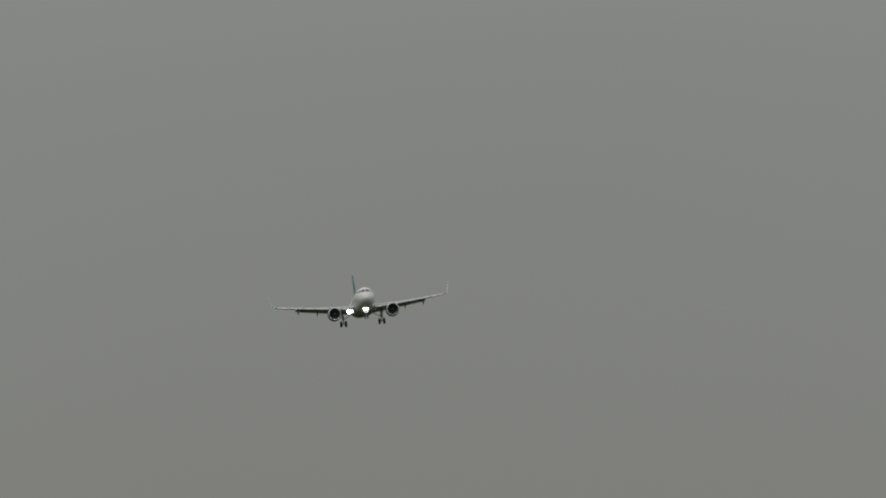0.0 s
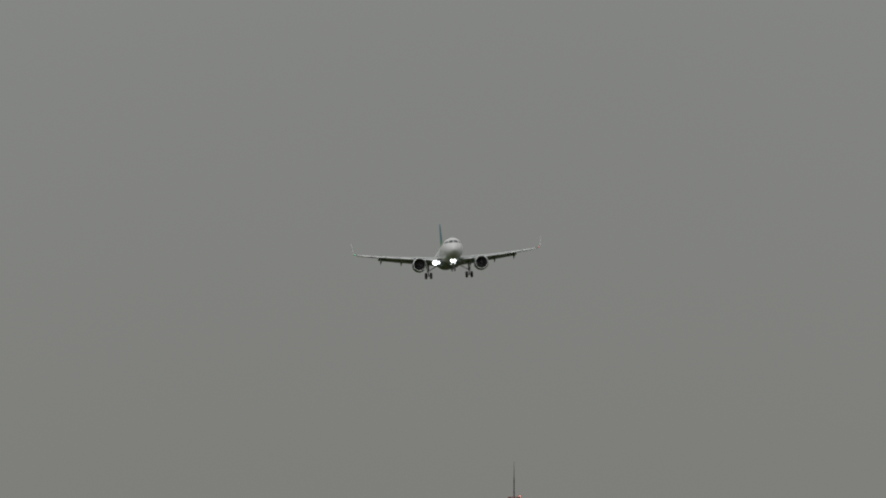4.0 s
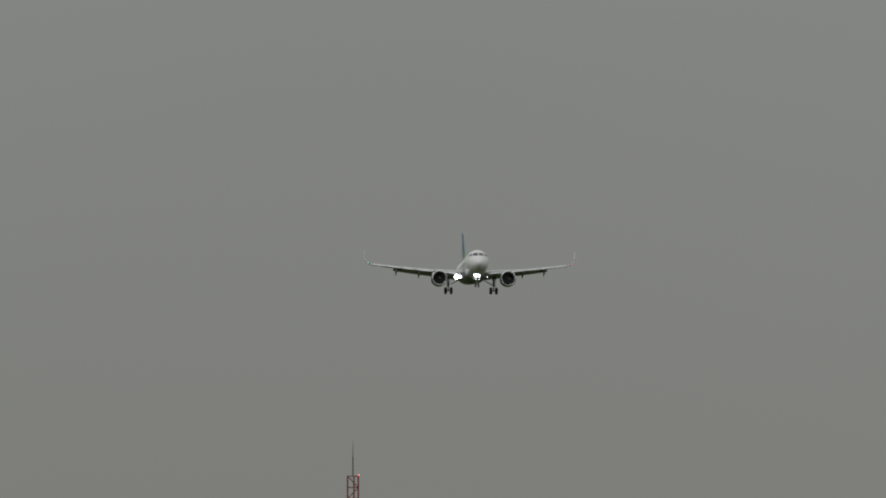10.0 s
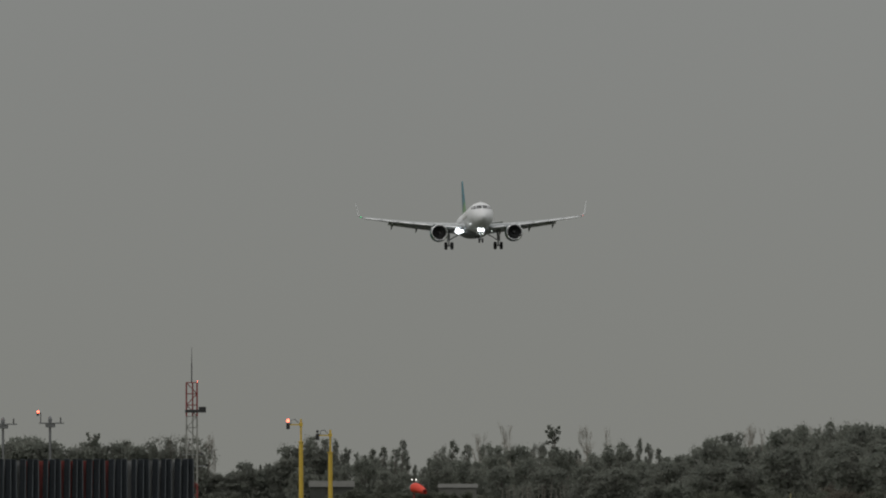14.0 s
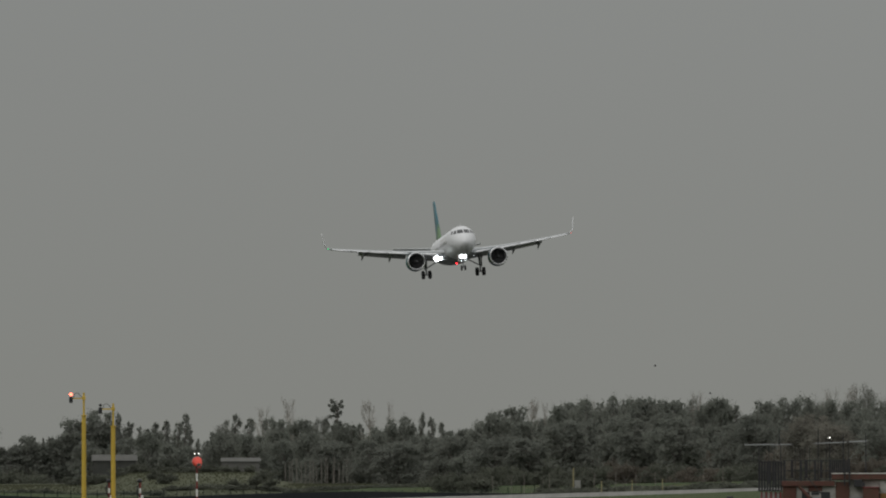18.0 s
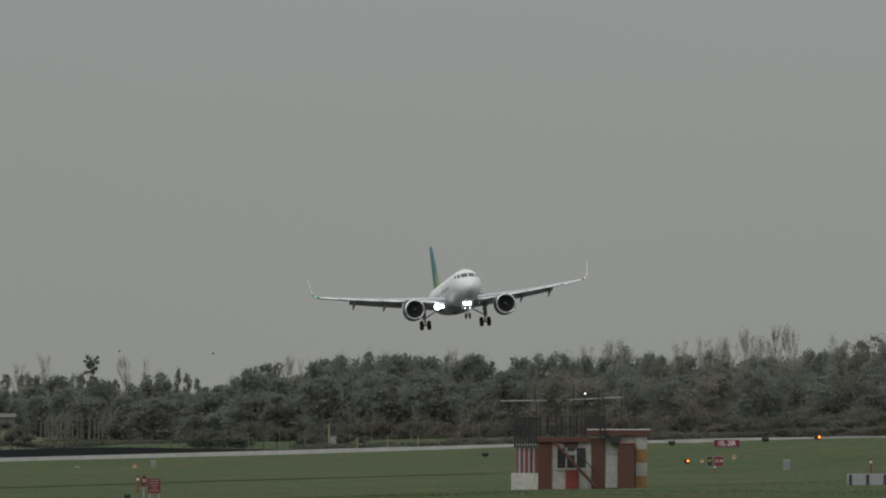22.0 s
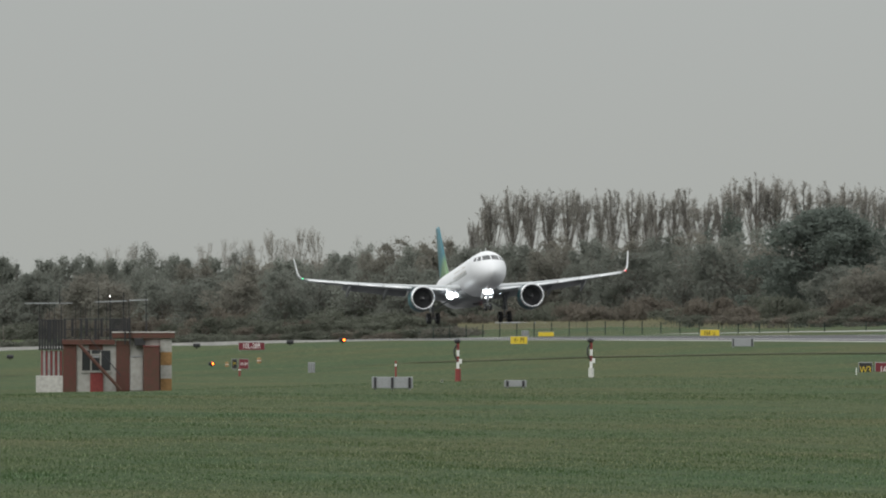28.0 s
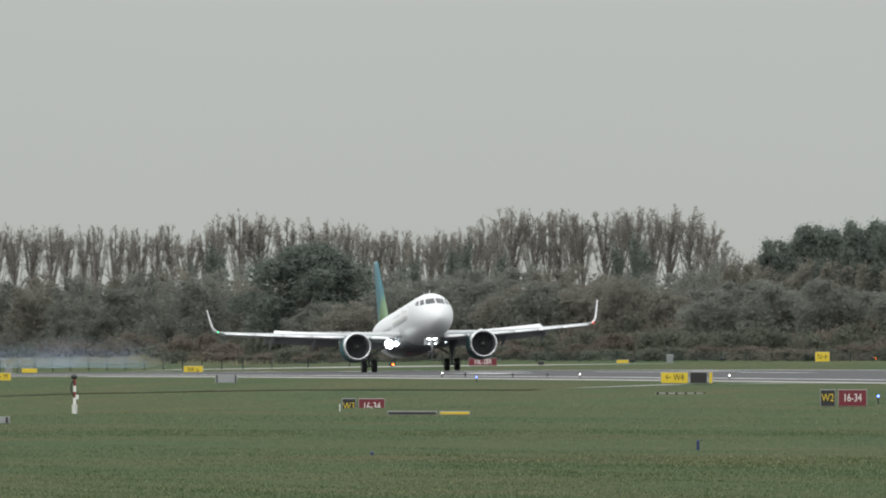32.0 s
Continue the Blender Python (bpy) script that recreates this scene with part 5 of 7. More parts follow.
        loft(bm, [foil(x, te_at(x) - 0.1, te_at(x) + 0.65, wing_z(x) - 0.05, 0.12, 6, side) for x in (13.0, 16.6)])
        part("aileron", bm, M_WING, wing, smooth=True)
        for x in (4.1, 8.7, 12.4):
            bm = bmesh.new()
            y0 = te_at(x) - 1.9
            loft(bm, [[(side * x + r * 0.75 * math.cos(a), y0 + yy, wing_z(x) - 0.30 - dz + r * 1.2 * math.sin(a)) for a in [2 * math.pi * i / 10 for i in range(10)]] for yy, r, dz in ((0, 0.03, 0.0), (0.5, 0.17, 0.06), (1.4, 0.24, 0.16), (2.4, 0.20, 0.42), (3.4, 0.03, 0.85))])
            part("flap_fairing", bm, M_WINGLOW, wing, smooth=True)
        # upturned wing tip
        bm = bmesh.new()
        tipz = wing_z(16.85)
        rings = []
        for k in range(9):
            a = k / 8
            ang = radians(8 + 74 * min(1, a * 2.2))
            if k == 0:
                px, pz = 16.85, tipz
            else:
                px, pz = px + math.cos(ang) * 0.33, pz + math.sin(ang) * 0.32
            c = 1.55 - 0.95 * a
            y0 = le_at(16.85) + 0.42 * (px - 16.85) + 1.0 * a ** 1.3
            nx, nz = math.sin(ang), math.cos(ang)
            th = 0.09 - 0.05 * a
            rings.append([(side * (px + nx * o * th), y0 + c * f, pz - nz * o * th) for f, o in ((0, 0), (0.15, 0.7), (0.45, 1), (1, 0), (0.45, -1), (0.15, -0.7))])
        loft(bm, rings)
        part("wing_tip_fence", bm, M_SKIN, wing, "white upturned wing tip", smooth=True)
        bm = ball(bmesh.new(), (side * 17.1, le_at(16.85) + 0.05, tipz + 0.06), 0.06, 10)
        part("navigation_light", bm, M_TIPRED if side == 1 else M_NAVG, wing, "red glowing tip light" if side == 1 else "green glowing tip light")
        # engine
        ex, ez, ey = side * 5.75, 1.85, -6.4
        bm = bmesh.new()
        lathe(bm, [(0.05, 1.22), (0.35, 1.30), (1.1, 1.34), (2.2, 1.30), (3.2, 1.12), (3.75, 0.98), (3.75, 0.90), (2.6, 0.95)], at=(ex, ey, ez))
        engine = part("engine", bm, M_TEAL, root, "large engine in a teal cowling", smooth=True)
        bm = bmesh.new()
        lathe(bm, [(0.35, 1.302), (0.16, 1.262), (0.05, 1.225), (0.0, 1.16), (0.05, 1.09), (0.22, 1.05)], at=(ex, ey, ez))
        part("inlet_lip", bm, M_LIP, engine, "polished metal inlet lip", smooth=True)
        bm = bmesh.new()
        lathe(bm, [(0.21, 1.05), (0.6, 1.02), (1.25, 1.02), (1.3, 0.03)], at=(ex, ey, ez))
        part("inlet_duct", bm, M_DUCT, engine, smooth=True)
        bm = bmesh.new()
        for k in range(18):
            a = 2 * math.pi * k / 18
            ca, sa = math.cos(a), math.sin(a)
            q = [(0.26, -0.10), (0.99, -0.20), (0.99, 0.20), (0.26, 0.10)]
            f = [bm.verts.new((ex + r * ca - w * sa, ey + 1.12 + w * 0.8, ez + r * sa + w * ca)) for r, w in q]
            bm.faces.new(f)
        part("fan", bm, M_FAN, engine)
        bm = lathe(bmesh.new(), [(0.62, 0.01), (0.70, 0.10), (0.9, 0.22), (1.1, 0.29)], at=(ex, ey, ez))
        part("spinner", bm, M_FAN, engine, "dark cone with a pale spiral", smooth=True)
        bm = ball(bmesh.new(), (ex + 0.07, ey + 0.66, ez + 0.05), 0.045, 8)
        part("spinner_mark", bm, M_SKIN, engine)
        bm = lathe(bmesh.new(), [(2.8, 0.62), (3.8, 0.62), (4.6, 0.48), (4.6, 0.42), (5.4, 0.05)], at=(ex, ey, ez))
        part("exhaust", bm, M_STRUT, engine, smooth=True)
        bm = bmesh.new()
        wz = wing_z(5.75)
        loft(bm, [[(ex + w, ey + y, z) for w, y in ((0.02, 0), (0.16, 0.5), (0.18, 2.5), (0.03, 5.0), (-0.03, 5.0), (-0.18, 2.5), (-0.16, 0.5), (-0.02, 0))] for z, y in ((ez + 1.1, 0), (wz + 0.05, 0))])
        for v in bm.verts:
            if v.co.z > ez + 1.2:
                v.co.y += 0.9
        part("pylon", bm, M_WING, engine, smooth=False)
        bm = bmesh.new()
        loft(bm, [[(ex - side * (1.10 + o), ey + y, ez + 0.72 + z) for y, o, z in ((0.9, 0, 0), (1.5, 0, 0.05), (1.5, 0.03, 0.0), (0.9, 0.03, -0.02))], [(ex - side * (1.38 + o), ey + y, ez + 1.10 + z) for y, o, z in ((1.5, 0, 0), (1.8, 0, 0.03), (1.8, 0.02, 0.0), (1.5, 0.02, -0.02))]])
        part("nacelle_strake", bm, M_SKIN, engine)
        # tailplane
        bm = bmesh.new()
        loft(bm, [foil(x, NOSE + 31.6 + 0.62 * (x - 0.5), NOSE + 35.6 + 0.28 * (x - 0.5), 4.70 + 0.105 * x, 0.42 - 0.045 * x, 1, side) for x in (0.4, 1.5, 3.5, 6.2)])
        part("tailplane", bm, M_WING, root, "pale grey tailplane", smooth=True)
        # main gear
        gear = part("main_gear", rod(rod(bmesh.new(), (side * 3.79, 0, 0.5), (side * 3.79, 0, 1.5), 0.10), (side * 3.79, 0, 1.4), (side * 3.72, 0.05, 2.9), 0.15), M_STRUT, root, "steel main gear leg lowered")
        GEARS.append(gear)
        part("axle", rod(bmesh.new(), (side * 3.79 - 0.5, 0, 0.585), (side * 3.79 + 0.5, 0, 0.585), 0.08), M_STRUT, gear)
        part("side_brace", rod(bmesh.new(), (side * 3.77, 0, 1.45), (side * 2.2, 0, 2.35), 0.075), M_STRUT, gear)
        part("torque_link", rod(rod(bmesh.new(), (side * 3.79, 0.1, 0.75), (side * 3.79, 0.42, 1.1), 0.045), (side * 3.79, 0.42, 1.1), (side * 3.79, 0.1, 1.5), 0.045), M_STRUT, gear)
        part("gear_door", boxed(side * 4.02 - 0.03, side * 4.02 + 0.03, -0.55, 0.6, 1.25, 2.75, 0.02), M_BELLY, gear, "white gear door beside the leg")
        for o in (-0.465, 0.465):
            cx = side * 3.79 + o
            bm = bmesh.new()
            prof = [(-0.215, 0.30), (-0.215, 0.50), (-0.18, 0.565), (-0.08, 0.585), (0.08, 0.585), (0.18, 0.565), (0.215, 0.50), (0.215, 0.30)]
            loft(bm, [[(cx + s, r * math.cos(2 * math.pi * i / 24), 0.585 + r * math.sin(2 * math.pi * i / 24)) for i in range(24)] for s, r in prof], caps=False)
            tyre = part("tyre", bm, M_TYRE, gear, "black rubber tyre", smooth=True)
            bm = rod(bmesh.new(), (cx - 0.17, 0, 0.585), (cx + 0.17, 0, 0.585), 0.305, seg=20)
            part("rim", bm, M_RIM, tyre)
        # landing lamp in the wing root: left discs oversized for glare, hoods added to shield hull
        for dx, rr in ((2.92, 0.39), (2.34, 0.23)) if side < 0 else ((2.3, 0.05),):
            bm = lathe(bmesh.new(), [(0.0, 0.01), (0.015, rr * 0.7), (0.05, rr), (0.35, rr * 0.6)], at=(side * dx, le_at(2.3) - 0.62, 2.02), seg=18)
            lamp = part("landing_light", bm, M_LAMP, wing, "brilliant white landing light", smooth=True)
            part("hood", lathe(bmesh.new(), [(0.40, rr * 1.02), (0.0, rr * 1.05), (-0.42, rr * 1.08), (-0.42, rr * 1.13), (0.45, rr * 1.1)], at=(side * dx, le_at(2.3) - 0.62, 2.02), seg=18), M_WING, lamp, smooth=True)
    # fin
    bm = bmesh.new()

    def fin_ring(z, le, te, th):
        prof = ((0, 0), (0.1, 0.7), (0.35, 1), (0.7, 0.6), (1, 0.05), (1, -0.05), (0.7, -0.6), (0.35, -1), (0.1, -0.7))
        return [(o * th / 2, NOSE + le + (te - le) * f, z) for f, o in prof]

    loft(bm, [fin_ring(5.4, 28.0, 35.6, 0.60), fin_ring(6.4, 30.2, 35.8, 0.52), fin_ring(9.0, 32.5, 36.5, 0.36), fin_ring(11.50, 34.7, 37.1, 0.22), fin_ring(11.74, 35.0, 37.1, 0.10)])
    fin = part("fin", bm, fin_material(), root, "teal fin fading to yellow-green", smooth=True)
    part("rudder_hinge", boxed(-0.012, 0.012, NOSE + 35.6, NOSE + 35.64, 6.3, 11.0), M_DUCT, fin)
    # nose gear with its lamps
    gear = part("nose_gear", rod(rod(bmesh.new(), (0, -12.64, 0.35), (0, -12.64, 1.1), 0.065), (0, -12.64, 1.0), (0, -12.5, 2.2), 0.10), M_STRUT, root, "steel nose gear leg lowered")
    GEARS.append(gear)
    part("drag_brace", rod(bmesh.new(), (0, -12.62, 1.2), (0, -11.6, 2.1), 0.05), M_STRUT, gear)
    for o in (-0.25, 0.25):
        bm = bmesh.new()
        loft(bm, [[(o + s, -12.64 + r * math.cos(2 * math.pi * i / 20), 0.38 + r * math.sin(2 * math.pi * i / 20)) for i in range(20)] for s, r in ((-0.11, 0.2), (-0.11, 0.32), (-0.07, 0.375), (0.07, 0.375), (0.11, 0.32), (0.11, 0.2))], caps=False)
        tyre = part("tyre", bm, M_TYRE, gear, "small black nose tyre", smooth=True)
        part("rim", rod(bmesh.new(), (o - 0.09, -12.64, 0.38), (o + 0.09, -12.64, 0.38), 0.205, seg=16), M_RIM, tyre)
        # nose lamp disc made oversized so that its shape stands for glare
        bm = lathe(bmesh.new(), [(0.0, 0.01), (0.03, 0.19), (0.1, 0.25), (0.3, 0.14)], at=(o * 0.92, -12.98, 1.98), seg=18)
        part("nose_light", bm, M_LAMP, gear, "brilliant white nose light", smooth=True)
        bm = lathe(bmesh.new(), [(0.0, 0.01), (0.02, 0.035), (0.06, 0.045), (0.15, 0.03)], at=(o * 1.1, -12.9, 1.35), seg=12)
        part("turnoff_light", bm, M_LAMP, gear, smooth=True)
        part("nose_gear_door", boxed(o * 2.0 - 0.02, o * 2.0 + 0.02, -12.9, -11.6, 1.35, 1.95, 0.01), M_SKIN, gear)
    return root


airliner = build_airliner()


# ---- things on the airfield ----
M_RED = material("faded_red_paint", (0.19, 0.028, 0.024), 0.6, scale=1.5, vary=0.2)
M_SIGNRED = material("sign_red_face", (0.128, 0.009, 0.018), 0.5, vary=0.06)
M_SIGNYEL = material("sign_yellow_face", (0.58, 0.43, 0.025), 0.45, vary=0.06)
M_SIGNBLK = material("sign_black_face", (0.012, 0.012, 0.012), 0.5, vary=0.1)
M_SIGNWHT = material("sign_white_lettering", (0.66, 0.66, 0.64), 0.5, vary=0.03)
M_GREY = material("galvanised_grey_metal", (0.27, 0.28, 0.285), 0.5, 0.2, vary=0.12)
M_DARK = material("dark_enamel_housing", (0.013, 0.013, 0.015), 0.5, vary=0.15)
M_OCHRE = material("ochre_paint", (0.26, 0.145, 0.05), 0.7, scale=1.5, vary=0.2)
M_BRICK = material("rusty_red_wall_paint", (0.098, 0.024, 0.020), 0.8, scale=1.1, second=(0.058, 0.042, 0.024), vary=0.3, bump=0.01)
M_BLOCK = material("stained_concrete_block", (0.42, 0.41, 0.38), 0.85, scale=1.2, vary=0.2, bump=0.01)
M_ORANGE = material("windsock_orange_cloth", (0.62, 0.045, 0.02), 0.7, vary=0.08)
M_BLUE = material("blue_reflector_plastic", (0.008, 0.022, 0.09), 0.4, vary=0.05)


def stand(name, label, cat, az, d, lift=0.0, turn=0.0, group=""):
    """An empty at a thing's base, facing the mound."""
    x, y, z = spot(az, d)
    root = tagged(new(name), label, cat, group)
    root.matrix_basis = pose(x, y, z + lift, 0, 0, -az + turn)
    return root


def words(text, size, mat, parent, x, y, z):
    """Lettering centred at (x, z) on a face at depth y."""
    c = bpy.data.curves.new("lettering", "FONT")
    c.body, c.size, c.align_x, c.align_y, c.extrude = text, size, "CENTER", "CENTER", 0.004
    c.materials.append(mat)
    ob = new("lettering", c)
    ob.parent = parent
    ob.location, ob.rotation_euler, ob.scale = (x, y, z), (radians(90), 0, 0), (0.74, 1.0, 1.0)
    return ob


def field_sign(label, az, d, panels, h, leg=0.12, lift=0.0, text_size=None, group="taxiway signs"):
    """A lit airfield sign: panels are (width, face, text, lettering)."""
    root = stand("airfield_sign", label, "sign", az, d, lift, group=group)
    total = sum(p[0] for p in panels) + 0.12 * (len(panels) - 1)
    x = -total / 2
    for w, face, text, ink in panels:
        box_ = part("panel", boxed(x, x + w, -0.09, 0.09, leg, leg + h, 0.015), M_GREY, root, "grey metal sign case")
        part("face", boxed(x + 0.03, x + w - 0.03, -0.10, -0.092, leg + 0.03, leg + h - 0.03), face, box_)
        if text:
            words(text, text_size or h * 0.64, ink, box_, x + w / 2, -0.106, leg + h / 2)
        for lx in (x + 0.15, x + w - 0.15):
            part("leg", boxed(lx - 0.03, lx + 0.03, -0.04, 0.04, -0.15, leg + 0.002), M_GREY, root)
        x += w + 0.12
    return root


R_, Y_, K_, W_ = M_SIGNRED, M_SIGNYEL, M_SIGNBLK, M_SIGNWHT
field_sign("red 16-34 holding sign with black W2 panel on grass", 12.058, 853, [(0.72, K_, "W2", Y_), (1.36, R_, "16-34", W_)], 0.80, 0.02)
field_sign("red 16-34 holding sign with black W3 panel, low in grass", 10.537, 900, [(0.70, K_, "W3", Y_), (1.32, R_, "16-34", W_)], 0.80, 0.0)
field_sign("low black and yellow sign seen over the grass crest", 10.744, 762, [(2.08, K_, "", W_), (1.28, Y_, "", K_)], 0.16, 0.0)
field_sign("yellow W4 direction sign with a black panel", 11.561, 1280, [(1.95, Y_, "\u2190 W4", K_), (1.22, K_, "", Y_), (0.26, Y_, "", K_)], 0.80, 0.02, text_size=0.66)
field_sign("red 10L-28R runway holding sign", 8.546, 1594, [(2.32, R_, "10L-28R", W_)], 0.68, 0.05, text_size=0.64)
field_sign("small red 16-34 sign with black panel", 8.510, 1458, [(0.44, K_, "M", Y_), (0.80, R_, "16-34", W_)], 0.80, 0.10, text_size=0.36)
field_sign("yellow M direction sign beside the runway", 9.393, 1512, [(1.46, Y_, "\u2190 M", K_)], 0.66, 0.04, text_size=0.60)
field_sign("yellow taxiway sign across the runway", 9.479, 2128, [(1.85, Y_, "", K_)], 0.55, 0.02)
field_sign("yellow N4 sign across the runway", 9.998, 1986, [(2.15, Y_, "N4 \u2198", K_)], 0.82, 0.04, text_size=0.74)
field_sign("red 10L-28R sign across the runway", 10.915, 1872, [(2.92, R_, "10L-28R", W_)], 0.78, 0.04, text_size=0.74)
field_sign("yellow N direction sign across the runway", 11.991, 1806, [(1.46, Y_, "N\u2192", K_)], 1.05, 0.04, text_size=0.80)
field_sign("yellow sign across the runway", 11.358, 1910, [(1.3, Y_, "", K_)], 0.38, 0.02)


def sign_back(label, az, d, w, h, n, leg=0.06, group="sign backs"):
    """The back of a sign: grey case with dark ribs."""
    root = stand("sign_back", label, "sign", az, d, group=group)
    part("case", boxed(-w / 2, w / 2, -0.08, 0.10, leg, leg + h, 0.015), M_GREY, root)
    for k in range(n):
        x = -w / 2 + 0.12 + (w - 0.24) * k / max(1, n - 1)
        part("rib", boxed(x - 0.045, x + 0.045, -0.12, -0.082, leg + 0.02, leg + h - 0.02), M_DARK, root)
        part("leg", boxed(x - 0.03, x + 0.03, -0.03, 0.05, -0.15, leg + 0.002), M_GREY, root)
    return root


sign_back("grey back of a low three-part sign", 8.992, 662, 1.50, 0.42, 3)
sign_back("grey back of a low sign in grass", 9.382, 674, 0.83, 0.25, 2)
sign_back("grey back of a sign with red end lamps", 10.102, 1404, 1.68, 0.62, 2)
sign_back("grey ribbed back of a sign across the runway", 12.048, 1880, 1.4, 0.85, 5)
lowbar = stand("light_bar", "low grey bar of recessed lamps in grass", "light bar", 11.540, 1196)
for k in range(6):
    part("lamp_head", boxed(-1.55 + k * 0.62, -1.4 + k * 0.62, -0.1, 0.1, 0, 0.16, 0.02), M_DARK, lowbar)
part("rail", boxed(-1.6, 1.72, -0.04, 0.04, 0.05, 0.12), M_GREY, lowbar)


def cabinet(az, d, w, h, label="grey louvred equipment cabinet on the grass"):
    root = stand("equipment_cabinet", label, "cabinet", az, d, group="equipment cabinets")
    part("body", boxed(-w / 2, w / 2, -0.2, 0.2, -0.08, h, 0.02), M_GREY, root)
    for k in range(3):
        x = -w / 2 + w * (k + 0.5) / 3
        part("louvre", boxed(x - w * 0.09, x + w * 0.09, -0.225, -0.202, h * 0.12, h * 0.88), M_SHED, root)


cabinet(8.736, 1408, 0.55, 0.80)
cabinet(11.508, 1905, 0.72, 0.85)
cabinet(9.413, 2150, 0.85, 0.75, "small dark equipment box before the fence")
cabinet(6.729, 1782, 0.55, 0.95)
cabinet(6.489, 1912, 0.55, 0.6)


def guard_light(az, d, lit, s=1.0, label=""):
    """A pair of runway guard lamps in a dark case."""
    root = stand("guard_light", label or ("runway guard light glowing amber" if lit else "unlit dark runway guard light"), "lamp", az, d, group="runway guard lights")
    part("case", boxed(-0.32 * s, 0.32 * s, -0.12, 0.14, 0.12, 0.12 + 0.36 * s, 0.04), M_DARK, root)
    part("foot", rod(bmesh.new(), (0, 0, -0.1), (0, 0, 0.14), 0.06), M_DARK, root)
    for k, x in enumerate((-0.15 * s, 0.15 * s)):
        hood = part("hood", rod(bmesh.new(), (x, -0.2, 0.12 + 0.18 * s), (x, -0.115, 0.12 + 0.18 * s), 0.13 * s, 0.11 * s, 14), M_DARK, root)
        part("lens", ball(bmesh.new(), (x, -0.2, 0.12 + 0.18 * s), 0.115 * s if not lit else 0.105 * s, 12, (1, 0.5, 1)), M_AMBER if lit and k == 1 else M_GLASS, hood)


for a, d, lit in ((10.627, 1990, True), (12.155, 1835, True), (8.834, 1610, True), (7.781, 1712, False), (8.372, 1644, False), (8.668, 1616, False), (11.388, 1915, False), (11.676, 1900, False), (11.100, 1900, False)):
    guard_light(a, d, lit)
guard_light(6.647, 934, False, 0.55)
guard_light(8.419, 1496, True, 0.8)


def edge_light(az, d, mat, label, h=0.35, r=0.06, group="edge lights", on_runway=False):
    root = stand("edge_light", label, "lamp", az, d, group=group)
    if on_runway:
        root.location.z = float(rz(root.location.x, root.location.y))
    part("stem", rod(bmesh.new(), (0, 0, -0.12), (0, 0, h), 0.04), M_DARK, root)
    part("dome", ball(bmesh.new(), (0, 0, h), r, 10), mat, root)


for a in (10.787, 11.223, 11.697):
    edge_light(a, 276.0 / math.sin(radians(a)), M_WHITEL, "white runway edge light, lit", on_runway=True)
edge_light(12.168, 900, M_BLUEL, "blue taxiway light, lit")
edge_light(10.895, 1342, M_BLUEL, "blue taxiway light, lit")
for a in (10.86, 11.01, 11.12):
    edge_light(a, 276.0 / math.sin(radians(a)), M_DARK, "unlit dark runway edge light", 0.3, 0.1, on_runway=True)


def reflector(az, d, h, r, mat, label, cap=None):
    root = stand("marker_stake", label, "marker", az, d, group="marker stakes")
    part("shaft", rod(bmesh.new(), (0, 0, -0.12), (0, 0, h), r, r * 0.85, 10), mat, root)
    part("cap", ball(bmesh.new(), (0, 0, h), r, 8), cap or mat, root)
    part("band", rod(bmesh.new(), (0, 0, h * 0.72), (0, 0, h * 0.86), r * 1.03, r * 1.0, 10), cap or M_SIGNWHT, root)


reflector(11.597, 526, 0.25, 0.05, M_BLUE, "blue reflector stake in grass", M_BLUE)
reflector(10.564, 502, 0.06, 0.05, M_BLUE, "low blue reflector in grass", M_BLUE)
reflector(10.462, 800, 0.30, 0.022, M_SIGNWHT, "short white stake before a sign")
reflector(9.003, 1335, 1.15, 0.075, M_RED, "red stake with white top")
reflector(8.508, 1380, 0.62, 0.09, M_RED, "short red stake with white band")
reflector(6.680, 1060, 0.95, 0.07, M_RED, "red stake with white top")
reflector(8.570, 1500, 0.30, 0.20, M_OCHRE, "squat orange cone beside a sign")
reflector(8.468, 1490, 0.26, 0.16, M_OCHRE, "squat orange cone beside a sign")
reflector(6.670, 1790, 0.40, 0.20, M_OCHRE, "squat orange cone in grass")
reflector(9.150, 1180, 0.22, 0.10, M_LEAF, "small dark green marker in grass")


def instrument_post(az, d, low, label):
    """A banded instrument post: thick foot, red and white bands, a head with a dark hood."""
    root = stand("instrument_post", label, "post", az, d, group="instrument posts")
    root.scale = (1.08, 1.08, 1.14)
    part("foot", rod(bmesh.new(), (0, 0, -0.2), (0, 0, 0.86), 0.20 if low is M_RED else 0.17, 0.17, 14), low, root, "thick painted foot")
    zz = 0.86
    for k, (h, m) in enumerate(((0.38, M_SIGNWHT), (0.34, M_RED), (0.36, M_SIGNWHT), (0.40, M_RED))):
        part("band", rod(bmesh.new(), (0, 0, zz + 0.002), (0, 0, zz + h), 0.085, 0.085, 12), m, root)
        zz += h
    part("head", ball(bmesh.new(), (-0.04, 0, zz + 0.12), 0.17, 12, (1.2, 1, 0.9)), M_DARK, root, "hooded instrument head")
    part("clamp_box", boxed(0.06, 0.24, -0.1, 0.1, 1.15, 1.42, 0.02), M_SIGNWHT, root)
    bm = bmesh.new()
    pts = [(-0.08, -0.1, 2.25), (-0.22, -0.12, 2.0), (-0.24, -0.12, 1.75), (-0.14, -0.1, 1.5), (-0.06, -0.1, 1.35)]
    for a, b in zip(pts, pts[1:]):
        rod(bm, a, b, 0.05, seg=6)
    part("hose", bm, M_DARK, root, "black looped cable")


instrument_post(9.200, 1205, M_RED, "red and white instrument post with thick red foot")
instrument_post(9.622, 1200, M_WHITE, "red and white instrument post with white foot")
instrument_post(5.815, 1500, M_RED, "red and white instrument post far down the field")
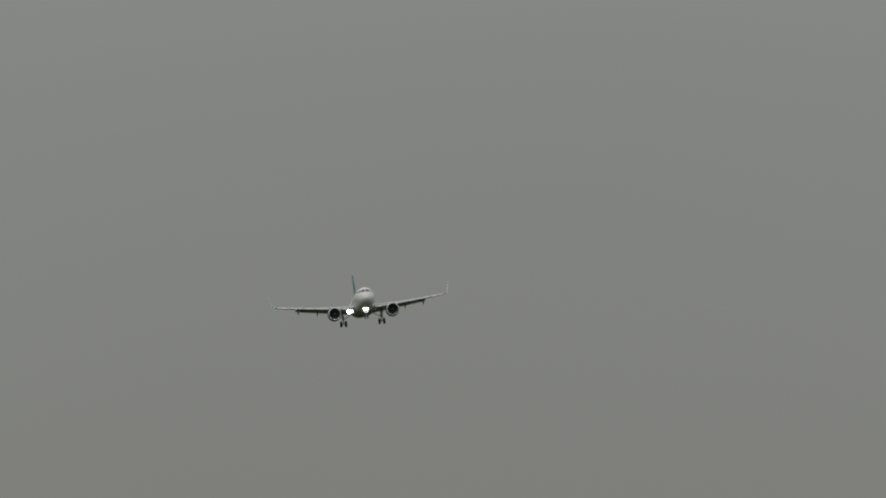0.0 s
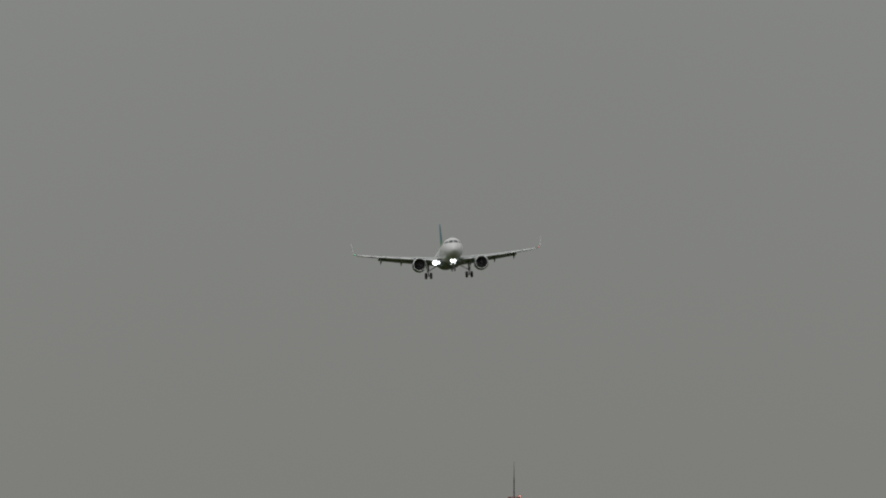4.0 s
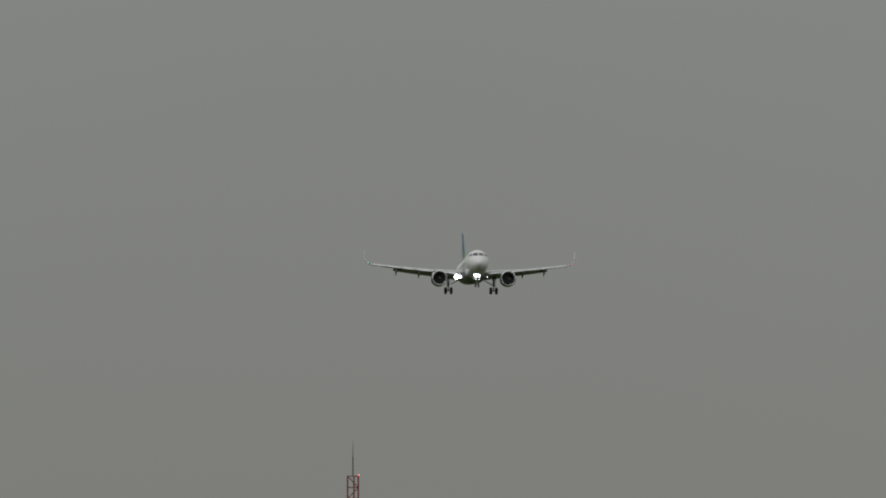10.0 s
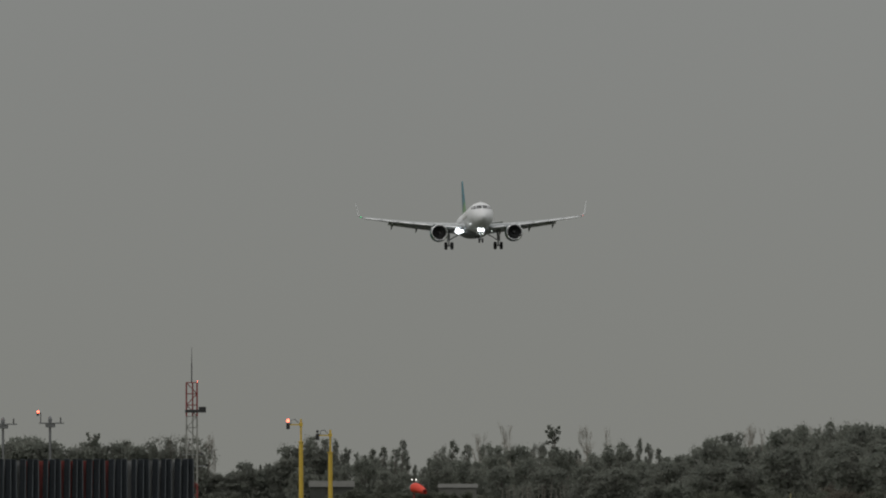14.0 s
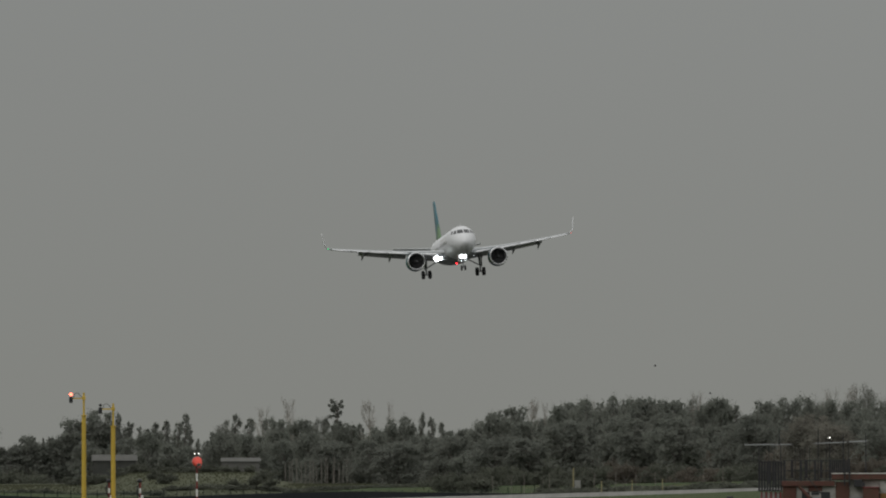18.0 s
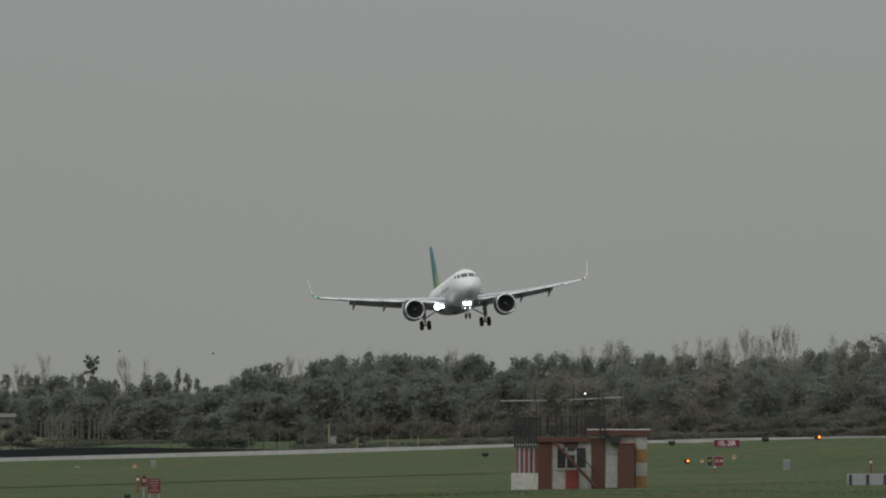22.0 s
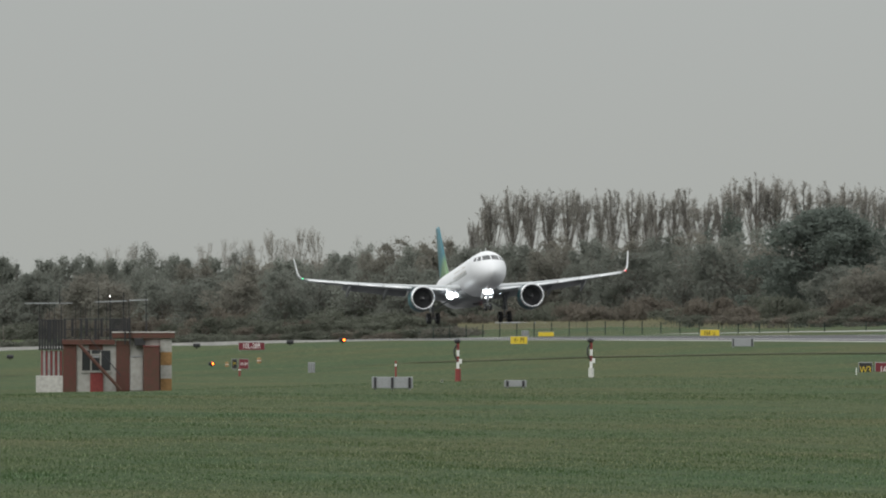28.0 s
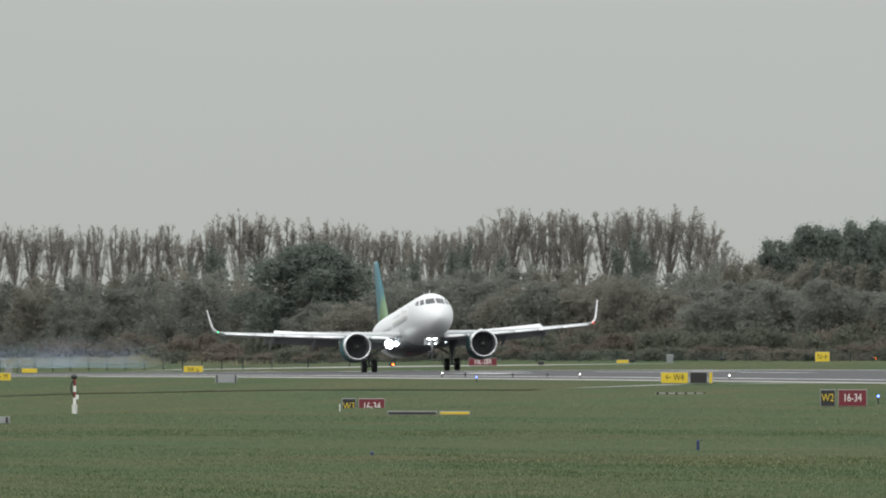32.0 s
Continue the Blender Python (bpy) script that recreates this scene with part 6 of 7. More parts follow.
instrument_post(5.913, 1490, M_WHITE, "red and white instrument post far down the field")


def notice(az, d, w, h, label, disc_side, lift=0.3):
    """A red notice board on two legs, its small print as bars, with a round stop board beside it."""
    root = stand("notice_board", label, "sign", az, d, group="red notices")
    board = part("board", boxed(-w / 2, w / 2, -0.03, 0.03, lift, lift + h, 0.01), M_SIGNRED, root)
    for k in range(5):
        ww = w * (0.36, 0.38, 0.3, 0.16, 0.36)[k]
        part("text_bar", boxed(-ww, ww, -0.036, -0.032, lift + h * (0.85 - 0.17 * k), lift + h * (0.895 - 0.17 * k)), M_GREY, board)
    for x in (-w * 0.36, w * 0.36):
        part("leg", boxed(x - 0.03, x + 0.03, -0.025, 0.025, -0.15, lift + 0.002), M_GREY, root)
    stop = stand("stop_board", "round red stop board on a pole", "sign", az + disc_side, d, turn=58, group="stop boards")
    part("pole", rod(bmesh.new(), (0, 0, -0.15), (0, 0, 0.85), 0.035), M_GREY, stop)
    disc = part("disc", rod(bmesh.new(), (0, -0.03, 0.95), (0, 0.0, 0.95), 0.30, seg=20), M_SIGNRED, stop)
    words("STOP", 0.22, M_SIGNWHT, disc, 0, -0.038, 0.95)


notice(6.732, 942, 0.65, 0.78, "red notice board with white lines of small print", -0.034)
notice(6.200, 910, 0.56, 0.72, "red notice board with white lines of small print", 0.030, 0.26)
barr = stand("red_barrier", "red water-filled barrier with a pale top", "barrier", 6.110, 888)
part("body", boxed(-0.44, 0.44, -0.2, 0.2, -0.05, 0.76, 0.04), M_RED, barr)
part("top", boxed(-0.45, 0.45, -0.21, 0.21, 0.764, 0.82, 0.01), M_SIGNWHT, barr)
part("foot", boxed(-0.46, 0.46, -0.26, 0.26, -0.06, 0.04, 0.01), M_DARK, barr)
bar2 = stand("red_barrier", "low red plastic barrier lying in grass", "barrier", 6.213, 900)
part("body", boxed(-0.5, 0.5, -0.2, 0.2, -0.05, 0.3, 0.06), M_RED, bar2)
part("end_lug", boxed(0.504, 0.56, -0.08, 0.08, 0.0, 0.2, 0.01), M_RED, bar2)
meter = stand("survey_stand", "grey three-legged instrument stand", "tripod", 6.165, 914)
part("head", boxed(-0.2, 0.2, -0.08, 0.08, 0.52, 0.62, 0.02), M_GREY, meter)
for x, y in ((-0.16, -0.1), (0.16, -0.1), (0, 0.16)):
    part("leg", rod(bmesh.new(), (x, y, -0.05), (x * 0.4, y * 0.4, 0.53), 0.025), M_GREY, meter)


# ---- the painted hut ----
M_HUTW = material("grimy_white_wall_paint", (0.40, 0.395, 0.37), 0.8, scale=1.0, second=(0.21, 0.205, 0.18), vary=0.25, bump=0.006)


def build_hut():
    root = stand("monitor_hut", "small flat-roofed hut with red and white painted panels and roof railings", "hut", 8.082, 1030, 0.0)
    u = 0.01073

    def block(name, x0, x1, y0, y1, front, back, mat, parent=root, label="", bev=0.015):
        """A block from drawing units: across x0..x1, up from y1 to y0, set from front to back."""
        return part(name, boxed((x0 - 472) * u, (x1 - 472) * u, front, back, (600 - y1) * u - (0.12 if y1 > 580 else 0), (600 - y0) * u, bev), mat, parent, label)

    block("block_base", 105, 248, 517, 600, 0.0, 3.0, M_BLOCK, label="stained concrete block base")
    core = block("wall", 252, 600, 352, 600, 0.12, 3.6, M_HUTW, label="grimy white painted wall")
    for x0, x1, y0, y1, m in ((248, 320, 352, 597, M_BRICK), (385, 460, 352, 379, M_BRICK), (393, 462, 497, 597, M_RED), (530, 603, 330, 592, M_BRICK)):
        block("painted_panel", x0, x1, y0, y1, 0.02, 0.116, m, core)
    win = block("window", 348, 500, 382, 488, 0.03, 0.112, M_GLASS, core, "dark window")
    for x0, x1, y0, y1 in ((393, 401, 380, 490), (444, 452, 380, 490), (393, 452, 400, 408), (340, 508, 489, 499), (346, 350, 380, 490)):
        block("window_frame", x0, x1, y0, y1, -0.02, 0.026, M_HUTW, win, bev=0.004)
    block("blind", 404, 442, 410, 420, 0.0, 0.022, M_GREY, win, bev=0.003)
    roof = block("roof", 244, 525, 325, 351, -0.15, 3.8, M_BRICK, label="dark red flat roof edge")
    block("annex_wall", 604, 822, 318, 598, 0.16, 3.9, M_HUTW, label="grimy white annex wall")
    block("door", 606, 672, 418, 583, 0.06, 0.155, M_HUTW, label="plain dull white door")
    block("door_frame", 603, 605, 412, 588, 0.03, 0.15, M_GREY, bev=0.002)
    block("lintel", 604, 675, 410, 416, 0.02, 0.15, M_GREY, bev=0.002)
    block("store_box", 675, 760, 362, 592, -0.75, 0.15, M_BRICK, label="rust-red store box")
    block("store_lid", 672, 764, 356, 361, -0.8, 0.15, M_RED)
    for y0, y1, m in ((318, 390, M_HUTW), (390, 460, M_OCHRE), (460, 531, M_HUTW), (531, 588, M_OCHRE)):
        block("corner_band", 764, 826, y0 + 0.5, y1 - 0.5, 0.02, 0.155, m)
    block("annex_roof", 510, 842, 288, 316, -0.2, 4.1, M_BRICK, label="rust-red roof slab")
    block("roof_lip", 508, 844, 283, 287, -0.22, 4.12, M_WHITE)
    block("roof_unit", 628, 684, 330, 356, -0.5, 0.0, M_DARK)
    hood = block("roof_unit_hood", 624, 672, 317, 331, -0.5, 0.1, M_DARK)
    part("drain_pipe", rod(bmesh.new(), ((763 - 472) * u, -0.04, 0.0), ((763 - 472) * u, -0.04, 210 * u), 0.035), M_DARK, root)
    # caged ladder bay with striped slats
    for k in range(9):
        x = 133 + k * 12.6
        block("slat", x, x + 7, 382, 516, 0.1, 0.16, M_RED if k % 2 == 0 else M_HUTW, bev=0.004)
    block("bay_back", 130, 246, 384, 516, 0.6, 0.68, M_SHED)
    for k in range(9):
        x = 120 + k * 14.6
        block("screen_bar", x - 1, x + 10, 218, 380, 0.0, 0.1, M_DARK, bev=0.004)
    for y in (222, 275, 372):
        block("screen_rail", 118, 244, y, y + 5, 0.085, 0.12, M_DARK, bev=0.002)
    # railing round the lower roof
    for x in (258, 298, 345, 375, 421, 453, 500):
        block("rail_post", x - 6.5, x + 6.5, 212, 345 if x in (258, 345, 421, 500) else 308, -0.12 if x in (258, 345, 421, 500) else 3.3, -0.04 if x in (258, 345, 421, 500) else 3.38, M_DARK, bev=0.004)
    for y, yb in ((214, -0.04), (268, -0.04), (268, 3.3), (316, -0.04)):
        block("handrail", 254, 606, y, y + 4, yb, yb + 0.05, M_DARK, bev=0.003)
    for k in range(9):
        x = 510 + k * 11
        block("rail_post", x - 1, x + 7.5, 212, 280, 0.4, 0.46, M_DARK, bev=0.003)
    for x in (578, 603):
        block("rail_post", x - 4, x + 4, 206, 350, -0.3, -0.22, M_DARK, bev=0.004)
    # outside stair
    bm = bmesh.new()
    a, b = Vector(((335 - 472) * u, -0.35, (600 - 352) * u)), Vector(((556 - 472) * u, -0.35, 0.1))
    rod(bm, a, b, 0.09, seg=6)
    stair = part("stair_stringer", bm, M_BRICK, root, "dark red stair stringer")
    a2, b2 = a + Vector((0, -0.7, 0)), b + Vector((0, -0.7, 0))
    part("stair_stringer", rod(bmesh.new(), a2, b2, 0.09, seg=6), M_BRICK, root)
    for k in range(11):
        c = a.lerp(b, (k + 0.5) / 11)
        part("tread", boxed(c.x - 0.12, c.x + 0.12, -1.0, -0.4, c.z - 0.02, c.z + 0.02), M_DARK, root)
    part("stair_rail", rod(bmesh.new(), a2 + Vector((0.5, 0, 0.5)), b2 + Vector((0.0, 0, 0.8)), 0.03, seg=6), M_DARK, root)
    # aerials
    def mast(x, y0, y1, r=0.03, mat=M_DARK, depth=1.8):
        part("mast", rod(bmesh.new(), ((x - 472) * u, depth, (600 - y1) * u), ((x - 472) * u, depth, (600 - y0) * u), r, r * 0.6, 6), mat, root)

    def boom(x0, x1, y, z_end, depth=1.8):
        part("boom", rod(bmesh.new(), ((x0 - 472) * u, depth, (600 - y) * u), ((x1 - 472) * u, depth, (600 - z_end) * u), 0.035, 0.03, 6), M_GREY, root)

    boom(45, 298, 133, 131), boom(416, 588, 126, 119), boom(600, 700, 117, 113)
    for x, y0, y1 in ((123, 133, 380), (238, 133, 340), (230, 42, 133), (437, 45, 335), (480, 128, 335), (498, 98, 335), (598, 119, 300), (690, 66, 300), (175, 134, 340), (203, 134, 340), (315, 140, 340), (367, 138, 340), (340, 150, 340), (392, 138, 340), (570, 72, 300)):
        mast(x, y0, y1, 0.03 if y0 > 100 and x not in (123, 238, 498) else 0.045)
    part("lamp", ball(bmesh.new(), ((498 - 472) * u, 1.8, (600 - 94) * u), 0.042, 10), M_WHITEL, root, "small white lamp on a mast")
    return root


build_hut()


# ---- tall things at the far left of the field ----
M_RIB = material("slate_grey_rib_steel", (0.017, 0.020, 0.024), 0.9, 0.0, scale=1.2, vary=0.2, gloss=0.15)
M_RIBEDGE = material("pale_rib_edge", (0.085, 0.095, 0.105), 0.7, 0.0, vary=0.1, gloss=0.2)
blast = stand("blast_screen", "tall slate-grey ribbed blast screen with red and white backing", "screen", 5.172, 1300)
rib = edge = None
HB = 6.58
for k in range(46):
    x = 5.05 - 0.53 * k
    w = 0.40 if k % 4 else 0.32
    bm = bmesh.new()
    lean = 0.10 if k % 3 else -0.05
    loft(bm, [[(x, -0.22, -0.3), (x - w, -0.05, -0.3), (x - w, 0.12, -0.3), (x, 0.02, -0.3)], [(x + lean, -0.12, HB - 0.04 * (k % 2)), (x - w + lean, 0.05, HB - 0.04 * (k % 2)), (x - w + lean, 0.22, HB), (x + lean, 0.12, HB)]])
    rb = part("rib", bm, M_RIB, blast)
    bm = bmesh.new()
    rod(bm, (x + 0.03, -0.24, -0.3), (x + lean + 0.03, -0.14, HB - 0.05), 0.035, seg=5)
    part("rib_edge", bm, M_RIBEDGE, rb)
for k in range(8):
    part("backing_panel", boxed(5.0 - 3.0 * (k + 1), 4.98 - 3.0 * k, 0.5, 0.6, -0.3, HB - 0.15), M_RED if k in (2, 3, 6) else M_SHED, blast, "red backing panel" if k in (2, 3, 6) else "")


def light_mast(az, d, top, label):
    """A pole with a small platform, a dome, a vane and an obstruction lamp on an arm."""
    root = stand("light_mast", label, "mast", az, d, group="light masts")
    part("pole", rod(bmesh.new(), (0, 0, -0.3), (0, 0, top), 0.13, 0.10, 10), M_STRUT, root)
    part("platform", boxed(-0.85, 1.1, -0.3, 0.3, top, top + 0.1, 0.01), M_STRUT, root)
    part("gearbox", boxed(-0.35, 0.4, -0.25, 0.25, top - 0.28, top - 0.004, 0.03), M_STRUT, root)
    part("dome", ball(bmesh.new(), (0, 0, top + 0.3), 0.2, 12, (0.8, 0.8, 1.6)), M_STRUT, root)
    part("sensor", rod(bmesh.new(), (0.82, 0, top + 0.1), (0.82, 0, top + 0.5), 0.05), M_DARK, root)
    part("arm", rod(rod(bmesh.new(), (-0.72, 0, top + 0.1), (-0.72, 0, top + 0.85), 0.035), (-0.72, 0, top + 0.85), (-0.92, 0, top + 0.85), 0.035), M_DARK, root)
    lamp = part("lamp_case", boxed(-1.04, -0.86, -0.1, 0.1, top + 0.62, top + 0.86, 0.02), M_DARK, root)
    part("lens", ball(bmesh.new(), (-0.92, -0.05, top + 0.92), 0.10, 12), M_NAVR, lamp, "red glowing obstruction lamp")


light_mast(4.791, 1400, 9.35, "grey mast with platform and a red obstruction lamp")
light_mast(4.940, 1400, 9.42, "grey mast with platform and a red obstruction lamp")


def build_tower():
    az, d = 5.389, 1900
    root = stand("lattice_tower", "red and white steel lattice tower with a whip aerial", "tower", az, d)
    z0 = root.location.z
    zt = 12.3 - z0
    w = 0.56
    levels = [zt - 1.18 * k for k in range(14) if zt - 1.18 * k > -0.3]
    for k, (za, zb) in enumerate(zip(levels, levels[1:])):
        m = M_RED if k < 3 or k >= 9 else M_PALE
        for sx, sy in ((-w, -w), (w, -w), (w, w), (-w, w)):
            part("leg", boxed(sx - 0.085, sx + 0.085, sy - 0.085, sy + 0.085, zb, za), m, root)
        bm = bmesh.new()
        for (xa, ya), (xb, yb) in (((-w, -w), (w, -w)), ((-w, w), (w, w)), ((-w, -w), (-w, w)), ((w, -w), (w, w))):
            rod(bm, (xa, ya, za), (xb, yb, za), 0.05, seg=4)
            rod(bm, (xa, ya, zb) if k % 2 else (xa, ya, za), (xb, yb, za) if k % 2 else (xb, yb, zb), 0.045, seg=4)
        part("bracing", bm, m, root)
        part("cable", rod(bmesh.new(), (0.1, -w, zb), (0.1, -w, za), 0.08, seg=5), m, root)
    part("whip", rod(rod(bmesh.new(), (0, 0, zt), (0, 0, zt + 2.0), 0.07, 0.06, 6), (0, 0, zt + 2.0), (0, 0, zt + 3.75), 0.045, 0.015, 6), M_DARK, root)
    part("top_lamp", ball(bmesh.new(), (w + 0.05, -w, zt + 0.12), 0.045, 8), M_NAVR, root)
    part("platform", boxed(-0.7, 1.5, -0.7, 0.7, zt - 3.15, zt - 2.85, 0.02), M_DARK, root)
    part("platform_rail", boxed(0.75, 1.5, -0.7, -0.64, zt - 2.85, zt - 2.55), M_DARK, root)
    for dz, x1 in ((7.6, 1.2), (8.8, 1.75)):
        part("side_arm", rod(bmesh.new(), (-1.0 if dz < 8 else 0, -w, zt - dz), (x1, -w, zt - dz), 0.05, seg=5), M_GREY, root)
        part("side_lamp", boxed(x1 - 0.3, x1, -w - 0.12, -w + 0.1, zt - dz, zt - dz + 0.22, 0.02), M_DARK, root)


build_tower()


def gantry_post(az, d, top, lit, label):
    """A yellow stepped post with an arm to one side."""
    root = stand("yellow_post", label, "post", az, d, group="yellow posts")
    part("shaft", rod(bmesh.new(), (0, 0, -0.3), (0, 0, top - 1.9), 0.20, 0.18, 12), M_YELLOW, root)
    part("collar", rod(bmesh.new(), (0, 0, top - 1.95), (0, 0, top - 1.85), 0.24, 0.24, 12), M_YELLOW, root)
    part("upper_shaft", rod(bmesh.new(), (0, 0, top - 1.86), (0, 0, top), 0.085, 0.085, 10), M_YELLOW, root)
    part("arm", boxed(-0.95, -0.06, -0.05, 0.05, top - 0.52, top - 0.42), M_YELLOW, root)
    part("clamp", boxed(-0.14, 0.14, -0.12, 0.12, top - 0.62, top - 0.3, 0.02), M_YELLOW, root)
    bm = bmesh.new()
    pts = [(-0.85, 0, top - 0.45), (-0.8, 0, top - 0.1), (-0.5, 0, top - 0.02), (-0.15, 0, top - 0.4)]
    for a, b in zip(pts, pts[1:]):
        rod(bm, a, b, 0.025, seg=5)
    part("cable", bm, M_DARK, root)
    head = part("lamp_head", boxed(-1.22, -0.92, -0.14, 0.14, top - 0.85, top - 0.32, 0.04), M_DARK, root)
    part("lens", ball(bmesh.new(), (-1.07, -0.05, top - 0.14), 0.13, 12), M_NAVR if lit else M_GLASS, head, "red glowing lamp" if lit else "dark lamp lens")


gantry_post(5.735, 1500, 10.13, True, "tall yellow post with red warning lamp on an arm")
gantry_post(5.828, 1500, 9.24, False, "tall yellow post with dark lamp on an arm")

sock = stand("windsock", "orange windsock on a red and white banded pole", "windsock", 6.093, 1610)
zz = 0.0
for k in range(7):
    part("pole_band", rod(bmesh.new(), (0, 0, zz - (0.25 if k == 0 else 0)), (0, 0, zz + 0.68), 0.085, 0.08, 10), M_SIGNWHT if k % 2 == 0 else M_RED, sock)
    zz += 0.684
part("crosshead", rod(rod(bmesh.new(), (0, 0, zz), (0, 0, zz + 0.36), 0.04), (-0.22, 0, zz + 0.34), (0.22, 0, zz + 0.34), 0.035), M_DARK, sock)
for x in (-0.18, 0.18):
    part("flood_lamp", ball(bmesh.new(), (x, -0.05, zz + 0.40), 0.055, 10), M_WHITEL, sock, "small white lamp")
bm = bmesh.new()
lathe(bm, [(0.0, 0.44), (0.3, 0.45), (0.9, 0.41), (1.7, 0.33), (2.4, 0.22)], at=(0, 0.12, 0), seg=20)
for v in bm.verts:
    v.co.z -= 0.10 * max(0, v.co.y - 0.4) ** 1.6
cloth = part("sock", bm, M_ORANGE, sock, "orange cloth sock swinging in the wind", smooth=True)
cloth.location = (0, 0, zz - 0.32)
part("hoop", lathe(bmesh.new(), [(-0.02, 0.45), (0.0, 0.47), (0.03, 0.45)], at=(0, 0.12, 0), seg=20), M_GREY, cloth)


def road_car(name, paint, label, top_mat=None, length=4.3, group="cars"):
    """A car with its own glass and wheels; it points along local x."""
    root = tagged(new(name), label, "car", group)
    L = length
    bm = bmesh.new()
    prof = [(-L / 2, 0.35), (-L / 2, 0.78), (-L / 2 + 0.35, 0.92), (-L * 0.24, 1.42), (L * 0.10, 1.45), (L * 0.28, 0.98), (L / 2 - 0.15, 0.82), (L / 2, 0.6), (L / 2, 0.35)]
    loft(bm, [[(x, y * (0.86 if z > 1.0 else 1.0), z) for x, z in prof] for y in (-0.87, 0.87)])
    body = part("body", bm, paint, root)
    bm = bmesh.new()
    for y in (-0.80, 0.80):
        f = [bm.verts.new((x, y, z)) for x, z in ((-L * 0.28, 1.0), (-L * 0.21, 1.36), (L * 0.08, 1.38), (L * 0.22, 1.0))]
        bm.faces.new(f if y < 0 else f[::-1])
    part("side_window", bm, M_GLASS, body)
    for sx in (-L * 0.31, L * 0.31):
        for sy in (-0.83, 0.83):
            wheel = part("wheel", rod(bmesh.new(), (sx, sy - 0.1, 0.32), (sx, sy + 0.1, 0.32), 0.32, seg=16), M_TYRE, root)
            part("hub", rod(bmesh.new(), (sx, sy - 0.11, 0.32), (sx, sy + 0.11, 0.32), 0.17, seg=12), M_RIM, wheel)
    for sy in (-0.6, 0.6):
        part("headlight", ball(bmesh.new(), (L / 2 - 0.06, sy, 0.68), 0.1, 8), M_SIGNWHT, root)
        part("tail_light", boxed(-L / 2 - 0.02, -L / 2 + 0.03, sy - 0.1, sy + 0.1, 0.7, 0.85), M_RED, root)
    if top_mat:
        part("side_stripe", boxed(-L / 2 + 0.2, L / 2 - 0.3, -0.885, -0.872, 0.5, 0.72), top_mat, root)
        part("roof_lamp", boxed(-0.5, -0.3, -0.5, 0.5, 1.452, 1.56, 0.03), M_AMBER, root)
    return root


M_LIME = material("lime_yellow_car_paint", (0.34, 0.40, 0.05), 0.35, vary=0.04)
M_SILVER = material("silver_car_paint", (0.26, 0.27, 0.28), 0.3, 0.4, vary=0.04)
ops = road_car("airfield_car", M_LIME, "lime yellow airfield car with red stripe parked on grass", M_RED, group="airfield cars")
x, y, z = spot(5.940, 892)
ops.matrix_basis = pose(x, y, z - 0.2, 0, 0, -5.955)
car_a = road_car("road_car", M_SILVER, "silver car driving along the road behind the fence")
car_b = road_car("road_car", M_SILVER, "silver car driving along the road behind the fence")


# ---- parts that move: spoilers, beacon, tyre smoke ----


def flakes(n, spread, size, seed):
    """A drifting cloud of tiny flakes, thick in its heart and thinning outward."""
    rng = np.random.default_rng(seed)
    p = rng.normal(0, 1, (n, 3)) * np.array(spread)
    p[:, 2] = np.abs(p[:, 2])
    tri = p[:, None, :] + rng.normal(0, size, (n, 3, 3))
    return tri.reshape(-1, 3).tolist(), np.arange(3 * n).reshape(n, 3).tolist()


M_SMOKE = leaf_material("tyre_smoke", (0.44, 0.58, 0.76), (0.50, 0.62, 0.78), per_object=0.0, through_light=0.5)
PUFFS = []
for k in range(4):
    v, f = flakes(19000, (1.1, 2.9, 1.25), 0.0110, 20 + k)
    PUFFS.append(tagged(raw("smoke_puff", v, f, M_SMOKE), "thin blue-grey puff of tyre smoke over the runway", "smoke", "tyre smoke"))
SPOILERS = []
for side in (1, -1):
    for x0, x1 in ((2.6, 5.6), (6.5, 8.4), (8.42, 10.3), (10.32, 12.3)):
        a, b = (Vector((side * x, te_at(x) - 1.0, wing_z(x) + 0.17)) for x in (x0, x1))
        xx = (b - a).normalized() * side
        zz_ = (Vector((0, 0, 1)) - xx * xx.z).normalized()
        rest = Matrix((xx, zz_.cross(xx), zz_)).transposed().to_4x4()
        rest.translation = (a + b) / 2
        hl = (b - a).length / 2
        bm = bmesh.new()
        loft(bm, [[(x, 0, 0.0), (x, 0.85, -0.06), (x, 0.85, -0.085), (x, 0, -0.05)] for x in (-hl, hl)])
        ob = part("spoiler", bm, M_SKIN, WINGS[side], "pale spoiler panel on the wing")
        SPOILERS.append((ob, rest))
# beacon oversized to stand for its glow; the tube is added to narrow the flash
beacon = part("beacon", lathe(ball(bmesh.new(), (0, 0.02, 0), 0.12, 12), [(-0.78, 0.20), (-0.78, 0.215), (-0.05, 0.215), (-0.05, 0.002)], seg=14), M_DUCT, airliner, "anti-collision beacon under the belly")
beacon.location = (0, -3.6, 1.38)
bm = bmesh.new()
bmesh.ops.create_cone(bm, cap_ends=True, segments=14, radius1=0.17, radius2=0.17, depth=0.04, matrix=Matrix.Translation((0, -0.085, 0)) @ Matrix.Rotation(radians(90), 4, "X"))
part("beacon_flash", bm, M_FLASH, beacon, "turning red flash lens")


# ---- two birds over the wood ----
M_BIRD = material("dark_plumage", (0.03, 0.03, 0.032), 0.8, vary=0.2)


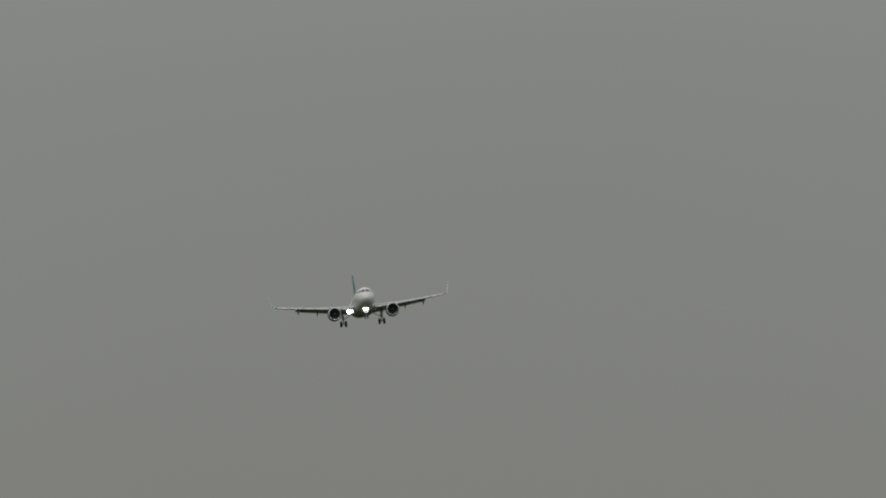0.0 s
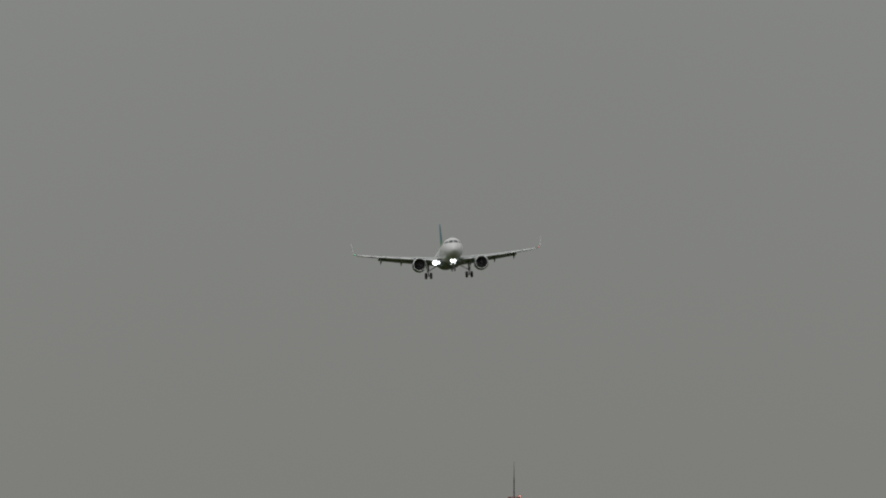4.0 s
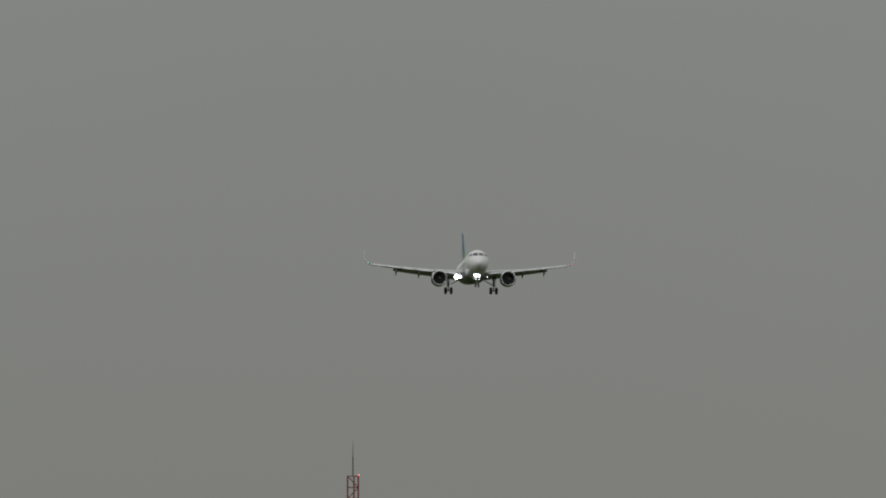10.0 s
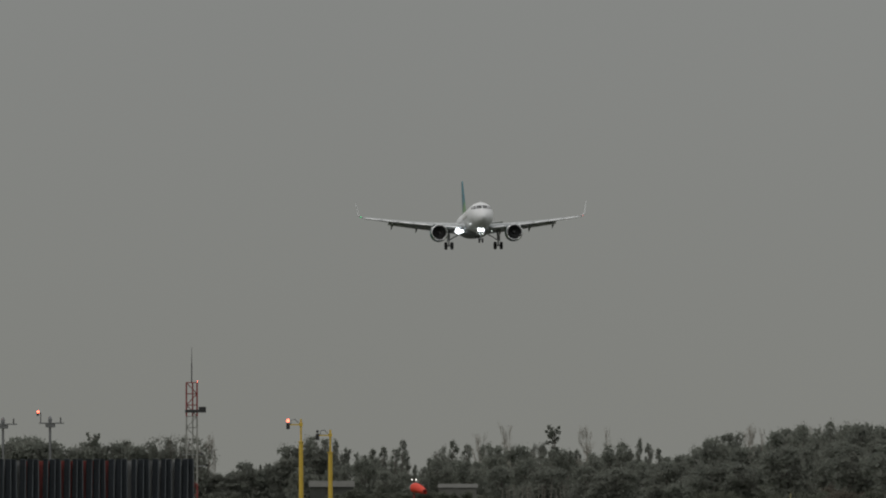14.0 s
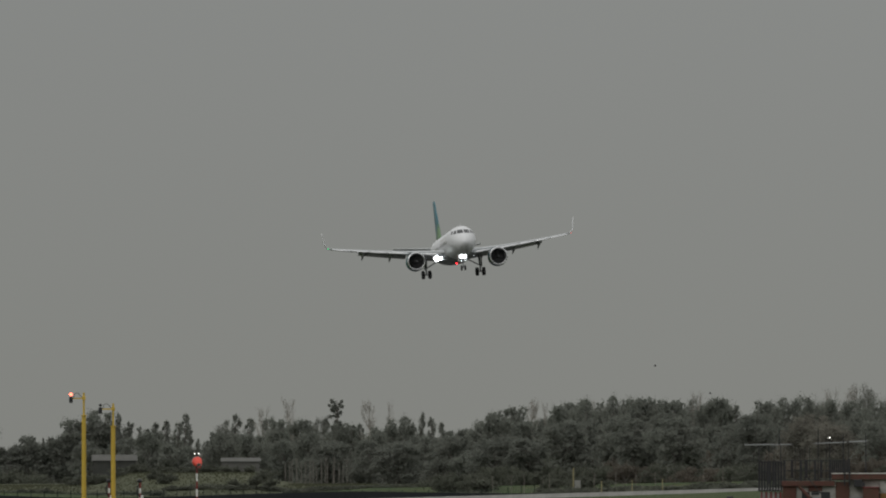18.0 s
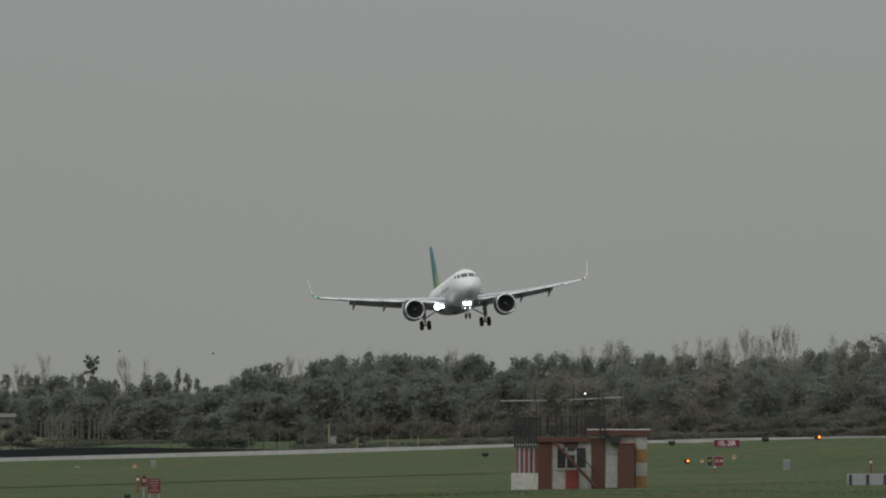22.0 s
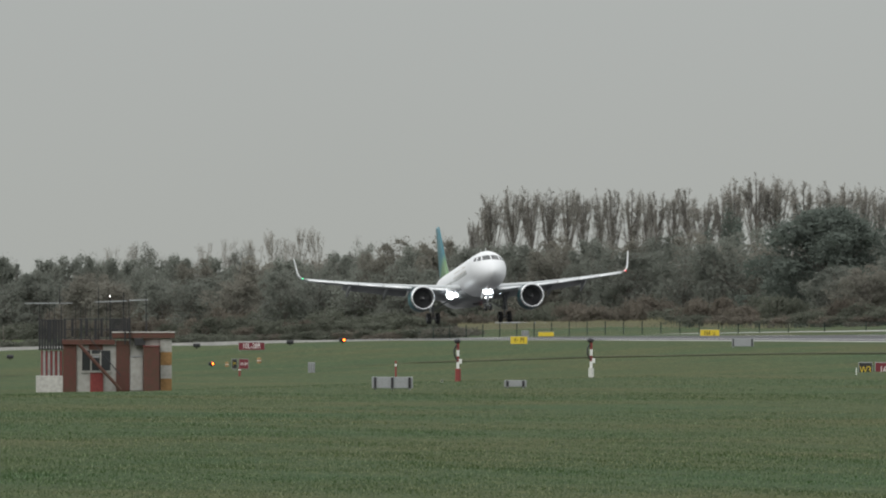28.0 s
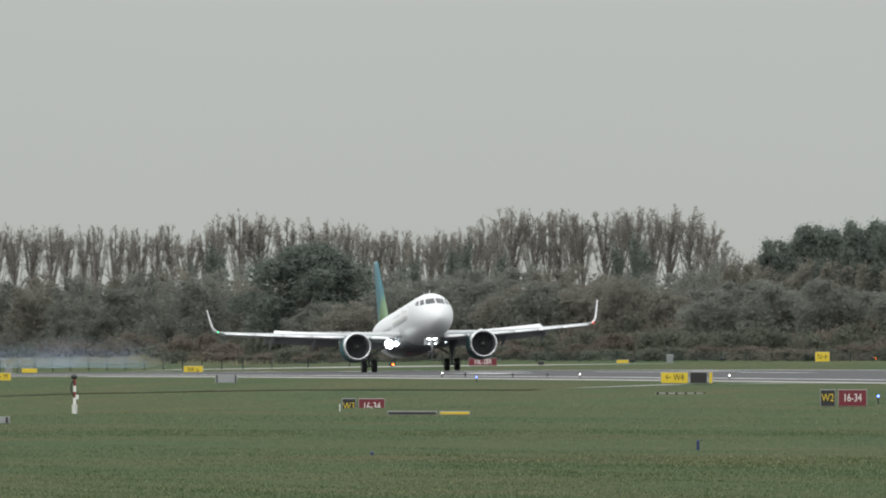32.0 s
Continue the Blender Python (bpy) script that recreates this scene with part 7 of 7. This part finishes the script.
def build_bird(span):
    """A small dark bird on the wing, beak along -x."""
    root = tagged(new("bird"), "small dark bird flying low over the wood", "bird", "birds")
    bm = ball(bmesh.new(), (0, 0, 0), 0.07, 10, (2.3, 1, 0.9))
    part("body", bm, M_BIRD, root, smooth=True)
    part("head", ball(bmesh.new(), (-0.17, 0, 0.02), 0.05, 8), M_BIRD, root)
    part("tail", loft(bmesh.new(), [[(0.12, -0.03, 0.0), (0.12, 0.03, 0.0), (0.12, 0.03, 0.012), (0.12, -0.03, 0.012)], [(0.28, -0.06, 0.0), (0.28, 0.06, 0.0), (0.28, 0.06, 0.006), (0.28, -0.06, 0.006)]]), M_BIRD, root)
    for side in (1, -1):
        rings = []
        for k, (dx, dz, c) in enumerate(((0.0, 0.0, 0.14), (-0.05, 0.13, 0.13), (0.02, 0.20, 0.08), (0.10, 0.21, 0.02))):
            y = side * span * 0.5 * k / 3
            rings.append([(dx - c / 2, y, dz), (dx + c / 2, y, dz), (dx + c / 2, y, dz + 0.012), (dx - c / 2, y, dz + 0.016)])
        part("wing", loft(bmesh.new(), rings), M_BIRD, root, "raised wing")
    return root


birds = [build_bird(0.62), build_bird(0.55)]


# ---- what moves ----
def motions():
    walk(airliner, [
        (0, pose(303.34, 3550.63, 70.90, -5.00, -5.07, -1.20)),
        (0.5, pose(303.24, 3522.81, 69.49, -4.99, -2.66, -1.20)),
        (1, pose(303.17, 3497.17, 68.16, -4.98, -0.99, -1.20)),
        (1.5, pose(303.14, 3471.25, 66.84, -4.97, -0.16, -1.20)),
        (2, pose(303.12, 3444.99, 65.48, -4.97, 0.16, -1.20)),
        (2.5, pose(303.12, 3422.09, 64.20, -4.96, 0.33, -1.20)),
        (3, pose(303.16, 3395.62, 62.82, -4.95, -0.82, -1.20)),
        (3.5, pose(303.23, 3368.96, 61.56, -4.94, -2.49, -1.20)),
        (5.5, pose(303.23, 3266.41, 56.56, -4.91, -2.32, -1.20)),
        (6, pose(303.17, 3240.61, 55.94, -4.90, -1.01, -1.20)),
        (6.5, pose(303.15, 3214.36, 54.87, -4.84, -0.36, -1.21)),
        (7, pose(303.12, 3187.09, 53.84, -4.77, 0.35, -1.21)),
        (7.5, pose(303.14, 3159.01, 52.98, -4.71, -0.14, -1.22)),
        (8, pose(303.18, 3127.89, 51.92, -4.64, -1.20, -1.23)),
        (8.5, pose(303.19, 3098.43, 51.26, -4.58, -1.35, -1.24)),
        (9, pose(303.16, 3067.47, 50.34, -4.51, -0.58, -1.24)),
        (9.5, pose(303.12, 3037.85, 49.37, -4.45, 0.45, -1.25)),
        (10, pose(303.12, 3003.40, 48.26, -4.39, 0.31, -1.26)),
        (10.5, pose(303.19, 2972.48, 47.12, -4.32, -1.28, -1.26)),
        (11, pose(303.25, 2936.78, 45.55, -4.26, -2.71, -1.27)),
        (11.5, pose(303.27, 2905.08, 44.00, -4.19, -3.17, -1.28)),
        (12, pose(303.24, 2874.85, 42.44, -4.13, -2.37, -1.29)),
        (12.5, pose(303.20, 2847.21, 40.91, -4.06, -1.50, -1.29)),
        (13, pose(303.17, 2814.80, 39.52, -4.00, -0.61, -1.30)),
        (13.5, pose(303.13, 2785.94, 38.21, -3.98, 0.16, -1.22)),
        (14, pose(303.14, 2753.35, 37.03, -3.95, -0.44, -1.14)),
        (14.5, pose(303.17, 2722.05, 35.98, -3.92, -1.36, -1.07)),
        (15, pose(303.20, 2689.99, 34.95, -3.90, -2.34, -0.99)),
        (15.5, pose(303.22, 2659.63, 33.68, -3.88, -3.09, -0.91)),
        (17.5, pose(303.14, 2536.21, 27.94, -3.78, -1.77, -0.60)),
        (18, pose(303.20, 2502.91, 26.50, -3.75, -3.82, -0.47)),
        (18.5, pose(303.18, 2470.99, 25.08, -3.73, -3.76, -0.33)),
        (19, pose(303.15, 2439.24, 23.34, -3.70, -3.32, -0.20)),
        (19.5, pose(303.16, 2407.77, 21.54, -3.91, -3.34, -0.21)),
        (20, pose(303.14, 2375.10, 19.29, -4.12, -2.88, -0.23)),
        (20.5, pose(303.07, 2346.16, 17.18, -4.34, -1.10, -0.24)),
        (21, pose(303.03, 2312.83, 15.26, -4.55, 0.04, -0.25)),
        (21.5, pose(303.09, 2280.80, 13.69, -4.76, -1.39, -0.26)),
        (22, pose(303.20, 2246.45, 12.28, -4.98, -3.96, -0.28)),
        (22.5, pose(303.19, 2215.94, 11.16, -5.19, -3.67, -0.29)),
        (23, pose(303.08, 2184.19, 9.85, -5.40, -1.00, -0.30)),
        (23.5, pose(303.04, 2152.59, 8.84, -5.55, 0.01, -0.35)),
        (24, pose(303.07, 2119.01, 7.80, -5.70, -0.63, -0.40)),
        (24.5, pose(303.12, 2087.17, 6.76, -5.85, -1.65, -0.45)),
        (25, pose(303.18, 2052.76, 5.64, -6.00, -2.82, -0.50)),
        (25.5, pose(303.20, 2021.61, 4.68, -6.15, -3.10, -0.55)),
        (26, pose(303.15, 1989.37, 3.84, -6.30, -1.89, -0.60)),
        (26.5, pose(303.05, 1959.81, 3.02, -6.16, -0.02, -0.47)),
        (28.5, pose(303.07, 1830.45, 0.54, -5.80, -1.90, 0.07)),
        (29, pose(303.06, 1797.41, 0.02, -5.50, -1.97, 0.20)),
        (29.5, pose(303.08, 1765.01, 0.03, -5.95, -1.57, -0.13)),
        (30, pose(303.13, 1731.78, 0.07, -6.35, -1.75, -0.47)),
        (30.5, pose(303.17, 1700.74, 0.06, -6.35, -1.90, -0.80)),
        (31, pose(303.19, 1667.98, 0.07, -6.00, -1.59, -1.13)),
        (31.5, pose(303.22, 1638.12, 0.11, -5.65, -1.50, -1.47)),
        (32, pose(303.26, 1606.92, 0.15, -5.30, -1.50, -1.80)),
    ])
    # spoilers rise after touchdown
    for ob, rest in SPOILERS:
        walk(ob, [(t, rest @ pose(0, 0, 0, a)) for t, a in ((0, 0), (29.9, 0), (30.5, 16), (31.0, 27), (32, 28))])
    # the legs hang out in flight and close up under the weight
    for k, leg in enumerate(GEARS):
        walk(leg, [(t, pose(0, 0, -e)) for t, e in ((0, 0.30), (29.2, 0.30), (29.5, 0.27), (30, 0.22), (30.5, 0.12), (31, 0.05), (32, 0.0))])
    # the wings settle once the wheels carry the weight
    for side, wing in WINGS.items():
        hinge = Matrix.Translation((2.0 * side, 0, 2.75))
        sag = [hinge @ Matrix.Rotation(radians(a * side), 4, "Y") @ hinge.inverted() for a in (0.0, 0.3, 1.5, 2.8, 3.0)]
        walk(wing, [(0, sag[0]), (29.3, sag[0]), (30, sag[1]), (30.6, sag[2]), (31.2, sag[3]), (32, sag[4])])
    # the beacon turns once in 1.1 s
    bx, by, bz = beacon.location
    walk(beacon, [(k * 0.22, pose(bx, by, bz, 0, 0, 360 * (k * 0.22 - 19.07) / 1.095)) for k in range(146)])
    # the sock swings into line with the wind
    cx, cy, cz = cloth.location
    walk(cloth, [(0, pose(cx, cy, cz, 0, 0, -142)), (8, pose(cx, cy, cz, 0, 0, -132)), (13, pose(cx, cy, cz, 0, 0, -152)), (15.5, pose(cx, cy, cz, 0, 0, -166)), (18, pose(cx, cy, cz, 0, 0, -176)), (21, pose(cx, cy, cz, 0, 0, -172)), (32, pose(cx, cy, cz, 0, 0, -165))])
    # two cars pass behind the fence
    for car, lead in ((car_a, 0.0), (car_b, 2.45)):
        rows = []
        for k in range(17):
            t = 2.0 * k
            az = 8.42 + (t - 20.5 - lead) * 0.196
            d = 2480
            a = radians(az)
            x, y = d * math.sin(a), d * math.cos(a)
            rows.append((t, pose(x, y, float(gz(x, y)) - 1.1 - 1.2 * float(smooth01(8.8, 9.15, az)), 0, 0, -az)))
        walk(car, rows)
    # the birds cross above the wood, one behind the other
    for bird, rows in ((birds[0], ((0, 11.10, 0.60), (17.6, 7.597, 0.262), (18.2, 7.517, 0.229), (18.8, 7.409, 0.204), (19.4, 7.266, 0.180), (20, 7.111, 0.164), (32, 4.70, 0.120))), (birds[1], ((0, 11.3, 0.50), (17.6, 7.80, 0.182), (18, 7.72, 0.152), (20, 7.32, 0.140), (32, 4.90, 0.110)))):
        walk(bird, [(t, pose(2400 * math.sin(radians(a)), 2400 * math.cos(radians(a)), EYE[2] + 2400 * math.tan(radians(e)), 0, 0, -a)) for t, a, e in rows])
    # smoke leaves the runway where the wheels touched and drifts down wind
    for k, puff in enumerate(PUFFS):
        side, half = k % 2, k // 2
        t0 = 29.15 + 0.10 * half + 0.12 * side
        x, y = RX - 3.8 + 7.6 * side, 1789 - 7.0 * half
        z = float(rz(RX, y))
        stray = (6.0 if half == 0 else -4.0)
        walk(puff, [(0, pose(x, y, z - 5.5)), (t0 - 0.3, pose(x, y, z - 5.5)), (t0, pose(x, y, z - 1.0)), (t0 + 0.5, pose(x - 0.4, y - 1, z + 0.1, 0, 0, 8)), (30.6, pose(x - 0.6, y - 1, z + 0.2, 0, 0, 14)), (32, pose(x - 1.6, y - 1 + 2.2 * stray, z + 0.5, 0, 0, 25))])


motions()
